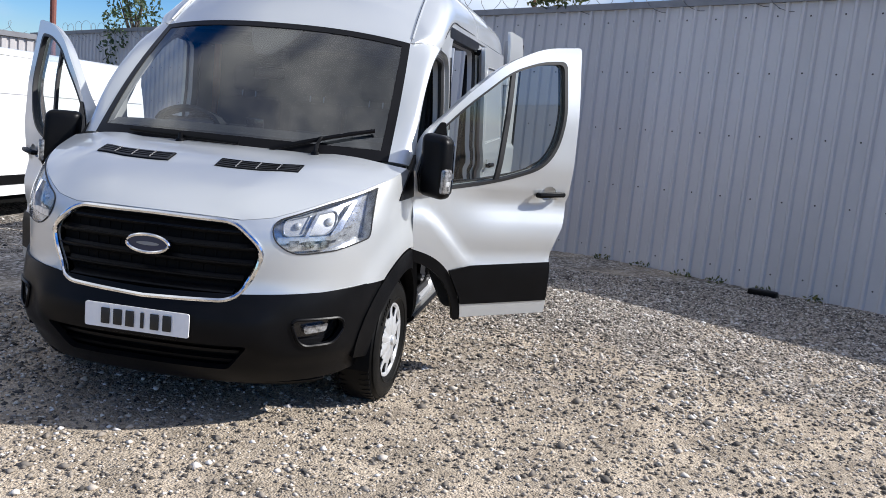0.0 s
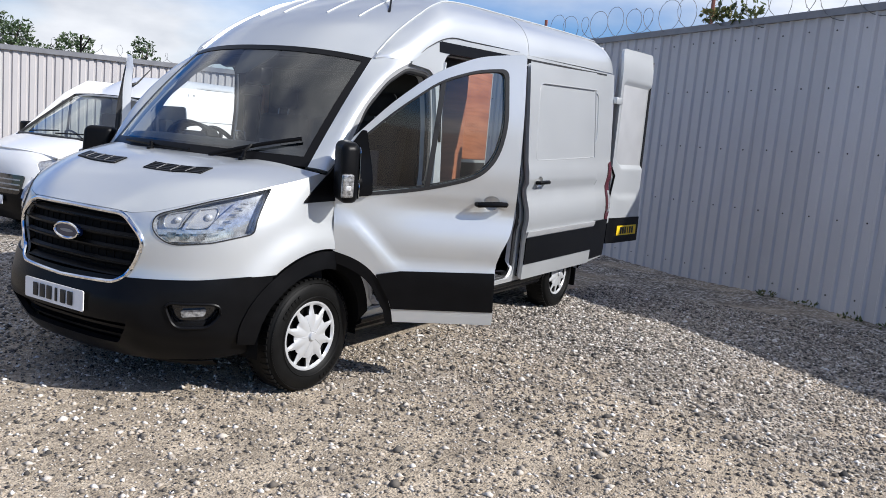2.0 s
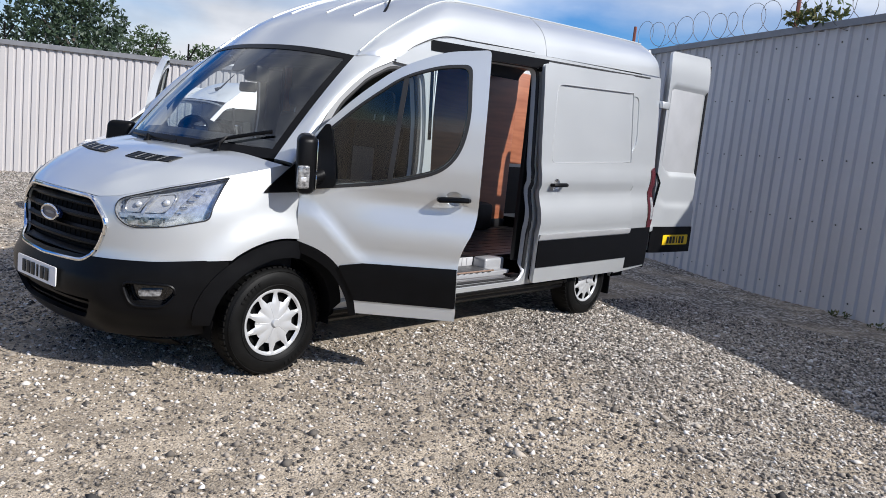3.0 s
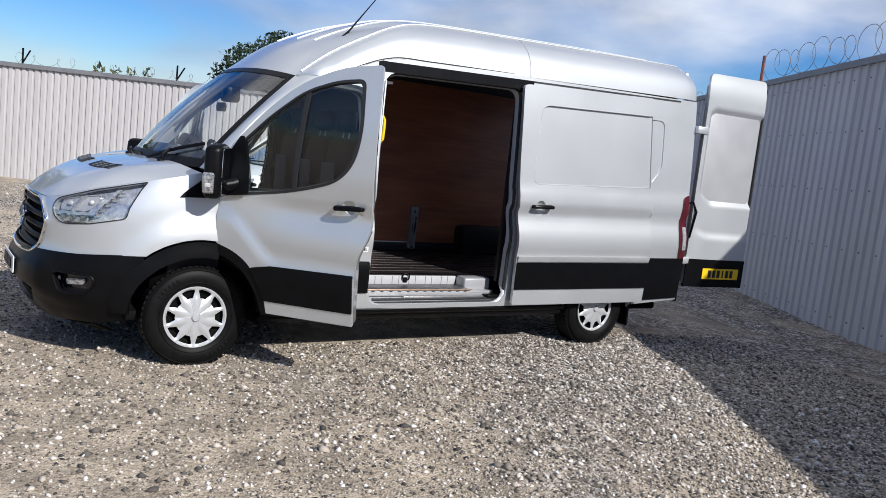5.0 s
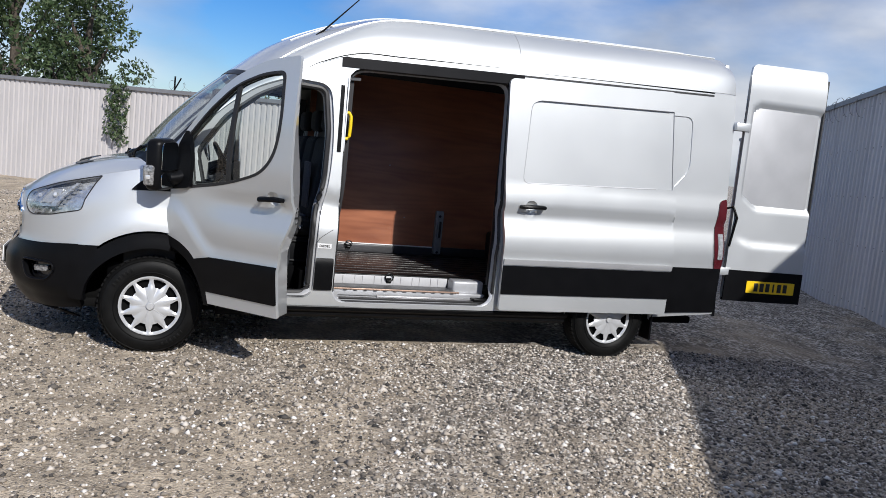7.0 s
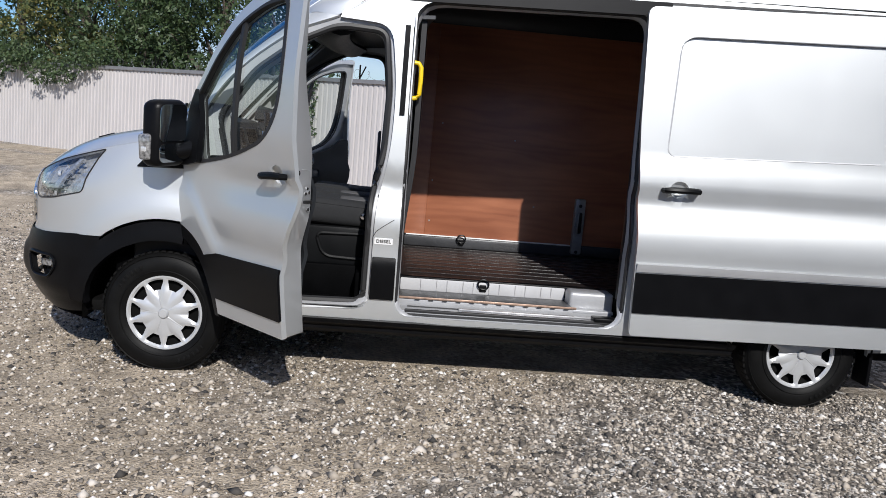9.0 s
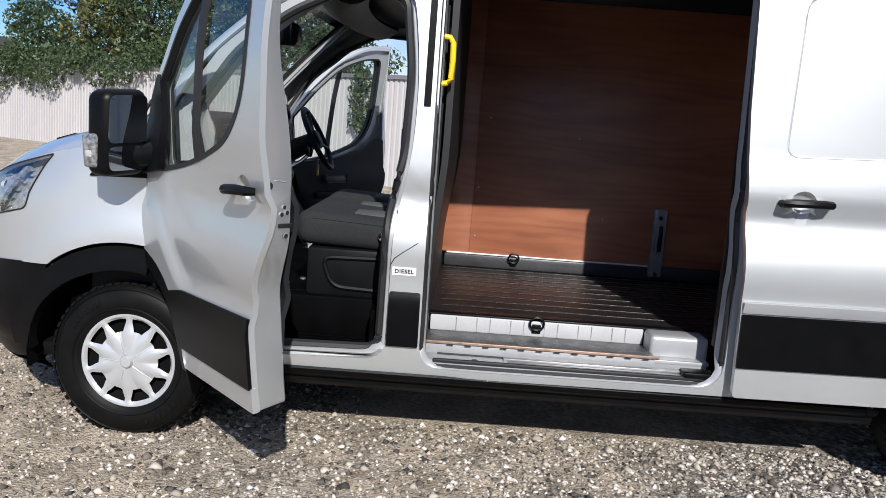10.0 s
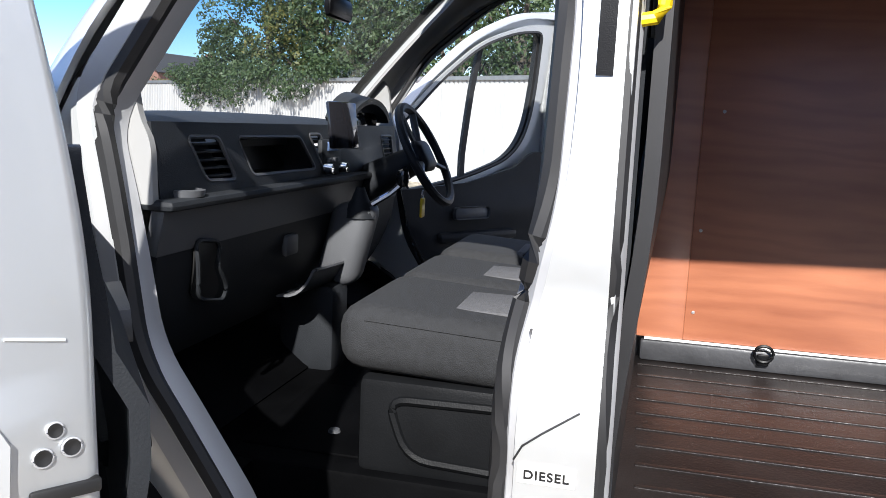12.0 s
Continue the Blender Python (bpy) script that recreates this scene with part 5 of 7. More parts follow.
    # mirror
    tilt = Matrix.Translation((1.143, 0.185, 0)) @ Matrix.Rotation(radians(27), 4, "Z") @ Matrix.Translation((-1.12, -0.27, 0))
    old_fin = fin

    def swung(bm):
        bmesh.ops.transform(bm, matrix=tilt, verts=bm.verts)
        return old_fin(bm)
    mb = box(1.025, 1.225, 0.215, 0.335, 1.19, 1.54, 0.045, seg=5)
    for v in mb.verts:
        k = (v.co.z - 1.19) / 0.35
        v.co.x -= 0.025 * k * k
        v.co.y -= 0.035 * (v.co.x - 1.06) / 0.17
    part("door_mirror", swung(mb), M_BLACK, skin, "large black door mirror")
    neck = tube([(0.985, 0.25, 1.29), (1.03, 0.225, 1.275), (1.085, 0.185, 1.265)], [0.06, 0.05, 0.045], 12, flat=0.95)
    part("mirror_arm", fin(neck), M_BLACK, skin, "black mirror arm")
    part("mirror_base", fin(panel(rounded([(0.13, 1.30, 0.01), (0.19, 1.50, 0.02), (0.255, 1.60, 0.01), (0.285, 1.60, 0.01), (0.335, 1.36, 0.05), (0.345, 1.22, 0.03), (0.15, 1.19, 0.02)]), lambda y, z: door_pt(y, z, 0.006 + 0.026 * (1 - smoothstep(1.26, 1.46, z))), (), 0.03, 0.03)), M_BLACK, skin, "black mirror foot")
    for z0, z1, nm in ((1.325, 1.515, "upper mirror glass"), (1.215, 1.312, "lower wide-angle mirror glass")):
        o = rounded([(1.042, z1, 0.03), (1.208, z1, 0.03), (1.208, z0, 0.025), (1.042, z0, 0.025)])
        o = [(x - 0.025 * ((z - 1.19) / 0.35) ** 2, z) for x, z in o]
        part("mirror_pane", swung(panel(o, lambda x, z: (x, 0.3375 - 0.035 * (x - 1.06) / 0.17, z), (), 0.04, -0.004)), M_MIRROR, skin, nm)
    part("mirror_lamp", swung(box(1.198, 1.232, 0.185, 0.262, 1.225, 1.365, 0.016)), M_LAMP, skin, "clear indicator lamp on the mirror")
    part("mirror_lamp_core", swung(box(1.212, 1.2335, 0.205, 0.242, 1.27, 1.30, 0.006)), M_REFLECT, skin, "silvery lamp insert")
    # latch details on the door edge
    skew = Matrix.Rotation(radians(17), 4, "Z")
    for f, zz, r in ((0.60, 1.170, 0.0065), (0.44, 1.147, 0.0075), (0.80, 1.150, 0.0075), (0.80, 1.072, 0.0085), (0.05, 1.245, 0.013)):
        p = edge_point(f, zz) + Vector((-0.0015, 0.0012, 0))
        part("edge_bolt", fin(lathe([(0.0, 0.0005), (r * 0.5, 0.001), (r, 0.002), (r * 1.15, -0.004)], 14, "y", m=Matrix.Translation(p) @ skew)), M_INK, skin)
        if r < 0.012:
            part("bolt_rim", fin(tube([p + skew @ Vector((1.15 * r * math.cos(a), 0.0005, 1.15 * r * math.sin(a))) for a in np.linspace(0, 2 * math.pi, 15)[:-1]], 0.0012, 5, closed=True)), M_SILVER_IN, skin)
    p = edge_point(0.72, 1.108)
    part("latch", fin(box(-0.034, 0.030, -0.010, 0.0035, -0.007, 0.007, 0.003, m=Matrix.Translation(p) @ skew @ Matrix.Rotation(radians(-5), 4, "Y"))), M_INK, skin, "dark door latch slot")
    part("edge_crease", fin(tube([edge_point(f, 1.268 - 0.02 * f) + Vector((-0.001, 0.001, 0)) for f in (0.35, 0.6, 0.85)], 0.0018, 5)), M_SILVER, skin)
    return skin


build_cab_door(1, 51.0, "open silver passenger door with black cladding")
build_cab_door(-1, 54.0, "open silver driver door with black cladding")


# ---- sliding door, slid back ----
def slide_pt(y, z, out=0.075):
    x = side_x(y, z) + out
    return (x, y, z * rise(y))


NOTCH = [(4.150, 2.085), (2.79, 2.075, 0.09), (2.765, 1.42, 0.06), (4.232, 1.445)]
SD = rounded([(2.585, 2.225, 0.05), (4.14, 2.245, 0.03), (4.19, 1.6), (4.265, 0.9), (4.27, 0.40, 0.02), (2.665, 0.40, 0.02), (2.64, 1.0), (2.60, 1.6)])
SDN = rounded([(2.585, 2.225, 0.05), (4.14, 2.245, 0.03)] + NOTCH + [(4.265, 0.9), (4.27, 0.40, 0.02), (2.665, 0.40, 0.02), (2.64, 1.0), (2.60, 1.6)])
sd = part("sliding_door", panel(SDN, slide_pt, [handle_hole(2.855, 1.24)], 0.045, 0.03), M_SILVER, van, "silver sliding load door, slid back")
part("recessed_panel", panel(rounded(NOTCH), lambda y, z: slide_pt(y, z, 0.055), (), 0.06, 0.01), M_SILVER, sd, "shallow pressed door panel")
part("panel_crease", tube([slide_pt(y, z, 0.072) for y, z in resample(rounded(NOTCH), 0.04)[1:-20]], 0.005, 6), M_SILVER_IN, sd, "pressed crease round the panel")
b = bmesh.new()
lp = resample(SD, 0.06)
rows = [[b.verts.new((slide_pt(3.42 + (y - 3.42) * k, 1.3 + (z - 1.3) * k, 0.075 - dx))) for y, z in lp] for k, dx in ((1.0, 0.01), (0.99, 0.03), (0.975, 0.055), (0.90, 0.058))]
for a in range(3):
    for i in range(len(lp)):
        j = (i + 1) % len(lp)
        b.faces.new((rows[a][j], rows[a][i], rows[a + 1][i], rows[a + 1][j]))
bmesh.ops.recalc_face_normals(b, faces=b.faces)
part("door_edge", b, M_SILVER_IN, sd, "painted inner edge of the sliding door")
part("lower_cladding", panel(rounded([(2.655, 0.765, 0.004), (4.268, 0.765, 0.004), (4.268, 0.535, 0.004), (2.66, 0.535, 0.004)]), lambda y, z: slide_pt(y, z, 0.086), (), 0.07, 0.02), M_BLACK, sd, "black lower cladding")
part("bright_trim", panel([(2.655, 0.818), (4.268, 0.818), (4.268, 0.772), (2.655, 0.772)], lambda y, z: (slide_pt(y, z, 0.084)[0] + 0.012 * smoothstep(0.772, 0.80, z), y, z * rise(y)), (), 0.05, 0.015), M_SILVER_IN, sd, "grey ridge above the cladding")
part("door_handle", tube([slide_pt(2.76, 1.235, 0.08), slide_pt(2.765, 1.237, 0.115), slide_pt(2.80, 1.24, 0.125), slide_pt(2.92, 1.24, 0.125), slide_pt(2.955, 1.237, 0.115), slide_pt(2.96, 1.235, 0.08)], [0.016, 0.018, 0.018, 0.018, 0.017, 0.014], 8), M_BLACK, sd, "black pull handle")
part("handle_cup", panel(handle_hole(2.855, 1.24), lambda y, z: slide_pt(y, z, 0.073 - dish(2.855, 1.24, y, z)), (), 0.012, 0.004), M_SILVER, sd, "recess behind the handle")
part("upper_roller", box(0.93, 1.005, 2.60, 2.70, 2.20, 2.245, 0.01), M_BLACK, sd, "black roller arm")

# ---- rear: lamp, bumper, doors ----
lamp = rounded([(4.76, 1.375, 0.03), (4.835, 1.40, 0.02), (4.85, 0.80, 0.02), (4.775, 0.78, 0.02), (4.735, 1.0, 0.05)])
for sg in (1, -1):
    b = panel(lamp, lambda y, z: side_pt(y, z, 0.012), (), 0.05, 0.05)
    rl = part("rear_lamp", mirrored(b) if sg < 0 else b, M_RED, van, "tall red rear lamp")
    b = panel(rounded([(4.775, 1.10, 0.01), (4.83, 1.10, 0.01), (4.835, 0.88, 0.01), (4.785, 0.88, 0.01)]), lambda y, z: side_pt(y, z, 0.016), (), 0.05, 0.01)
    part("lamp_insert", mirrored(b) if sg < 0 else b, M_CLEARPL, rl, "pale lamp insert")
part("rear_bumper", grid(lambda a, b: ((a - 0.5) * 2.0, 4.86 + 0.10 * (1 - (abs(a - 0.5) * 2) ** 6) - 0.02 * b, 0.40 + 0.28 * b), 24, 4, 0.03), M_BLACK, van, "black rear step bumper")


RD_H = Vector((0.965, 4.88, 0))


def rear_door_pt(s, z, out=0.0):
    """The door in its own plane: s from the hinge edge outwards."""
    near = 1 - smoothstep(0.03, 0.24, s)
    zc, zt, zs = 1.345 + 0.10 * near, 2.20 - 0.05 * (1 - smoothstep(0.05, 0.14, s)), 1.03 + 0.05 * near
    x = 0.03 + out - 0.03 * smoothstep(2.3, 2.60, z) ** 1.5
    x -= 0.034 * smoothstep(zc - 0.02, zc + 0.03, z) * (1 - smoothstep(zt - 0.01, zt + 0.045, z)) * smoothstep(0.06, 0.078, s)
    x += 0.020 * (1 - smoothstep(zs - 0.045, zs + 0.035, z)) * smoothstep(0.0, 0.2, s)
    return (x, s, z)


def rear_door(sg, angle, at, label, name):
    m = Matrix.Translation(at) @ Matrix.Rotation(radians(angle), 4, "Z") @ Matrix.Diagonal((1, 1, 1.055, 1))

    def fin(bm):
        bmesh.ops.transform(bm, matrix=m, verts=bm.verts)
        return bm
    o = rounded([(0.0, 0.535, 0.02), (0.0, 2.45, 0.03), (0.02, 2.56, 0.05), (0.80, 2.575, 0.05), (0.80, 0.535, 0.02)])
    o = list(reversed(o))
    d = part(name, fin(panel(o, rear_door_pt, (), 0.024, 0.03)), M_SILVER, van, label, sharp=1.0)
    part("edge_seal", fin(box(-0.04, 0.022, 0.800, 0.815, 0.56, 2.50, 0.006)), M_SEAL, d, "black rubber edge seal")
    part("door_edge", fin(box(-0.055, 0.0, 0.02, 0.78, 0.56, 2.46, 0.02)), M_SILVER_IN, d, "painted inner door shell")
    c = [(0.0, 0.53), (0.80, 0.53), (0.80, 0.80), (0.0, 0.80)]
    part("lower_cladding", fin(panel(c, lambda s, z: rear_door_pt(s, z, 0.014), (), 0.06, 0.03)), M_BLACK, d, "black lower cladding")
    return d, fin


b = box(-1.03, -0.985, 4.92, 5.72, 0.57, 2.66, 0.02)
rr = part("rear_door", b, M_SILVER, van, "open silver rear door lined with plywood")
part("door_lining", box(-0.985, -0.972, 4.98, 5.66, 1.32, 2.42, 0.004), M_PLY, rr, "orange-brown plywood door lining")
part("door_lining", box(-0.985, -0.974, 4.98, 5.66, 0.70, 1.28, 0.004), M_LINING, rr, "dark lower door lining")
rd, rfin = rear_door(1, -6.0, RD_H + Vector((0.02, 0.06, 0)), "open silver rear door with yellow plate", "rear_door")
rp = part("rear_plate", rfin(panel(rounded([(0.21, 0.715, 0.01), (0.21, 0.61, 0.01), (0.72, 0.61, 0.01), (0.72, 0.715, 0.01)]), lambda s, z: (rear_door_pt(0.4, 0.7, 0.024)[0], s, z), (), 0.08, 0.006)), M_YELLOW, rd, "yellow rear plate with dark bars")
for i in range(6):
    s = 0.31 + i * 0.062
    w = 0.02 if i != 3 else 0.008
    x = rear_door_pt(0.4, 0.7, 0.0255)[0]
    part("plate_bar", rfin(box(x - 0.002, x + 0.003, s - w, s + w, 0.626, 0.699, 0.001)), M_INK, rd)
for z in (0.78, 2.02):
    part("hinge", rfin(box(-0.03, 0.045, -0.10, 0.05, z - 0.035, z + 0.035, 0.01)), M_SILVER, rd, "silver door hinge")
part("door_check", rfin(tube([(-0.02, -0.05, 1.32), (0.02, 0.0, 1.34), (0.05, 0.03, 1.25), (0.03, 0.0, 1.0)], 0.012, 6)), M_BLACK, rd, "black door check strap")
part("rear_frame", box(-0.80, 0.80, 4.80, 4.86, 2.54, 2.69, 0.02), M_SILVER, van, "silver frame over the rear doors")


# ---- wheels ----
def build_wheel(x, y, steer, sg):
    m = Matrix.Translation((x, y, 0.335)) @ Matrix.Rotation(radians(steer), 4, "Z") @ Matrix.Diagonal((sg, 1, 1, 1))
    prof = [(0.20, -0.08), (0.215, -0.015), (0.235, 0.0), (0.275, 0.004), (0.305, -0.004), (0.325, -0.02), (0.338, -0.045), (0.342, -0.10), (0.342, -0.15), (0.335, -0.19), (0.31, -0.215), (0.25, -0.22), (0.20, -0.21)]

    def fin(bm):
        bmesh.ops.transform(bm, matrix=m, verts=bm.verts)
        if sg < 0:
            bmesh.ops.reverse_faces(bm, faces=bm.faces)
        for v in bm.verts:
            if v.co.z < -0.004:
                v.co.z = -0.004
        return bm
    prof = [(r if r < 0.24 else 0.24 + (r - 0.24) * 1.15, x) for r, x in prof]
    tyre = lathe(prof, 72, "x")
    w = part("wheel", fin(tyre), M_RUBBER, van, "black tyre with a silver wheel cover")
    blocks = bmesh.new()
    for k in range(56):
        a = 2 * math.pi * k / 56
        for dx, w0 in ((-0.055, 0.03), (-0.105, 0.022), (-0.165, 0.03)):
            box(dx - w0, dx + w0, -0.0125, 0.0125, 0.346, 0.3565, 0.0, blocks, m=Matrix.Rotation(a + 0.05 * (dx > -0.1), 4, "X"))
    part("tread", fin(blocks), M_RUBBER, w, smooth=False)
    for r in (0.245, 0.328):
        part("sidewall_rib", fin(lathe([(r - 0.004, 0.003), (r, 0.0065), (r + 0.004, 0.003)], 48, "x", m=Matrix.Translation((0.0 if r < 0.3 else -0.012, 0, 0)))), M_RUBBER, w)

    rings = [0.03, 0.055, 0.085, 0.11, 0.128, 0.136, 0.150, 0.164, 0.178, 0.192, 0.203, 0.213, 0.222, 0.226]
    steps = (-1.0, -0.8, -0.6, -0.3, 0.0, 0.3, 0.6, 0.8)
    cols = 80
    cover = bmesh.new()

    def on_cover(r, k):
        t = steps[k % 8]
        half = max(0.10, min(0.235, 0.135 + 0.10 * (r - 0.136) / 0.040))
        d = t / 0.6 * half if abs(t) <= 0.6 else math.copysign(half + (abs(t) - 0.6) / 0.4 * (math.pi / 10 - half), t)
        a = math.pi / 5 * (k // 8) + d
        x = -0.028 + 0.026 * (1 - smoothstep(0.03, 0.185, r))
        x += 0.012 * abs(t) ** 1.5 * smoothstep(0.06, 0.13, r) * (1 - smoothstep(0.190, 0.205, r))
        x += 0.014 * smoothstep(0.190, 0.205, r) - 0.02 * smoothstep(0.216, 0.228, r)
        return (x, r * math.cos(a), r * math.sin(a))
    vr = [[cover.verts.new(on_cover(r, k)) for k in range(cols)] for r in rings]
    for i in range(len(rings) - 1):
        for k in range(cols):
            if 5 <= i <= 8 and k % 8 in (2, 3, 4, 5):
                continue
            cover.faces.new((vr[i][k], vr[i + 1][k], vr[i + 1][(k + 1) % cols], vr[i][(k + 1) % cols]))
    for v in [v for v in cover.verts if not v.link_faces]:
        cover.verts.remove(v)
    bmesh.ops.recalc_face_normals(cover, faces=cover.faces)
    if sum(f.normal.x for f in cover.faces) < 0:
        bmesh.ops.reverse_faces(cover, faces=cover.faces)
    bmesh.ops.solidify(cover, geom=cover.faces[:], thickness=0.008)
    part("wheel_cover", fin(cover), M_WHEEL, w, "silver ten-spoke wheel cover")
    part("rim", fin(lathe([(0.0, -0.065), (0.19, -0.06), (0.222, -0.045), (0.224, -0.02)], 32, "x")), M_DARKMETAL, w, "dark steel rim")
    for k in range(5):
        a = 2 * math.pi * k / 5 + math.pi / 5
        part("cover_crease", fin(tube([(-0.0285 + 0.026 * (1 - smoothstep(0.03, 0.185, r)), r * math.cos(a), r * math.sin(a)) for r in (0.034, 0.07, 0.10, 0.134)], 0.0032, 5)), M_WHEEL, w)
    for a0, cnt in ((-70, 6), (118, 6)):
        for k in range(cnt):
            a = radians(a0 + 6.2 * k)
            part("sidewall_mark", fin(box(-0.004, 0.0072, 0.272, 0.298, -0.010 + 0.004 * (k % 2), 0.009, 0.001, m=Matrix.Rotation(a, 4, "X"))), M_RUBBER, w)
    part("hub_cap", fin(lathe([(0.0, 0.012), (0.022, 0.011), (0.028, 0.004), (0.03, -0.01)], 20, "x")), M_WHEEL, w, "round hub cap")
    return w


build_wheel(1.0, 0.0, -3.0, 1)
build_wheel(1.0, 3.78, 0.0, 1)
build_wheel(-1.0, 0.0, -3.0, -1)
build_wheel(-1.0, 3.78, 0.0, -1)

# arch flares and liners
for sg in (1, -1):
    fl = [(u_y(y), z) for y, z in arch(0.53, 177, 77, 34)] + [(u_y(y), z) for y, z in arch(0.425, 76, 177, 30)]
    b = panel(fl, lambda u, z: wrap(u, z, 0.021 + 0.012 * (1 - smoothstep(0.425, 0.53, math.hypot(wrap(u, z)[1], z - 0.335)))), (), 0.03, 0.04)
    part("arch_flare", b if sg > 0 else mirrored(b), M_BLACK, van, "black wheel arch flare")
    b = bmesh.new()
    n = 18
    R = [[b.verts.new((x, 0.0 + r * math.cos(radians(a)), 0.335 + r * math.sin(radians(a)))) for a in [-8 + 196 * i / n for i in range(n + 1)]] for x, r in ((0.985, 0.455), (0.72, 0.46), (0.62, 0.45))]
    for k in range(2):
        for i in range(n):
            b.faces.new((R[k][i], R[k][i + 1], R[k + 1][i + 1], R[k + 1][i]))
    b.faces.new(R[2])
    g = panel(arch(0.525, 10, 72, 14) + arch(0.43, 74, 4, 12), lambda y, z: (side_x(0.3, z) + 0.004, y, z), (), 0.04, 0.05)
    part("splash_guard", g if sg > 0 else mirrored(g), M_DARKMETAL, van, "black splash guard behind the wheel")
    part("arch_liner", b if sg > 0 else mirrored(b), M_DARKMETAL, van, "dark wheel arch liner")
part("underbody", box(-0.86, 0.86, -0.55, 4.75, 0.29, 0.36, 0.02), M_DARKMETAL, van, "dark underbody")
part("mud_flap", box(0.84, 1.0, 4.21, 4.235, 0.16, 0.50, 0.01), M_BLACK, van, "black mud flap")

# ---- load bay ----
IN_R = -0.80
part("load_floor", box(-0.85, 0.64, 1.32, 4.80, 0.535, 0.575, 0.008), M_CARGOFLOOR, van, "dark ribbed load floor mat")
lf = van.children[-1]
for i in range(10):
    x = -0.72 + i * 0.142
    part("floor_rib", box(x - 0.012, x + 0.012, 1.38, 4.75, 0.574, 0.579, 0.002), M_CARGOFLOOR, lf)
part("floor_lip", box(0.60, 0.655, 1.325, 2.60, 0.56, 0.588, 0.010), M_BLACK, van, "metal edge of the load floor")
# step well at the door
well = part("step_riser", box(0.635, 0.66, 1.335, 2.37, 0.50, 0.578, 0.008), M_RISER, van, "pale ribbed step riser")
for i in range(11):
    y = 1.46 + i * 0.082 + 0.018 * (i % 2)
    part("riser_groove", box(0.658, 0.663, y, y + 0.004, 0.508, 0.572), M_STEEL, well)
part("step_tread", box(0.655, 0.87, 1.325, 2.38, 0.488, 0.502, 0.004), material("worn_tread_plate", (0.20, 0.20, 0.205), 0.42, 0.6, vary=0.3, scale=14.0, bump=0.4, bump_scale=70.0), van, "worn chequered step tread")
part("step_box", box(0.655, 0.80, 2.37, 2.645, 0.455, 0.585, 0.02, seg=3), M_SILVER_IN, van, "silver box section beside the step")
part("step_edge", box(0.866, 0.877, 1.325, 2.40, 0.492, 0.505, 0.003), material("copper_worn_edge", (0.48, 0.33, 0.25), 0.4, 0.5, vary=0.2, scale=30.0), van, "worn coppery step edge strip")
part("lower_track", box(0.865, 0.99, 1.31, 2.66, 0.41, 0.447, 0.006), M_SILVER_IN, van, "silver lower door track")
tr = van.children[-1]
part("step_face", box(0.858, 0.868, 1.325, 2.62, 0.44, 0.489, 0.003), M_SILVER_IN, tr, "silver face below the step")
part("step_plate", box(0.79, 0.87, 2.38, 2.63, 0.47, 0.489, 0.004), M_SILVER_IN, tr)
part("sill_seal", box(0.978, 0.996, 1.36, 2.66, 0.436, 0.455, 0.006), M_SEAL, tr, "black rubber sill seal")
part("track_plate", box(0.945, 0.972, 1.70, 2.55, 0.446, 0.452, 0.002), M_STEEL, tr, "bright wear plate")
for i in range(12):
    part("edge_tooth", box(0.876, 0.881, 1.42 + i * 0.082, 1.45 + i * 0.082, 0.488, 0.4915, 0.0005), M_INK, tr)
part("track_slot", box(0.872, 0.895, 1.38, 2.62, 0.446, 0.4495, 0.0), M_INK, tr)
part("track_rail", box(0.905, 0.94, 1.68, 2.60, 0.446, 0.462, 0.003), M_STEEL, tr)
part("roller_arm", box(0.915, 1.0, 2.48, 2.62, 0.447, 0.475, 0.008), M_BLACK, van, "black lower roller arm")
for y, x in ((1.55, 0.955), (2.28, 0.97)):
    part("track_hole", lathe([(0.0, 0.004), (0.014, 0.003), (0.016, 0.0)], 12, "z", m=Matrix.Translation((x, y, 0.446))), M_INK, tr)
# linings
ply = part("plywood_lining", box(IN_R - 0.03, IN_R, 1.545, 4.75, 0.668, 2.30, 0.003), M_PLY, van, "red-brown plywood side lining")
part("plywood_lining", box(IN_R - 0.03, IN_R + 0.004, 1.36, 1.545, 0.668, 2.30, 0.003), M_PLY, van, "narrow plywood strip by the bulkhead")
# One rail in two tones: the front length carries its sunlit grey as colour.
part("wall_foot", box(IN_R - 0.04, IN_R + 0.02, 1.385, 2.75, 0.575, 0.658, 0.012), M_KICK_LIT, van, "kick rail along the wall, front length in a sunlit grey")
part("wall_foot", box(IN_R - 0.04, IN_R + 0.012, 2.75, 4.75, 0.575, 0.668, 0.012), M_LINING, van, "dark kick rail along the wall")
part("ply_edge_strip", box(IN_R, IN_R + 0.012, 1.40, 2.75, 0.659, 0.668, 0.002), M_PLATE, van, "thin pale strip under the plywood")
for y, z in ((1.575, 1.10), (1.575, 0.78), (1.62, 1.55), (2.2, 1.46), (2.4, 0.95)):
    part("ply_screw", lathe([(0.0, 0.004), (0.006, 0.003), (0.007, 0.0)], 8, "x", m=Matrix.Translation((IN_R, y, z))), M_STEEL, ply)
# Ceiling and side linings are coloured near-black to deepen the bay's shade.
part("ceiling_lining", box(-0.78, 0.78, 1.42, 4.75, 2.42, 2.45, 0.01), M_LINING, van, "ceiling lining, near-black to hold down bounced light")
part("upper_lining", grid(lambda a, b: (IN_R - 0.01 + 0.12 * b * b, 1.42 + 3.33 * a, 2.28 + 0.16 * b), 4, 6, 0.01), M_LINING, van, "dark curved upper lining")
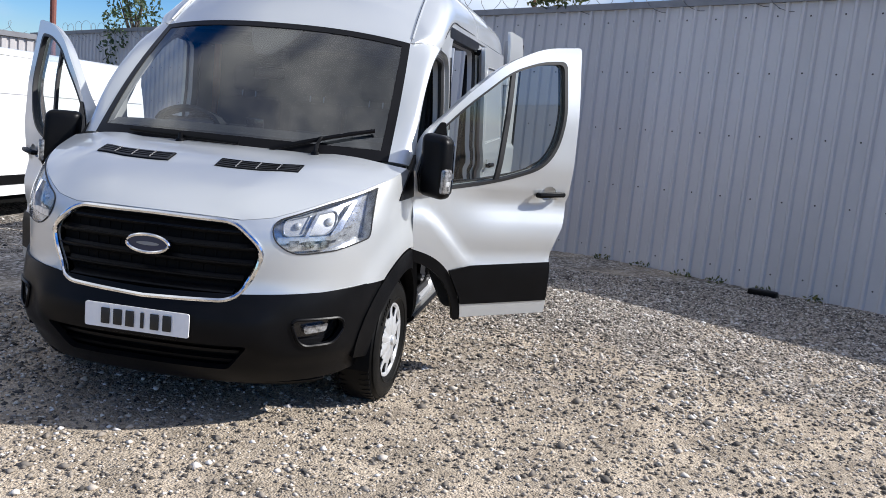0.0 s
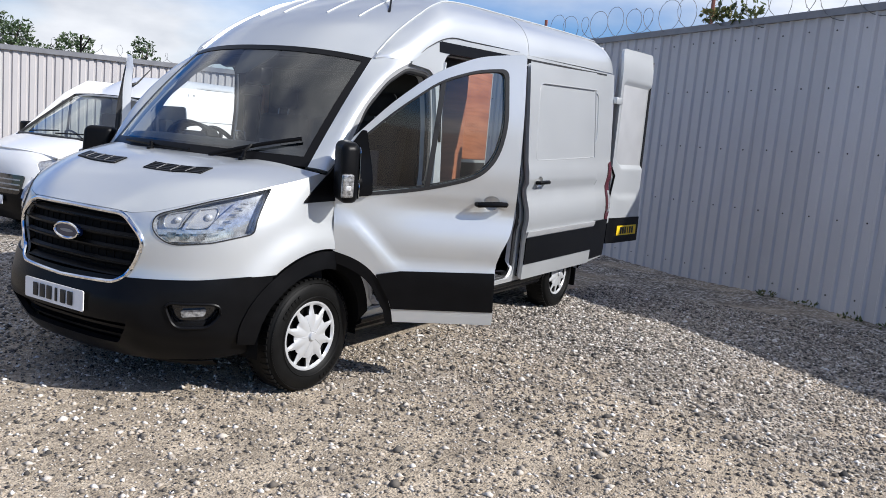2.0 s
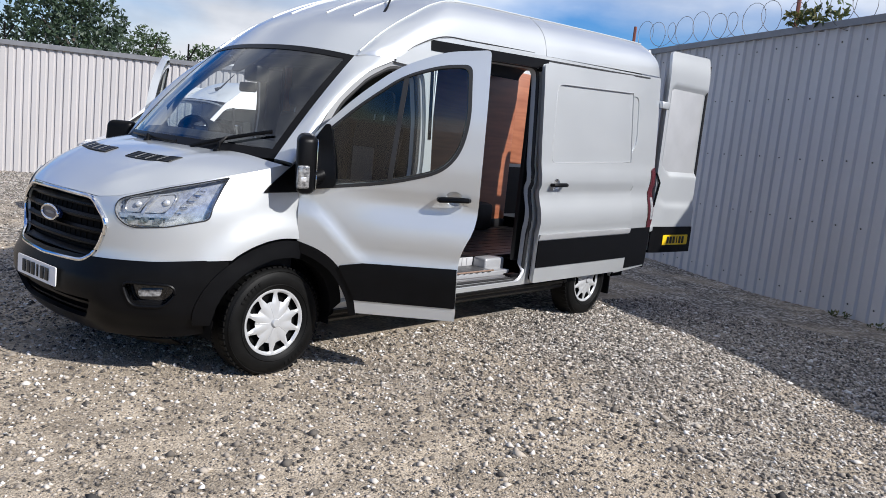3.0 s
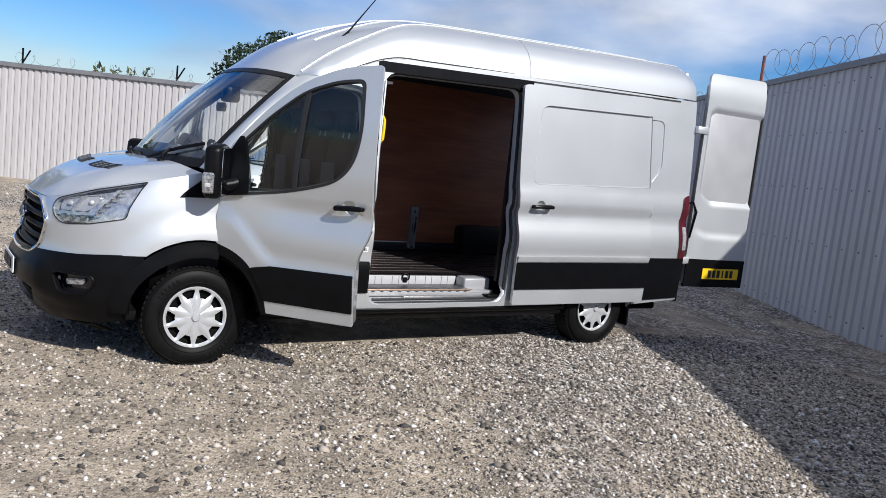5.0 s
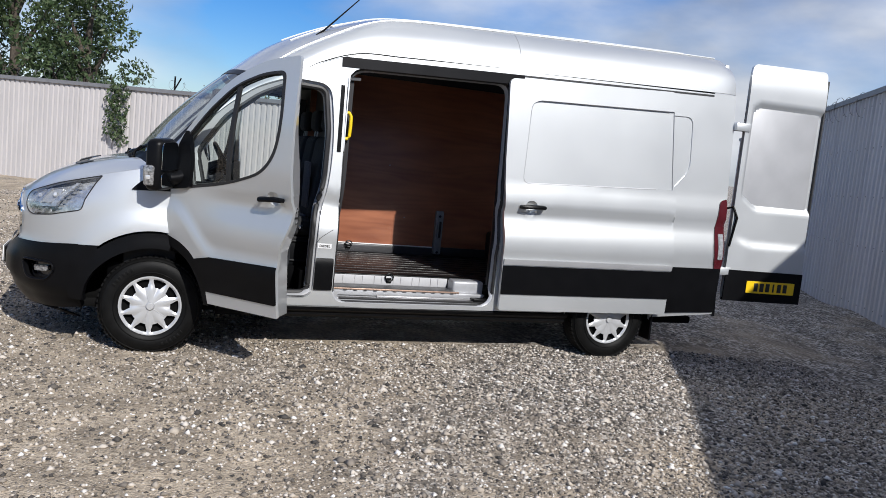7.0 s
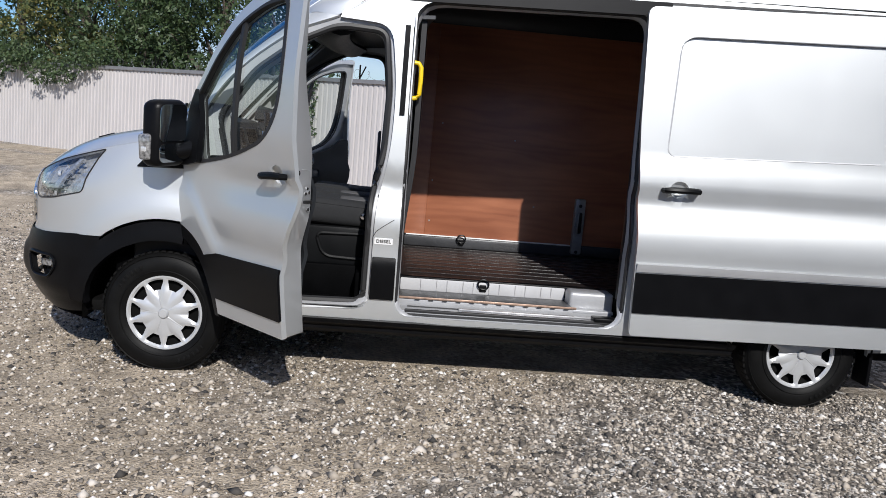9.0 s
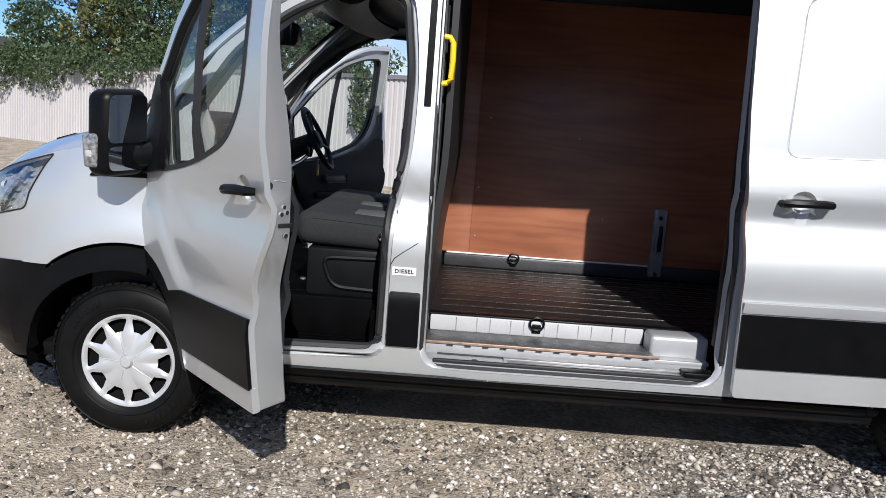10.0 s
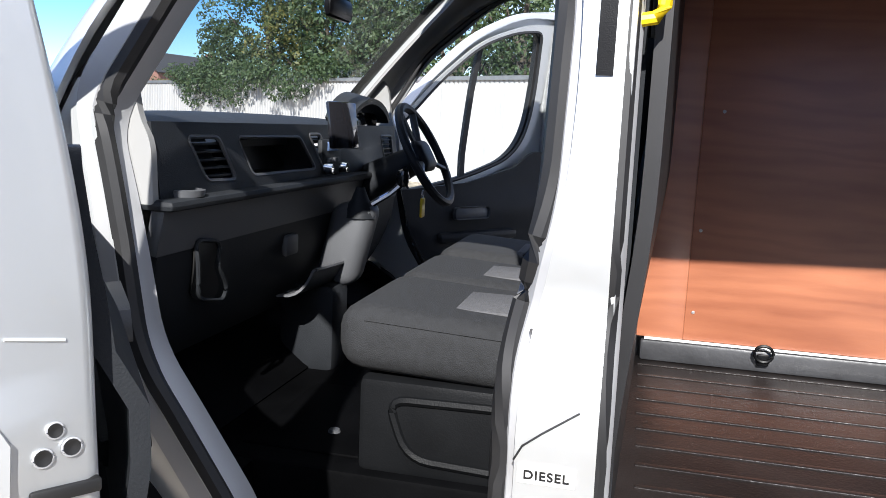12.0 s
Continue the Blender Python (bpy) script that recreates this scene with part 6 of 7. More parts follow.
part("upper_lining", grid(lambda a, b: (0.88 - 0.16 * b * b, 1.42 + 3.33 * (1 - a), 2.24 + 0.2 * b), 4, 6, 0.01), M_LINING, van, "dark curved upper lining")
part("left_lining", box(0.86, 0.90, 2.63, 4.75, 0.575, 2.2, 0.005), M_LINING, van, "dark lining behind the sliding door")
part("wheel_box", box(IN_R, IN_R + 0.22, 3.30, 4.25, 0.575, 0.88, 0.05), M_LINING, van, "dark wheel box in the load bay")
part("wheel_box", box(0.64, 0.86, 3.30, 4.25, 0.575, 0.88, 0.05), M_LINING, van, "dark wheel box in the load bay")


def bulk(a, b):
    x = -0.86 + 1.72 * a
    z = 0.45 + 1.93 * b
    return (x, 1.372 - 0.05 * a + (0.075 - 0.03 * a) * smoothstep(0.72, 1.4, z), z)


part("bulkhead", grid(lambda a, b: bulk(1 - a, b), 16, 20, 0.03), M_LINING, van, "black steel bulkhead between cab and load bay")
part("grab_handle", tube([(0.925, 1.305, 1.855), (0.925, 1.335, 1.852), (0.925, 1.35, 1.83), (0.925, 1.352, 1.755), (0.925, 1.35, 1.68), (0.925, 1.335, 1.66), (0.925, 1.305, 1.655)], 0.013, 10), M_GRAB, van, "yellow grab handle")
for x, y, z, flip in ((IN_R + 0.035, 1.84, 0.640, 0), (0.662, 1.85, 0.553, 1)):
    lr = part("lashing_ring", tube([(x + 0.012, y + 0.034 * math.cos(a), z + 0.015 + 0.031 * math.sin(a)) for a in np.linspace(0, 2 * math.pi, 18)[:-1]], 0.006, 6, closed=True), M_BLACK, van, "black steel lashing ring")
    part("ring_plate", box(x - 0.008, x + 0.006, y - 0.022, y + 0.022, z - 0.035, z + 0.010, 0.005), M_BLACK, lr)
br = part("load_bracket", box(IN_R, IN_R + 0.05, 2.725, 2.81, 0.60, 1.045, 0.012), M_BRACKET, van, "grey steel fixing bracket on the lining")
part("bracket_slot", box(IN_R + 0.045, IN_R + 0.055, 2.748, 2.788, 0.77, 0.94, 0.012), M_INK, br, "dark slot in the bracket")
part("bracket_pin", tube([(IN_R + 0.06, 2.755, 0.77), (IN_R + 0.075, 2.75, 0.86), (IN_R + 0.06, 2.755, 0.94)], 0.008, 6), M_BRACKET, br)
for z in (0.62, 0.99):
    part("bracket_hole", lathe([(0.0, 0.002), (0.012, 0.0015), (0.014, 0.0)], 12, "x", m=Matrix.Translation((IN_R + 0.05, 2.768, z))), M_INK, br)
part("bracket_cheek", box(IN_R + 0.03, IN_R + 0.075, 2.722, 2.732, 0.72, 0.97, 0.003), M_BRACKET, br)

# pillar details
part("fuel_label", panel(rounded([(1.158, 0.861, 0.003), (1.262, 0.861, 0.003), (1.262, 0.826, 0.003), (1.158, 0.826, 0.003)]), lambda y, z: side_pt(y, z, 0.003), (), 0.05, 0.003), M_PLATE, van, "small white fuel label")
tc = bpy.data.curves.new("fuel_word", "FONT")
tc.body, tc.size, tc.align_x, tc.align_y, tc.extrude, tc.offset = "DIESEL", 0.0255, "CENTER", "CENTER", 0.0006, 0.0006
tc.space_character = 1.12
to = new("fuel_word", tc)
to.parent = van
slope = math.atan2(side_x(1.21, 0.858) - side_x(1.21, 0.829), 0.029)
to.matrix_basis = Matrix.Translation((side_x(1.21, 0.8435) + 0.0058, 1.21, 0.8435)) @ Matrix.Rotation(slope, 4, "Y") @ Matrix(((0, 0, 1, 0), (1, 0, 0, 0), (0, 1, 0, 0), (0, 0, 0, 1))) 
tc.materials.append(M_INK)
part("door_striker", tube([(0.965, 1.165, 1.06), (0.995, 1.165, 1.06), (0.995, 1.165, 1.10), (0.965, 1.165, 1.10)], 0.006, 6), M_STEEL, van, "steel door striker loop")
part("catch_plate", box(0.975, 1.0, 1.262, 1.292, 1.20, 1.235, 0.006), M_INK, van, "black catch on the load door jamb")

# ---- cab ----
part("cab_floor", box(-0.70, 0.70, -0.30, 1.29, 0.42, 0.635, 0.012), M_MAT_SHADED, van, "black rubber cab floor")
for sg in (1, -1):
    part("floor_wing", box(*sorted((sg * 0.69, sg * 0.90)), -0.30, 0.47, 0.42, 0.632, 0.01), M_MAT_SHADED, van, "black rubber floor ahead of the step")
    part("floor_wing", box(*sorted((sg * 0.69, sg * 0.90)), 1.06, 1.29, 0.42, 0.632, 0.01), M_MAT_SHADED, van, "black rubber floor behind the step")
part("cab_step", box(0.60, 0.965, 0.46, 1.09, 0.425, 0.445, 0.01), M_MAT_SHADED, van, "black cab entry step")
cs = van.children[-1]
for i in range(6):
    part("step_rib", box(0.66 + i * 0.045, 0.675 + i * 0.045, 0.5, 1.05, 0.444, 0.449, 0.002), M_MAT_SHADED, cs)
part("step_scuff", box(0.955, 1.0, 0.50, 1.07, 0.425, 0.44, 0.004), M_SILVER_IN, van, "silver sill edge in the cab door")
part("cab_step", box(-0.965, -0.60, 0.46, 1.09, 0.425, 0.445, 0.01), M_MAT_SHADED, van, "black cab entry step")
part("toe_board", grid(lambda a, b: (-0.9 + 1.8 * a, 0.30 - 0.50 * b, 0.625 + 0.40 * b), 6, 5, 0.02), M_MAT_SHADED, van, "black toe board")
part("foot_wall", box(0.86, 0.93, -0.2, 0.16, 0.45, 1.3, 0.03), M_DASH, van, "dark kick panel")
part("foot_wall", box(-0.93, -0.86, -0.2, 0.16, 0.45, 1.3, 0.03), M_DASH, van, "dark kick panel")
part("headlining", grid(lambda a, b: ((2 * (1 - a) - 1) * (0.80 + 0.09 * smoothstep(0.1, 0.4, b)), 0.60 + 0.13 * abs(2 * a - 1) ** 2.4 * (1 - b) + 0.81 * b, 2.055 + 0.05 * b + 0.05 * math.sin(math.pi * a)), 14, 8, 0.02), M_DASH2, van, "grey cab headlining")
part("overhead_shelf", grid(lambda a, b: (-0.76 + 1.52 * (1 - a), 0.66 + 0.10 * abs(2 * a - 1) ** 2.4 + 0.24 * b, 2.04 - 0.06 * math.sin(math.pi * b)), 10, 6, 0.03), M_DASH, van, "dark overhead shelf")
for sg in (1, -1):
    b = grid(lambda a, c: Vector(pillar_pt(a, c)) + Vector((-0.045, 0.03, -0.015)), 14, 5, 0.012)
    part("pillar_trim", b if sg > 0 else mirrored(b), M_TRIM, van, "pale grey pillar trim")
    b = grid(lambda a, c: (0.86 - 0.05 * c, 1.20 + 0.12 * c, 0.55 + 1.45 * a), 10, 4, 0.015)
    part("b_pillar_trim", b if sg > 0 else mirrored(b), M_DASH, van, "dark pillar trim")


for fl in (False, True):
    b = panel(rounded([(0.10, 1.46, 0.02), (0.235, 1.66, 0.04), (0.285, 1.60, 0.04), (0.300, 1.46, 0.06), (0.335, 1.40, 0.03), (0.345, 1.265, 0.01), (0.12, 1.265, 0.02)]), lambda y, z: (side_x(0.3, z) - 0.105, y, z), (), 0.04, 0.02)
    part("pillar_foot_trim", mirrored(b) if fl else b, M_TRIM, van, "pale grey trim at the foot of the pillar")


def dash_top(a, b):
    x = -0.86 + 1.72 * a
    y0 = -0.07 + 0.17 * (abs(x) / 0.86) ** 2.4
    return (x, y0 + (0.32 - y0) * b, 1.36 + 0.045 * math.sin(math.pi * min(1, b * 1.1)) - 0.03 * b * b - 0.02 * (abs(x) / 0.86) ** 3)


dash = part("dashboard", grid(dash_top, 24, 10, 0.02), M_DASH, van, "dark grey dashboard with vents and shelf")
def dash_on(x, z, out=0.0):
    return (x, 0.352 + 0.14 * (1.365 - z) + out, z)


VENT_L = rounded([(0.755, 1.341, 0.02), (0.612, 1.340, 0.02), (0.543, 1.232, 0.03), (0.691, 1.238, 0.02)])
VENT_M = rounded([(0.055, 1.344, 0.015), (-0.036, 1.344, 0.015), (-0.130, 1.222, 0.02), (-0.045, 1.222, 0.015)])
VENT_D = rounded([(-0.66, 1.335, 0.015), (-0.80, 1.335, 0.015), (-0.80, 1.235, 0.015), (-0.68, 1.235, 0.015)])
SHELF = rounded([(0.517, 1.339, 0.02), (0.122, 1.337, 0.02), (0.020, 1.236, 0.03), (0.452, 1.238, 0.02)])
part("dash_face", panel([(0.89, 1.372), (-0.86, 1.372), (-0.86, 1.20), (0.89, 1.20)], dash_on, [VENT_L, VENT_M, VENT_D, SHELF], 0.04, 0.012), M_DASH, dash, "upper dash face")
part("dash_ledge", box(-0.86, 0.915, 0.24, 0.43, 1.185, 1.21, 0.012), M_DASH, dash, "dash ledge")
part("dash_band", grid(lambda a, b: (0.90 - 1.76 * (1 - a), 0.40 - 0.02 * b, 1.185 - 0.10 * b), 20, 3, 0.03), M_DASH2, dash, "paler grey dash band")
part("dash_lower", grid(lambda a, b: (0.89 - 1.75 * (1 - a), 0.375 - 0.02 * b - 0.10 * b * b, 1.085 - 0.30 * b), 20, 6, 0.03), M_DASH, dash, "lower dash panel")
for hole in (VENT_L, VENT_M, VENT_D):
    v = part("air_vent", panel(hole, lambda x, z: dash_on(x, z, -0.035), (), 0.05, 0.006), M_INK, dash, "black dash air vent")
    part("vent_frame", tube([dash_on(x, z, 0.010) for x, z in resample(hole, 0.03)], 0.0055, 6, closed=True), M_DASH2, dash, "grey vent frame")
    zs, ze = min(p[1] for p in hole), max(p[1] for p in hole)
    for i in range(5):
        z = zs + (ze - zs) * (i + 0.7) / 5.6
        xs = [p[0] for p in resample(hole, 0.006) if abs(p[1] - z) < 0.006]
        if xs:
            part("vent_slat", box(min(xs) + 0.004, max(xs) - 0.004, dash_on(0, z, -0.022)[1], dash_on(0, z, 0.008)[1], z - 0.003, z + 0.003, 0.0015), M_DASH, dash)
part("dash_shelf", panel(SHELF, lambda x, z: dash_on(x, z, -0.10), (), 0.06, 0.006), M_INK, dash, "dark open dash shelf")
sh = bmesh.new()
sl = resample(SHELF, 0.03)
s0, s1 = [[sh.verts.new(dash_on(x, z, q)) for x, z in sl] for q in (0.008, -0.10)]
for i in range(len(sl)):
    j = (i + 1) % len(sl)
    sh.faces.new((s0[i], s0[j], s1[j], s1[i]))
part("shelf_wall", sh, M_DASH, dash)
part("shelf_edge", tube([dash_on(x, z, 0.009) for x, z in resample(SHELF, 0.03)], 0.005, 6, closed=True), M_DASH2, dash)
part("cup_holder", lathe([(0.05, 0.0), (0.052, 0.014), (0.042, 0.016), (0.036, 0.004), (0.0, 0.004)], 20, "z", m=Matrix.Translation((0.79, 0.375, 1.21))), M_DASH2, dash, "round cup holder")
POCKET = rounded([(0.755, 1.105, 0.03), (0.640, 1.088, 0.03), (0.655, 1.03, 0.02), (0.592, 0.965, 0.03), (0.600, 0.930, 0.02), (0.735, 0.960, 0.04)])


def low_on(x, z, out=0.0):
    b = (1.085 - z) / 0.30
    return (x, 0.375 - 0.02 * b - 0.10 * b * b + out, z)


part("lower_bin", panel(POCKET, lambda x, z: low_on(x, z, 0.006), (), 0.04, 0.004), M_INK, dash, "dark door-side bin")
part("bin_rim", tube([low_on(x, z, 0.012 + 0.02 * (1.1 - z) / 0.15) for x, z in resample(POCKET, 0.03)], 0.0055, 7, closed=True), M_DASH, dash, "rim of the door-side bin")
part("glovebox_latch", box(0.15, 0.235, 0.36, 0.385, 0.985, 1.05, 0.012), M_DASH2, dash, "black glovebox latch")
part("tray", grid(lambda a, b: (0.19 - 0.27 * a - 0.03 * b * (1 - a), 0.33 + 0.11 * b ** 0.6, 0.852 + 0.085 * b * b - 0.012 * a), 10, 6, 0.008), M_DASH2, dash, "sloping open tray below the dash")
part("tray_lip", tube([(0.16 - 0.24 * t, 0.442, 0.939 - 0.012 * t) for t in np.linspace(0, 1, 6)], 0.006, 6), M_DASH2, dash, "rolled tray edge")
con = box(-0.20, -0.075, 0.31, 0.46, 0.84, 1.125, 0.045, seg=4)
for v in con.verts:
    v.co.y += 0.10 * max(0.0, v.co.z - 0.78) / 0.41
part("centre_console", con, M_DASH2, dash, "grey centre console")
part("console_foot", box(-0.16, -0.01, 0.24, 0.44, 0.56, 0.86, 0.03), M_DASH, dash, "dark lower console")
part("radio_panel", box(-0.20, -0.02, 0.36, 0.385, 1.19, 1.33, 0.015), M_DASH, dash, "radio panel with knobs")
part("radio_display", box(-0.16, -0.06, 0.383, 0.388, 1.29, 1.32, 0.002), material("blue_grey_display", (0.10, 0.16, 0.30), 0.2, vary=0.1), dash, "small blue radio display")
for x in (-0.175, -0.045):
    part("knob", lathe([(0.0, 0.03), (0.016, 0.028), (0.02, 0.0)], 14, "y", m=Matrix.Translation((x, 0.385, 1.235))), M_CHROME, dash, "silver rimmed knob")
for i in range(4):
    part("button", box(-0.155 + i * 0.027, -0.135 + i * 0.027, 0.384, 0.391, 1.255, 1.268, 0.002), M_DASH2, dash)
dash.location = (0, -0.04, 0.065)
scr = box(-0.14, 0.0, 0.42, 0.435, 1.30, 1.45, 0.006)
bmesh.ops.transform(scr, matrix=Matrix.Translation((-0.06, 0.43, 1.38)) @ Matrix.Rotation(radians(-18), 4, "Z") @ Matrix.Rotation(radians(8), 4, "X") @ Matrix.Translation((0.06, -0.43, -1.38)), verts=scr.verts)
part("phone_screen", scr, M_SCREENOFF, dash, "upright dark tablet screen")
binn = grid(lambda a, b: (-0.26 - 0.40 * a, 0.30 + 0.10 * b, 1.385 + 0.09 * math.sin(math.pi * a) ** 0.6 * (1 - 0.25 * b)), 14, 4, 0.02)
part("instrument_hood", binn, M_DASH, dash, "instrument hood")
part("instrument_face", box(-0.63, -0.29, 0.33, 0.35, 1.24, 1.42, 0.03), M_SCREENOFF, dash, "instrument cluster")
# steering wheel, gear lever, key
sw_m = Matrix.Translation((-0.45, 0.57, 1.345)) @ Matrix.Rotation(radians(-62), 4, "X")
ring = tube([sw_m @ Vector((0.19 * math.cos(a), 0.19 * math.sin(a), 0)) for a in np.linspace(0, 2 * math.pi, 41)[:-1]], 0.016, 8, closed=True)
sw = part("steering_wheel", ring, M_DASH, van, "black four-spoke steering wheel")
part("wheel_boss", box(-0.075, 0.075, -0.06, 0.06, -0.035, 0.015, 0.03, seg=3, m=sw_m), M_DASH, sw, "steering wheel boss")
for a in (20, 160, 245, 295):
    part("spoke", tube([sw_m @ Vector((0.05 * math.cos(radians(a)), 0.05 * math.sin(radians(a)), -0.015)), sw_m @ Vector((0.185 * math.cos(radians(a)), 0.185 * math.sin(radians(a)), 0))], 0.016, 6, flat=0.6), M_DASH2, sw)
part("steering_column", tube([sw_m @ Vector((0, 0, -0.03)), sw_m @ Vector((0, 0, -0.26))], [0.05, 0.07], 12), M_DASH, sw, "steering column shroud")
part("stalk", tube([sw_m @ Vector((0.05, 0.02, -0.08)), sw_m @ Vector((0.17, 0.05, -0.06))], 0.010, 6), M_BLACK, sw, "column stalk")
gl = part("gear_lever", tube([(-0.12, 0.44, 1.16), (-0.15, 0.53, 1.22), (-0.165, 0.565, 1.255)], [0.012, 0.010, 0.012], 8), M_CHROME, van, "gear lever with black knob and gaiter")
part("gear_knob", lathe([(0.0, 0.04), (0.018, 0.035), (0.024, 0.015), (0.018, -0.015), (0.01, -0.02)], 14, "z", m=Matrix.Translation((-0.167, 0.57, 1.265))), M_GLOSSBLACK, gl, "black gear knob")
part("gaiter", lathe([(0.055, -0.01), (0.05, 0.02), (0.03, 0.05), (0.014, 0.09)], 12, "z", m=Matrix.Translation((-0.12, 0.44, 1.15))), M_DASH, gl, "black gaiter")
kt = box(-0.345, -0.30, 0.595, 0.605, 1.13, 1.20, 0.006)
key = part("key_tag", kt, M_YELLOW, van, "yellow key tag hanging from the column")
part("key_ring", tube([(-0.322 + 0.012 * math.cos(a), 0.60, 1.21 + 0.016 * math.sin(a)) for a in np.linspace(0, 2 * math.pi, 13)[:-1]], 0.002, 4, closed=True), M_STEEL, key)
for x in (-0.62, -0.45, -0.30):
    part("pedal", box(x - 0.035, x + 0.035, 0.06, 0.08, 0.72, 0.80, 0.01), M_INK, van, "black foot pedal")
part("interior_mirror", box(-0.10, 0.10, 0.38, 0.41, 1.76, 1.83, 0.02), M_BLACK, van, "black interior mirror")
part("sensor_housing", box(-0.08, 0.08, 0.40, 0.52, 1.84, 1.96, 0.025), M_BLACK, van, "black sensor housing behind the windscreen")


def seat(xc, wid, label, insert=True):
    c = box(xc - wid / 2, xc + wid / 2, 0.665, 1.20, 0.855, 1.02, 0.065, seg=4)
    for v in c.verts:
        k = (v.co.y - 0.665) / 0.535
        side = abs(v.co.x - xc) / (wid / 2)
        if v.co.z > 0.95:
            v.co.z += 0.03 * (1 - k) + 0.02 * side ** 2 - 0.02
        else:
            v.co.z += 0.05 * (1 - k) * 0.4
    s = part("seat", c, M_FABRIC, van, label)
    bk = box(xc - wid / 2 + 0.01, xc + wid / 2 - 0.01, 1.13, 1.27, 1.0, 1.66, 0.05, seg=4)
    for v in bk.verts:
        v.co.y += 0.10 * (v.co.z - 1.0) / 0.66
    part("backrest", bk, M_FABRIC, s, "dark fabric backrest")
    part("headrest", box(xc - 0.13, xc + 0.13, 1.24, 1.33, 1.70, 1.88, 0.045, seg=4), M_FABRIC, s, "dark headrest")
    for dx in (-0.05, 0.05):
        part("headrest_post", tube([(xc + dx, 1.27, 1.63), (xc + dx, 1.285, 1.74)], 0.006, 6), M_STEEL, s)
    if insert:
        part("seat_insert", box(xc - wid * 0.24, xc + wid * 0.24, 0.90, 1.14, 1.012, 1.0255, 0.006), M_FABRIC2, s, "paler grey seat insert")
        part("back_insert", box(xc - wid * 0.24, xc + wid * 0.24, 1.132, 1.15, 1.08, 1.45, 0.006, m=Matrix.Translation((0, 0.0, 0))), M_FABRIC2, s, "paler grey back insert")
    part("piping", tube([(xc + wid / 2 - 0.005, 0.74 + 0.42 * t, 0.985 + 0.02 * (1 - t)) for t in np.linspace(0, 1, 8)], 0.003, 5), M_FABRIC, s)
    return s


s1 = seat(0.46, 0.46, "dark grey fabric outer passenger seat")
s2 = seat(0.02, 0.40, "dark grey fabric middle passenger seat")
s3 = seat(-0.50, 0.48, "dark grey fabric driver seat")
part("seat_box", box(0.20, 0.675, 0.725, 1.27, 0.63, 0.865, 0.02), M_BASE, van, "dark moulded seat base")
sb = van.children[-1]
part("seat_box_panel", tube([(0.677, y, z) for y, z in resample(rounded([(0.80, 0.82, 0.05), (0.85, 0.68, 0.06), (1.24, 0.665, 0.02), (1.24, 0.83, 0.02)]), 0.03)], 0.011, 6, closed=True), M_BASE, sb, "moulded ridge on the seat base")
part("seat_knob", lathe([(0.0, 0.03), (0.018, 0.028), (0.022, 0.0)], 14, "x", m=Matrix.Translation((0.685, 1.08, 0.94))), M_CHROME, sb, "seat adjuster knob")
part("seat_box", box(-0.70, -0.22, 0.70, 1.25, 0.63, 0.86, 0.02), M_BASE, van, "dark moulded driver seat base")
part("seat_riser", box(0.12, 0.62, 0.40, 0.72, 0.63, 0.642, 0.005), M_MAT_SHADED, van, "raised rubber floor by the seats")
for x, y in ((0.49, 0.60), (0.36, 0.66)):
    part("floor_bolt", lathe([(0.0, 0.012), (0.014, 0.01), (0.018, 0.0)], 10, "z", m=Matrix.Translation((x, y, 0.64))), M_DASH2, van, "steel floor bolt")

# ---- trees ----
def leaf_material(name, cols):
    m = bpy.data.materials.new(name)
    m.use_nodes = True
    n, l = m.node_tree.nodes, m.node_tree.links
    b = n["Principled BSDF"]
    b.inputs["Roughness"].default_value = 0.55
    g = n.new("ShaderNodeNewGeometry")
    r = n.new("ShaderNodeValToRGB")
    e = r.color_ramp.elements
    e[0].position, e[0].color = 0.0, (*cols[0], 1)
    e[1].position, e[1].color = 1.0, (*cols[-1], 1)
    for i, c in enumerate(cols[1:-1]):
        e.new((i + 1) / (len(cols) - 1)).color = (*c, 1)
    l.new(g.outputs["Random Per Island"], r.inputs["Fac"])
    l.new(r.outputs["Color"], b.inputs["Base Color"])
    tl, mx = n.new("ShaderNodeBsdfTranslucent"), n.new("ShaderNodeMixShader")
    l.new(r.outputs["Color"], tl.inputs["Color"])
    mx.inputs["Fac"].default_value = 0.25
    l.new(b.outputs["BSDF"], mx.inputs[1])
    l.new(tl.outputs["BSDF"], mx.inputs[2])
    l.new(mx.outputs["Shader"], n["Material Output"].inputs["Surface"])
    return m


M_LEAF = leaf_material("green_leaves", [(0.030, 0.052, 0.020), (0.045, 0.078, 0.028), (0.065, 0.105, 0.038), (0.10, 0.13, 0.06)])
M_LEAF2 = leaf_material("olive_leaves", [(0.040, 0.060, 0.022), (0.07, 0.095, 0.030), (0.12, 0.13, 0.04), (0.20, 0.17, 0.05)])
M_LEAF3 = leaf_material("blue_green_needles", [(0.020, 0.036, 0.020), (0.030, 0.055, 0.028), (0.045, 0.075, 0.035)])
M_BARK = material("bark", (0.10, 0.08, 0.06), 0.9, vary=0.3, scale=12.0, bump=0.6, bump_scale=25.0)


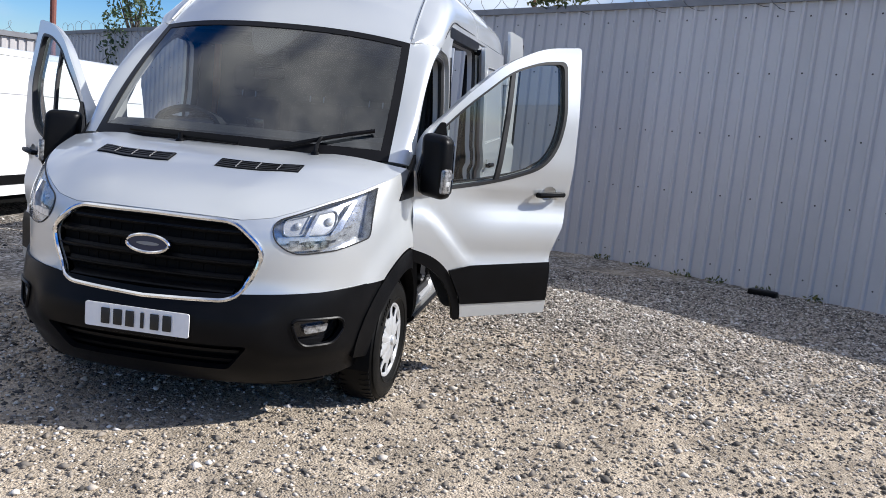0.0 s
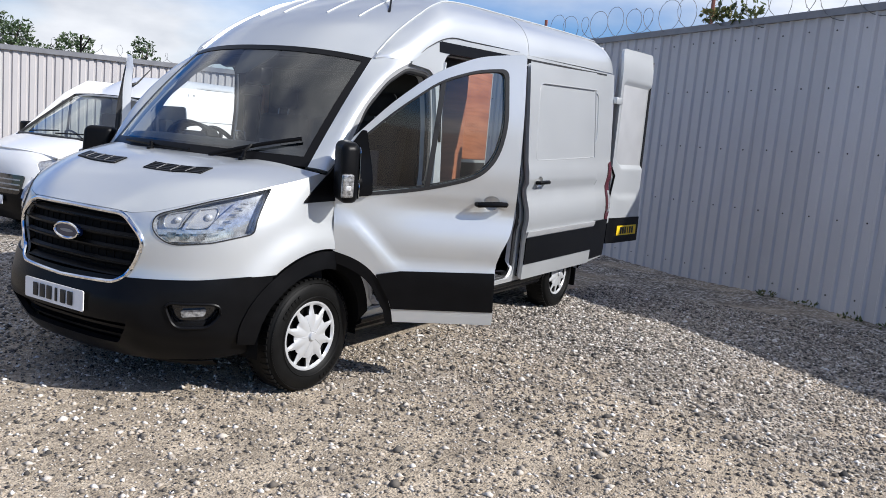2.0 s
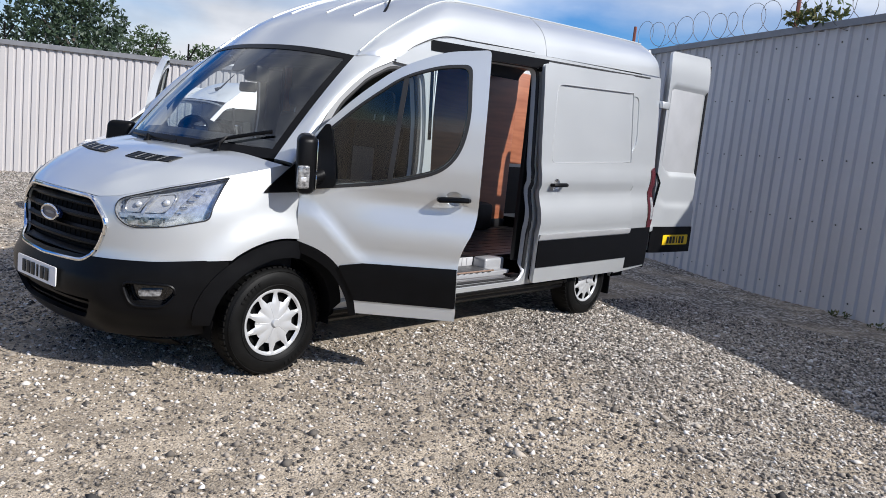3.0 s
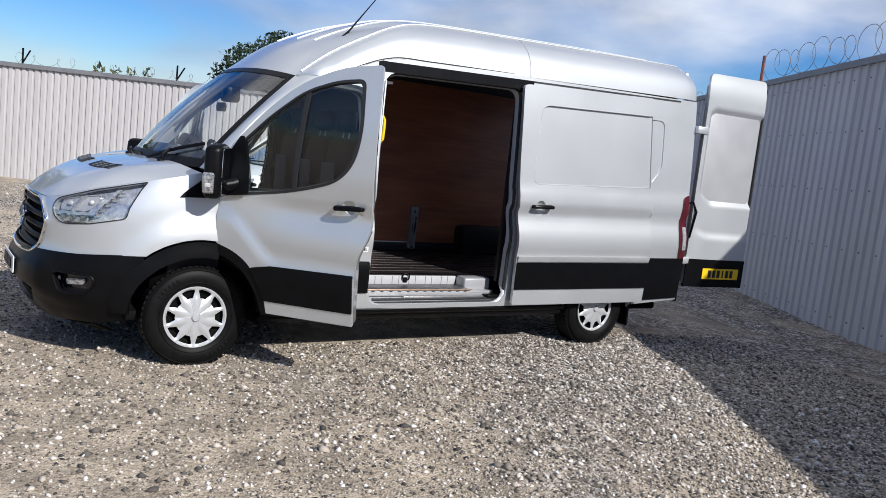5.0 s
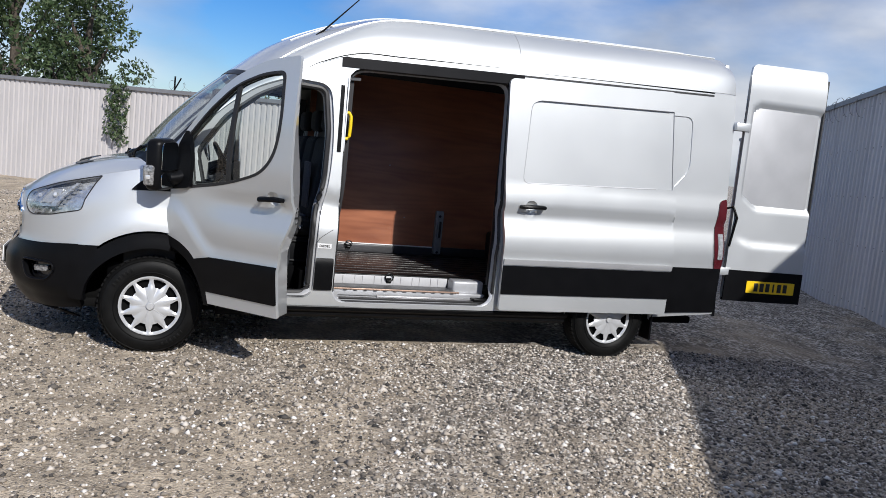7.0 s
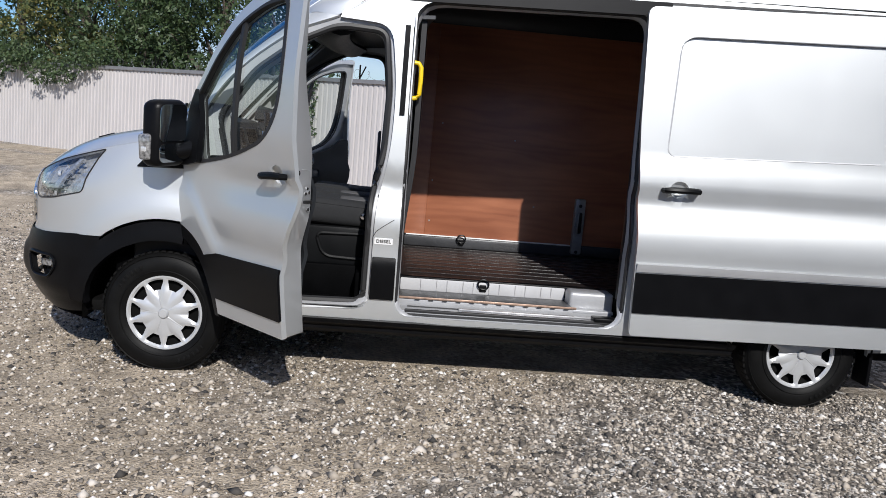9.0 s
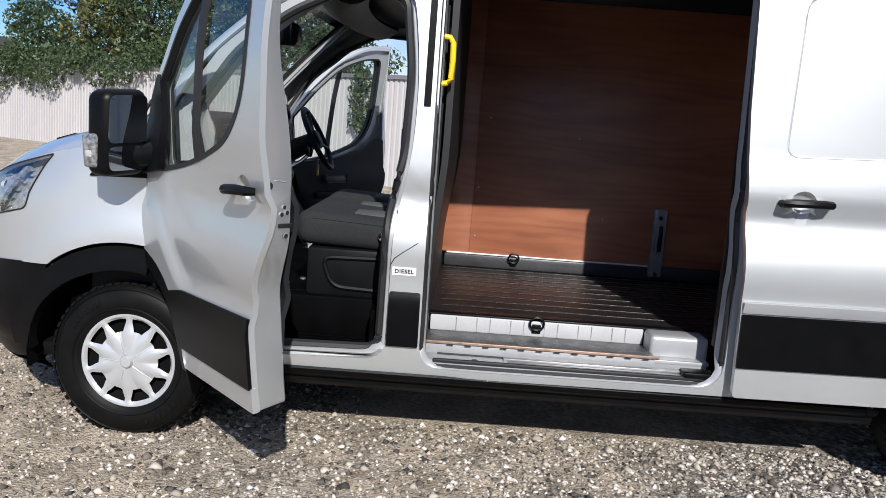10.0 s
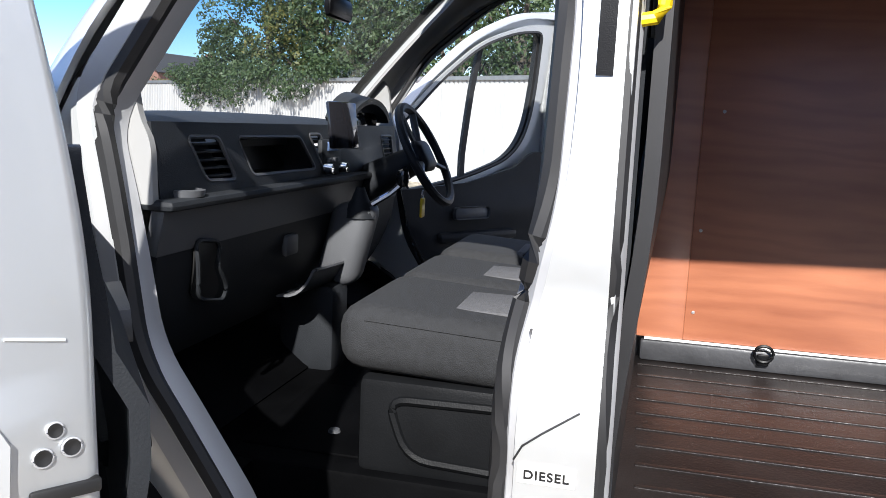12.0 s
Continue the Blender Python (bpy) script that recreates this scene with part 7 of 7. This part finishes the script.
def leaves(blobs, per, size, seed, mat, parent, name="crown", hang=0.0, label=""):
    """Leaf clumps: many small leaf blades round the given blobs (x, y, z, rx, ry, rz)."""
    rng = np.random.default_rng(seed)
    V, F = [], []
    tot = 0
    for bx, by, bz, rx, ry, rz in blobs:
        n = int(per * (rx * ry * rz) ** (2 / 3) * 6) + 20
        d = rng.normal(size=(n, 3))
        d /= np.linalg.norm(d, axis=1)[:, None]
        r = rng.uniform(0.55, 1.08, n) ** 0.5
        lump = 1 + 0.22 * np.sin(d[:, 0] * 5 + bx * 3) * np.cos(d[:, 2] * 6 + by)
        c = np.stack([bx + d[:, 0] * rx * r * lump, by + d[:, 1] * ry * r * lump, bz + d[:, 2] * rz * r * lump], 1)
        s = size * rng.uniform(0.6, 1.5, n)
        a = rng.normal(size=(n, 3)) + d * 0.6 + np.array([0, 0, -hang])
        a /= np.linalg.norm(a, axis=1)[:, None]
        b = np.cross(a, rng.normal(size=(n, 3)))
        b /= np.linalg.norm(b, axis=1)[:, None]
        p = np.stack([c - a * s[:, None], c + b * s[:, None] * 0.45, c + a * s[:, None], c - b * s[:, None] * 0.45], 1)
        V.append(p.reshape(-1, 3))
        F.append((np.arange(n)[:, None] * 4 + np.arange(4)[None]) + tot)
        tot += n * 4
    V, F = np.concatenate(V), np.concatenate(F)
    me = bpy.data.meshes.new(name)
    me.vertices.add(len(V))
    me.vertices.foreach_set("co", V.ravel())
    me.loops.add(F.size)
    me.loops.foreach_set("vertex_index", F.ravel())
    me.polygons.add(len(F))
    me.polygons.foreach_set("loop_start", np.arange(0, F.size, 4))
    me.update(calc_edges=True)
    me.materials.append(mat)
    o = new(name, me)
    if parent is not None:
        o.parent = parent
    if label:
        o["label"] = label
    return o


def tree(x, y, h, spread, seed, mat, label, low=0.25, per=190, leaf=0.065, conifer=False, n_blobs=26):
    rng = random.Random(seed)
    t = thing("tree", label, "tree", "trees behind the fence", at=(x, y, 0))
    bm = bmesh.new()
    top = h * 0.72
    tube([(0, 0, -0.2), (0.05 * h * 0.1, 0, top * 0.4), (rng.uniform(-0.2, 0.2), rng.uniform(-0.2, 0.2), top)], [0.045 * h ** 0.8, 0.035 * h ** 0.8, 0.01 * h ** 0.8], 8, bm)
    blobs = []
    for i in range(n_blobs):
        f = (i + 0.5) / n_blobs
        z = h * (low + (0.97 - low) * f)
        if conifer:
            w = spread * (1.05 - f) ** 0.8
        else:
            w = spread * (math.sin(math.pi * min(0.97, 0.18 + 0.78 * f)) ** 0.7)
        a = i * 2.4 + rng.uniform(-0.5, 0.5)
        r = w * rng.uniform(0.35, 0.8)
        bs = spread * rng.uniform(0.22, 0.42) * (0.75 if f > 0.85 else 1.0)
        px, py = r * math.cos(a), r * math.sin(a)
        blobs.append((px, py, z, bs, bs, bs * rng.uniform(0.6, 0.85)))
        if i % 2 == 0:
            zb = max(0.15 * h, z - 0.25 * h)
            tube([(0, 0, zb), (px * 0.5, py * 0.5, (z + zb) / 2 + 0.1), (px * 0.9, py * 0.9, z)], [0.02 * h ** 0.8, 0.012 * h ** 0.8, 0.004 * h ** 0.8], 5, bm)
    part("trunk", bm, M_BARK, t, "brown trunk with limbs")
    leaves(blobs, per, leaf, seed, mat, t, label="uneven leafy crown")
    return t


FD = Vector((0.55, 0.836))
FN = Vector((-0.836, 0.55))


def behind(s, d):
    """A place d metres behind the far fence, s metres along it from the corner."""
    p = CORNER - FD * s + FN * d
    return p.x, p.y


tree(*behind(18.4, 2.0), 5.6, 1.9, 21, M_LEAF, "broad dark green tree behind the fence", 0.2)
tree(*behind(21.2, 2.6), 7.2, 2.7, 16, M_LEAF, "tall dark green tree above the fence", 0.2)
tree(*behind(24.2, 2.2), 7.0, 3.0, 11, M_LEAF, "dark tree with a few yellowing leaves behind the fence", 0.2)
tree(*behind(27.2, 2.4), 7.0, 3.0, 12, M_LEAF2, "yellow-green tree with some autumn leaves behind the fence", 0.2)
tree(*behind(30.0, 2.0), 6.4, 2.6, 13, M_LEAF, "dense green tree leaning over the fence", 0.2)
tree(*behind(32.8, 2.0), 4.8, 1.7, 14, M_LEAF, "dense green tree leaning over the fence", 0.2)
tree(-32.0, 13.9, 6.3, 3.2, 17, M_LEAF3, "wide dark tree beyond the fence", 0.2, 75, 0.11)
tree(-23.6, 12.8, 4.3, 1.5, 18, M_LEAF, "bushy tree beyond the fence", 0.2)
tree(-22.4, 14.4, 3.9, 1.3, 19, M_LEAF, "small bushy tree beyond the fence", 0.2)
tree(-9.8, 15.5, 4.55, 0.9, 22, M_LEAF, "thin leafy sapling behind the fence", 0.45, 90, 0.06)
tree(-14.8, 11.3, 3.5, 0.75, 20, M_LEAF, "small bush showing above the fence", 0.4, 160, 0.05)

# hanging growth over the far fence
for s, w, h, seed in ((25.2, 1.8, 0.8, 31), (28.6, 1.8, 1.0, 32), (31.0, 1.2, 0.8, 33)):
    x, y = behind(s, -0.25)
    bl = [(rx, ry, 2.5 - dz, 0.42, 0.42, 0.35) for rx, ry, dz in [(FD.x * q, FD.y * q, abs(math.sin(q * 3 + seed)) * h * (1 - abs(q) / w) - 0.25) for q in np.linspace(-w, w, 9)]]
    o = leaves(bl, 330, 0.05, seed, M_LEAF, None, "overhanging_branches", 0.8)
    o.location = (x, y, 0)
    tagged(o, "leafy branches hanging over the fence top", "foliage", kind="stuff")
x, y = behind(15.9, -0.12)
bl = [(0.18 * math.sin(i * 2.1) * FD.x, 0.18 * math.sin(i * 2.1) * FD.y, 2.5 - i * 0.13, 0.30 - 0.018 * i, 0.16, 0.2) for i in range(11)]
o = leaves(bl, 320, 0.045, 40, M_LEAF, None, "ivy", 0.9)
o.location = (x, y, 0)
tagged(o, "ivy trailing down the cream fence", "ivy", kind="stuff")
q = CORNER + FENCE_D * 8.25
bl = [(0.12 * i * FENCE_D.x, 0.12 * i * FENCE_D.y, 3.62 + 0.07 * math.sin(i * 2.0), 0.13, 0.1, 0.12) for i in range(-3, 5)]
o = leaves(bl, 60, 0.055, 41, M_LEAF2, None, "climber", 0.0)
o.location = (q.x, q.y, 0)
tagged(o, "sprigs of climbing plant on top of the fence", "climber", kind="stuff")
for s0 in (11.8, 12.15, 12.5, 12.85):
    x, y = behind(s0, 0.15)
    o = leaves([(0, 0, 2.58, 0.16, 0.10, 0.12)], 120, 0.05, int(s0 * 20), M_LEAF2, None, "fence_top_weeds", -1.2)
    o.location = (x, y, 0)
    tagged(o, "dry grassy sprigs showing above the cream fence", "weeds", kind="stuff")
for k in range(16):
    s = 9.6 + k * 0.21 + random.uniform(-0.1, 0.1)
    q = CORNER + FENCE_D * s - FENCE_N * random.uniform(0.06, 0.18)
    if k % 3 == 0:
        o = leaves([(0, 0, 0.03, 0.14, 0.07, 0.05)], 260, 0.028, 60 + k, M_LEAF2, None, "weeds", -1.0)
        o.location = (q.x, q.y, ground_z(q.x, q.y))
        tagged(o, "low green weeds at the foot of the fence", "weeds", kind="stuff")

bl = [(-0.556 * q, 0.83 * q, 2.4 + 0.5 * math.sin(q * 0.9), 1.3, 1.3, 1.0) for q in np.arange(-9.0, 14.0, 1.2)]
o = leaves(bl, 60, 0.09, 45, M_LEAF2, None, "hedge")
o.location = (-47.0, -33.5, 0)
tagged(o, "distant rough hedge beyond the fence", "hedge", kind="stuff")

# ---- red pole behind the corner ----
pl = lathe([(0.0, 4.0), (0.055, 4.0), (0.055, 0.0)], 10, "z")
pole = tagged(part("lamp_pole", pl, M_RUST, None), "rusty red steel pole behind the fence", "pole")
pole.location = (-8.0, 9.6, -0.1)
part("pole_clamp", box(-0.12, 0.16, -0.07, 0.07, 3.62, 3.70, 0.02), M_STEEL, pole, "grey steel clamp")

# ---- brick house beyond the yard ----
M_BRICK = material("red_brick", (0.29, 0.14, 0.11), 0.85, vary=0.2, scale=18.0, bump=0.3, bump_scale=60.0)
M_TILE = material("dark_roof_tiles", (0.055, 0.053, 0.058), 0.7, vary=0.25, scale=9.0, bump=0.4, bump_scale=30.0)
house = thing("house", "red brick house with a dark tiled roof", "house", at=(-86.8, -52.7, 2.2))
house.rotation_euler = (0, 0, radians(-11))
part("wall", box(-7, 7, -3, 3, -4.0, 3.4, 0.02), M_BRICK, house, "red brick walls")
for xx in (-6.95, 6.95):
    gb = bmesh.new()
    lo, hi = [[gb.verts.new((xx + q, y, z)) for y, z in ((-3, 3.4), (3, 3.4), (0, 5.5))] for q in (-0.05, 0.05)]
    gb.faces.new(hi)
    gb.faces.new(lo[::-1])
    for i in range(3):
        gb.faces.new((lo[i], lo[(i + 1) % 3], hi[(i + 1) % 3], hi[i]))
    part("gable", gb, M_BRICK, house, "brick gable")
for sgn in (1, -1):
    rf = grid(lambda a, b: (-7.4 + 14.8 * a, sgn * (3.3 - 3.3 * b), 3.25 + 2.4 * b), 30, 14, 0.1)
    roofp = part("house_roof", rf, M_TILE, house, "dark grey tiled roof slope")
    for i in range(14):
        part("tile_course", box(-7.4, 7.4, sgn * (3.26 - 0.235 * i) - 0.02, sgn * (3.26 - 0.235 * i) + 0.02, 3.30 + 0.171 * i, 3.36 + 0.171 * i), M_TILE, roofp)
part("chimney", box(-5.2, -4.5, -0.35, 0.35, 5.0, 6.3, 0.02), M_BRICK, house, "brick chimney")

# ---- workshop behind the camera ----
M_RENDER = material("cream_render", (0.55, 0.50, 0.42), 0.8, vary=0.08, scale=3.0)
shop = thing("workshop", "cream gabled workshop across the yard", "building", at=(21.0, 2.0, 0))
part("wall", box(0, 9, -9, 9, -0.5, 4.2, 0.02), M_RENDER, shop, "cream rendered wall")
for sgn in (1, -1):
    part("shop_roof", grid(lambda a, b: (-0.5 + 10 * a, sgn * (9.5 - 9.5 * b), 4.0 + 2.8 * b), 4, 4, 0.1), M_TILE, shop, "grey pitched roof")
gb = bmesh.new()
a, b_, c = gb.verts.new((0, -9, 4.2)), gb.verts.new((0, 9, 4.2)), gb.verts.new((0, 0, 6.85))
gb.faces.new((a, c, b_))
part("gable", gb, M_RENDER, shop, "cream gable")
for y0 in (-6.0, -1.5, 3.5):
    part("shutter", box(-0.06, 0.02, y0, y0 + 3.2, -0.2, 3.0, 0.02), M_LINING, shop, "dark roller door")


# ---- white van beside the silver one ----
def build_white_van(at, turn):
    wv = thing("parked_van", "white panel van with black bumper parked beside", "van", at=at)
    wv.rotation_euler = (0, 0, radians(turn))
    hw = [(0.2, 0.98), (0.6, 1.02), (1.0, 1.025), (1.5, 0.98), (1.95, 0.91), (2.15, 0.82)]
    nose = [(0.2, -0.82), (0.45, -0.95), (0.75, -0.95), (0.95, -0.90), (1.1, -0.78), (1.2, -0.6)]

    def wr(u, z, out=0.0):
        a = abs(u)
        w, b = curve_at(hw, z), 0.3 - curve_at(nose, z)
        if a < U0:
            p = float(np.interp(a, PHI_U, PHI_P))
            x, y = w * max(0, math.cos(p)) ** (2 / 3.2), 0.3 - b * math.sin(p) ** (2 / 3.2)
        else:
            x, y = w, 0.3 + a - U0
        return ((x + out) * (1 if u >= 0 else -1), y - out, z)

    def sd(y, z, out=0.0):
        return (curve_at(hw, z) + out, y, z)
    u_arch = U0 - 0.62
    low = [(0, 0.62), (u_arch, 0.66), (u_arch, 0.24), (0, 0.22)]
    full = low[:2] + low[2:] + [(-u_arch, 0.24), (-u_arch, 0.66)]
    part("front_bumper", panel(full, lambda u, z: wr(u, z, 0.015), (), 0.08, 0.03), M_BLACK, wv, "black front bumper")
    hlw = rounded([(0.62, 0.98, 0.05), (u_arch - 0.12, 1.10, 0.03), (u_arch - 0.10, 0.95, 0.05), (0.72, 0.84, 0.05)])
    gw = rounded([(-0.52, 0.80, 0.05), (0.52, 0.80, 0.05), (0.46, 0.56, 0.05), (-0.46, 0.56, 0.05)])
    part("nose_panel", panel([(0, 1.12), (u_arch, 1.14), (u_arch, 0.66), (0, 0.62), (-u_arch, 0.66), (-u_arch, 1.14)], wr, [hlw, [(-u, z) for u, z in hlw]], 0.07, 0.02), M_WHITE, wv, "white nose panel")
    part("grille", panel(gw, lambda u, z: wr(u, z, 0.02), (), 0.08, 0.02), M_GLOSSBLACK, wv, "black slatted grille")
    for z in (0.62, 0.68, 0.74):
        part("grille_slat", grid(lambda a, b: wr(-0.45 + 0.9 * a, z - 0.008 + 0.016 * b, 0.03), 12, 1, 0.015), M_STEEL, wv)
    for sg in (1, -1):
        b = panel([(u, z) for u, z in hlw], lambda u, z: wr(u, z, -0.01), (), 0.06, 0.02)
        part("headlight", b if sg > 0 else mirrored(b), M_CLEARPL, wv, "clear headlight with dark inner trim")
    part("number_plate", box(-0.26, 0.26, -1.0, -0.985, 0.42, 0.53, 0.005), M_PLATE, wv, "white plate with dark bars")
    for i in range(7):
        part("plate_bar", box(-0.20 + i * 0.06, -0.16 + i * 0.06, -1.006, -0.999, 0.445, 0.51, 0.001), M_INK, wv)
    part("bonnet", grid(lambda a, b: ((2 * a - 1) * (0.86 + 0.08 * b), -0.80 + 0.62 * b + 0.14 * (2 * a - 1) ** 2 * (1 - b), 1.11 + 0.17 * b - 0.06 * abs(2 * a - 1) ** 3), 16, 8, 0.02), M_WHITE, wv, "white bonnet")
    def scr(a, b, o=0.0):
        s = 2 * a - 1
        return (s * (0.95 - 0.13 * b), -0.20 + 0.84 * b + 0.16 * s * s * (1 - 0.4 * b) - o, 1.27 + 0.60 * b + 0.7 * o - 0.02 * s * s)
    part("windscreen", grid(lambda a, b: scr(a, b), 14, 8), M_SCREEN, wv, "large raked windscreen")
    part("windscreen_surround", tube([scr(a, 0, 0.01) for a in np.linspace(0, 1, 10)] + [scr(1, b, 0.01) for b in np.linspace(0.1, 1, 6)] + [scr(a, 1, 0.01) for a in np.linspace(1, 0, 10)] + [scr(0, b, 0.01) for b in np.linspace(0.9, 0.1, 6)], 0.02, 5, closed=True), M_SEAL, wv, "black windscreen rubber")
    for u0, u1 in ((0.2, 0.55), (0.55, 0.9)):
        part("wiper", tube([scr(u0 + (u1 - u0) * t, 0.05 + 0.06 * t, 0.03) for t in np.linspace(0, 1, 5)], 0.01, 5), M_BLACK, wv, "black wiper")
    part("roof", grid(lambda a, b: ((2 * a - 1) * (0.84 - 0.0 * b), 0.60 + 4.2 * b + 0.10 * (2 * a - 1) ** 2 * (1 - b), 1.88 + 0.33 * smoothstep(0, 0.22, b) - 0.10 * abs(2 * a - 1) ** 4), 16, 30, 0.02), M_WHITE, wv, "white roof")
    win = rounded([(0.10, 1.28, 0.05), (0.62, 1.80, 0.1), (1.25, 1.82, 0.06), (1.25, 1.22, 0.06), (0.20, 1.18, 0.05)])
    for sg in (1, -1):
        o = [(-0.30, 1.14), (0.0, 1.28), (0.62, 1.87), (0.95, 2.08), (4.75, 2.10), (4.78, 0.42), (3.75, 0.42)] + [(3.35 + 0.42 * math.cos(radians(a)), 0.33 + 0.42 * math.sin(radians(a))) for a in range(10, 171, 16)] + [(2.9, 0.36), (0.46, 0.36)] + [(0.42 * math.cos(radians(a)), 0.33 + 0.42 * math.sin(radians(a))) for a in range(10, 171, 16)] + [(-0.46, 0.62)]
        fn = lambda y, z: ((curve_at(hw, z) if y > 0.3 else curve_at(hw, z) * max(0.0, 1 - ((0.3 - y) / 1.28) ** 3.2) ** (1 / 3.2)), y, z)
        b = panel(o, fn, [win], 0.09, 0.02)
        side = part("body_side", b if sg > 0 else mirrored(b), M_WHITE, wv, "white body side")
        b = panel(win, lambda y, z: sd(y, z, -0.02), (), 0.2, 0)
        part("door_glass", b if sg > 0 else mirrored(b), M_GLASS, side, "side window glass").visible_shadow = False
        b = tube([sd(0.72, 1.20, 0.0), sd(0.74, 1.81, 0.0)], 0.018, 5)
        part("window_divider", b if sg > 0 else mirrored(b), M_SEAL, side)
        b = panel(rounded([(1.35, 0.62, 0.02), (4.6, 0.62, 0.02), (4.6, 0.50, 0.02), (1.35, 0.50, 0.02)]), lambda y, z: sd(y, z, 0.012), (), 0.12, 0.02)
        part("rub_strip", b if sg > 0 else mirrored(b), M_BLACK, side, "black side rub strip")
        for y in (1.32, 2.62):
            b = tube([sd(y, 2.0, 0.002), sd(y, 1.2, 0.002), sd(y, 0.45, 0.002)], 0.005, 4)
            part("door_joint", b if sg > 0 else mirrored(b), M_STEEL, side)
        b = tube([sd(1.32, 1.62, 0.002), sd(4.7, 1.62, 0.002)], 0.006, 4)
        part("pressed_line", b if sg > 0 else mirrored(b), M_STEEL, side)
        b = box(1.0, 1.04, 1.12, 1.26, 1.03, 1.10, 0.015)
        part("door_handle", b if sg > 0 else mirrored(b), M_BLACK, side, "black door handle")
        b = box(1.06, 1.24, 0.12, 0.26, 1.10, 1.42, 0.04, seg=3)
        part("door_mirror", b if sg > 0 else mirrored(b), M_BLACK, side, "black door mirror")
        b = tube([(0.98, 0.22, 1.2), (1.1, 0.2, 1.2)], 0.04, 6)
        part("mirror_arm", b if sg > 0 else mirrored(b), M_BLACK, side)
        b = tube([fn(y, z) for y, z in [(0.47 * math.cos(radians(a)), 0.33 + 0.47 * math.sin(radians(a))) for a in range(15, 160, 12)]], 0.035, 6)
        part("arch_flare", b if sg > 0 else mirrored(b), M_BLACK, side, "black wheel arch trim")
        for y in (0.0, 3.35):
            mm = Matrix.Translation((0.98, y, 0.33))
            b = lathe([(0.20, -0.1), (0.23, 0.0), (0.30, 0.0), (0.33, -0.03), (0.335, -0.2), (0.2, -0.2)], 32, "x", m=mm)
            w = part("wheel", b if sg > 0 else mirrored(b), M_RUBBER, wv, "black tyre on a silver steel wheel")
            b = lathe([(0.0, -0.02), (0.05, -0.01), (0.10, -0.05), (0.17, -0.03), (0.20, -0.02), (0.215, 0.0)], 32, "x", m=mm)
            part("rim", b if sg > 0 else mirrored(b), M_WHEEL, w, "silver steel wheel")
            for k in range(5):
                b = lathe([(0.0, -0.012), (0.024, -0.014), (0.03, -0.04)], 10, "x", m=Matrix.Translation((0.98, y + 0.135 * math.cos(k * 1.2566), 0.33 + 0.135 * math.sin(k * 1.2566))))
                part("rim_hole", b if sg > 0 else mirrored(b), M_INK, w)
    part("rear_wall", box(-0.9, 0.9, 4.74, 4.80, 0.4, 2.12, 0.02), M_WHITE, wv, "white rear doors")
    part("floor_pan", box(-0.9, 0.9, -0.6, 4.7, 0.24, 0.34, 0.02), M_DARKMETAL, wv, "dark underbody")
    part("bulkhead", box(-0.9, 0.9, 1.40, 1.44, 0.4, 2.0, 0.01), M_TRIM, wv, "pale bulkhead")
    part("dashboard", box(-0.92, 0.92, -0.12, 0.42, 0.9, 1.24, 0.06), M_DASH, wv, "dark dashboard")
    for xc in (0.5, -0.05, -0.5):
        part("seat", box(xc - 0.23, xc + 0.23, 1.08, 1.24, 0.7, 1.62, 0.05), M_FABRIC, wv, "dark seat")
    swm = Matrix.Translation((-0.45, 0.5, 1.2)) @ Matrix.Rotation(radians(-50), 4, "X")
    part("steering_wheel", tube([swm @ Vector((0.19 * math.cos(a), 0.19 * math.sin(a), 0)) for a in np.linspace(0, 2 * math.pi, 25)[:-1]], 0.015, 6, closed=True), M_DASH, wv, "black steering wheel")
    part("aerial", tube([(0.1, 0.98, 2.06), (0.12, 1.06, 2.10), (0.16, 1.26, 2.32)], [0.03, 0.014, 0.005], 6), M_BLACK, wv, "short black roof aerial")
    return wv


build_white_van((-6.1, 3.1, -0.16), 0.0)
tagged(part("drain_cover", box(-0.17, 0.17, -0.08, 0.08, -0.02, 0.06, 0.02), M_BLACK, None), "small black plastic box on the gravel by the fence", "box").matrix_world = pose(4.32, 6.02, ground_z(4.32, 6.02) + 0.01, 0, 0, -31)
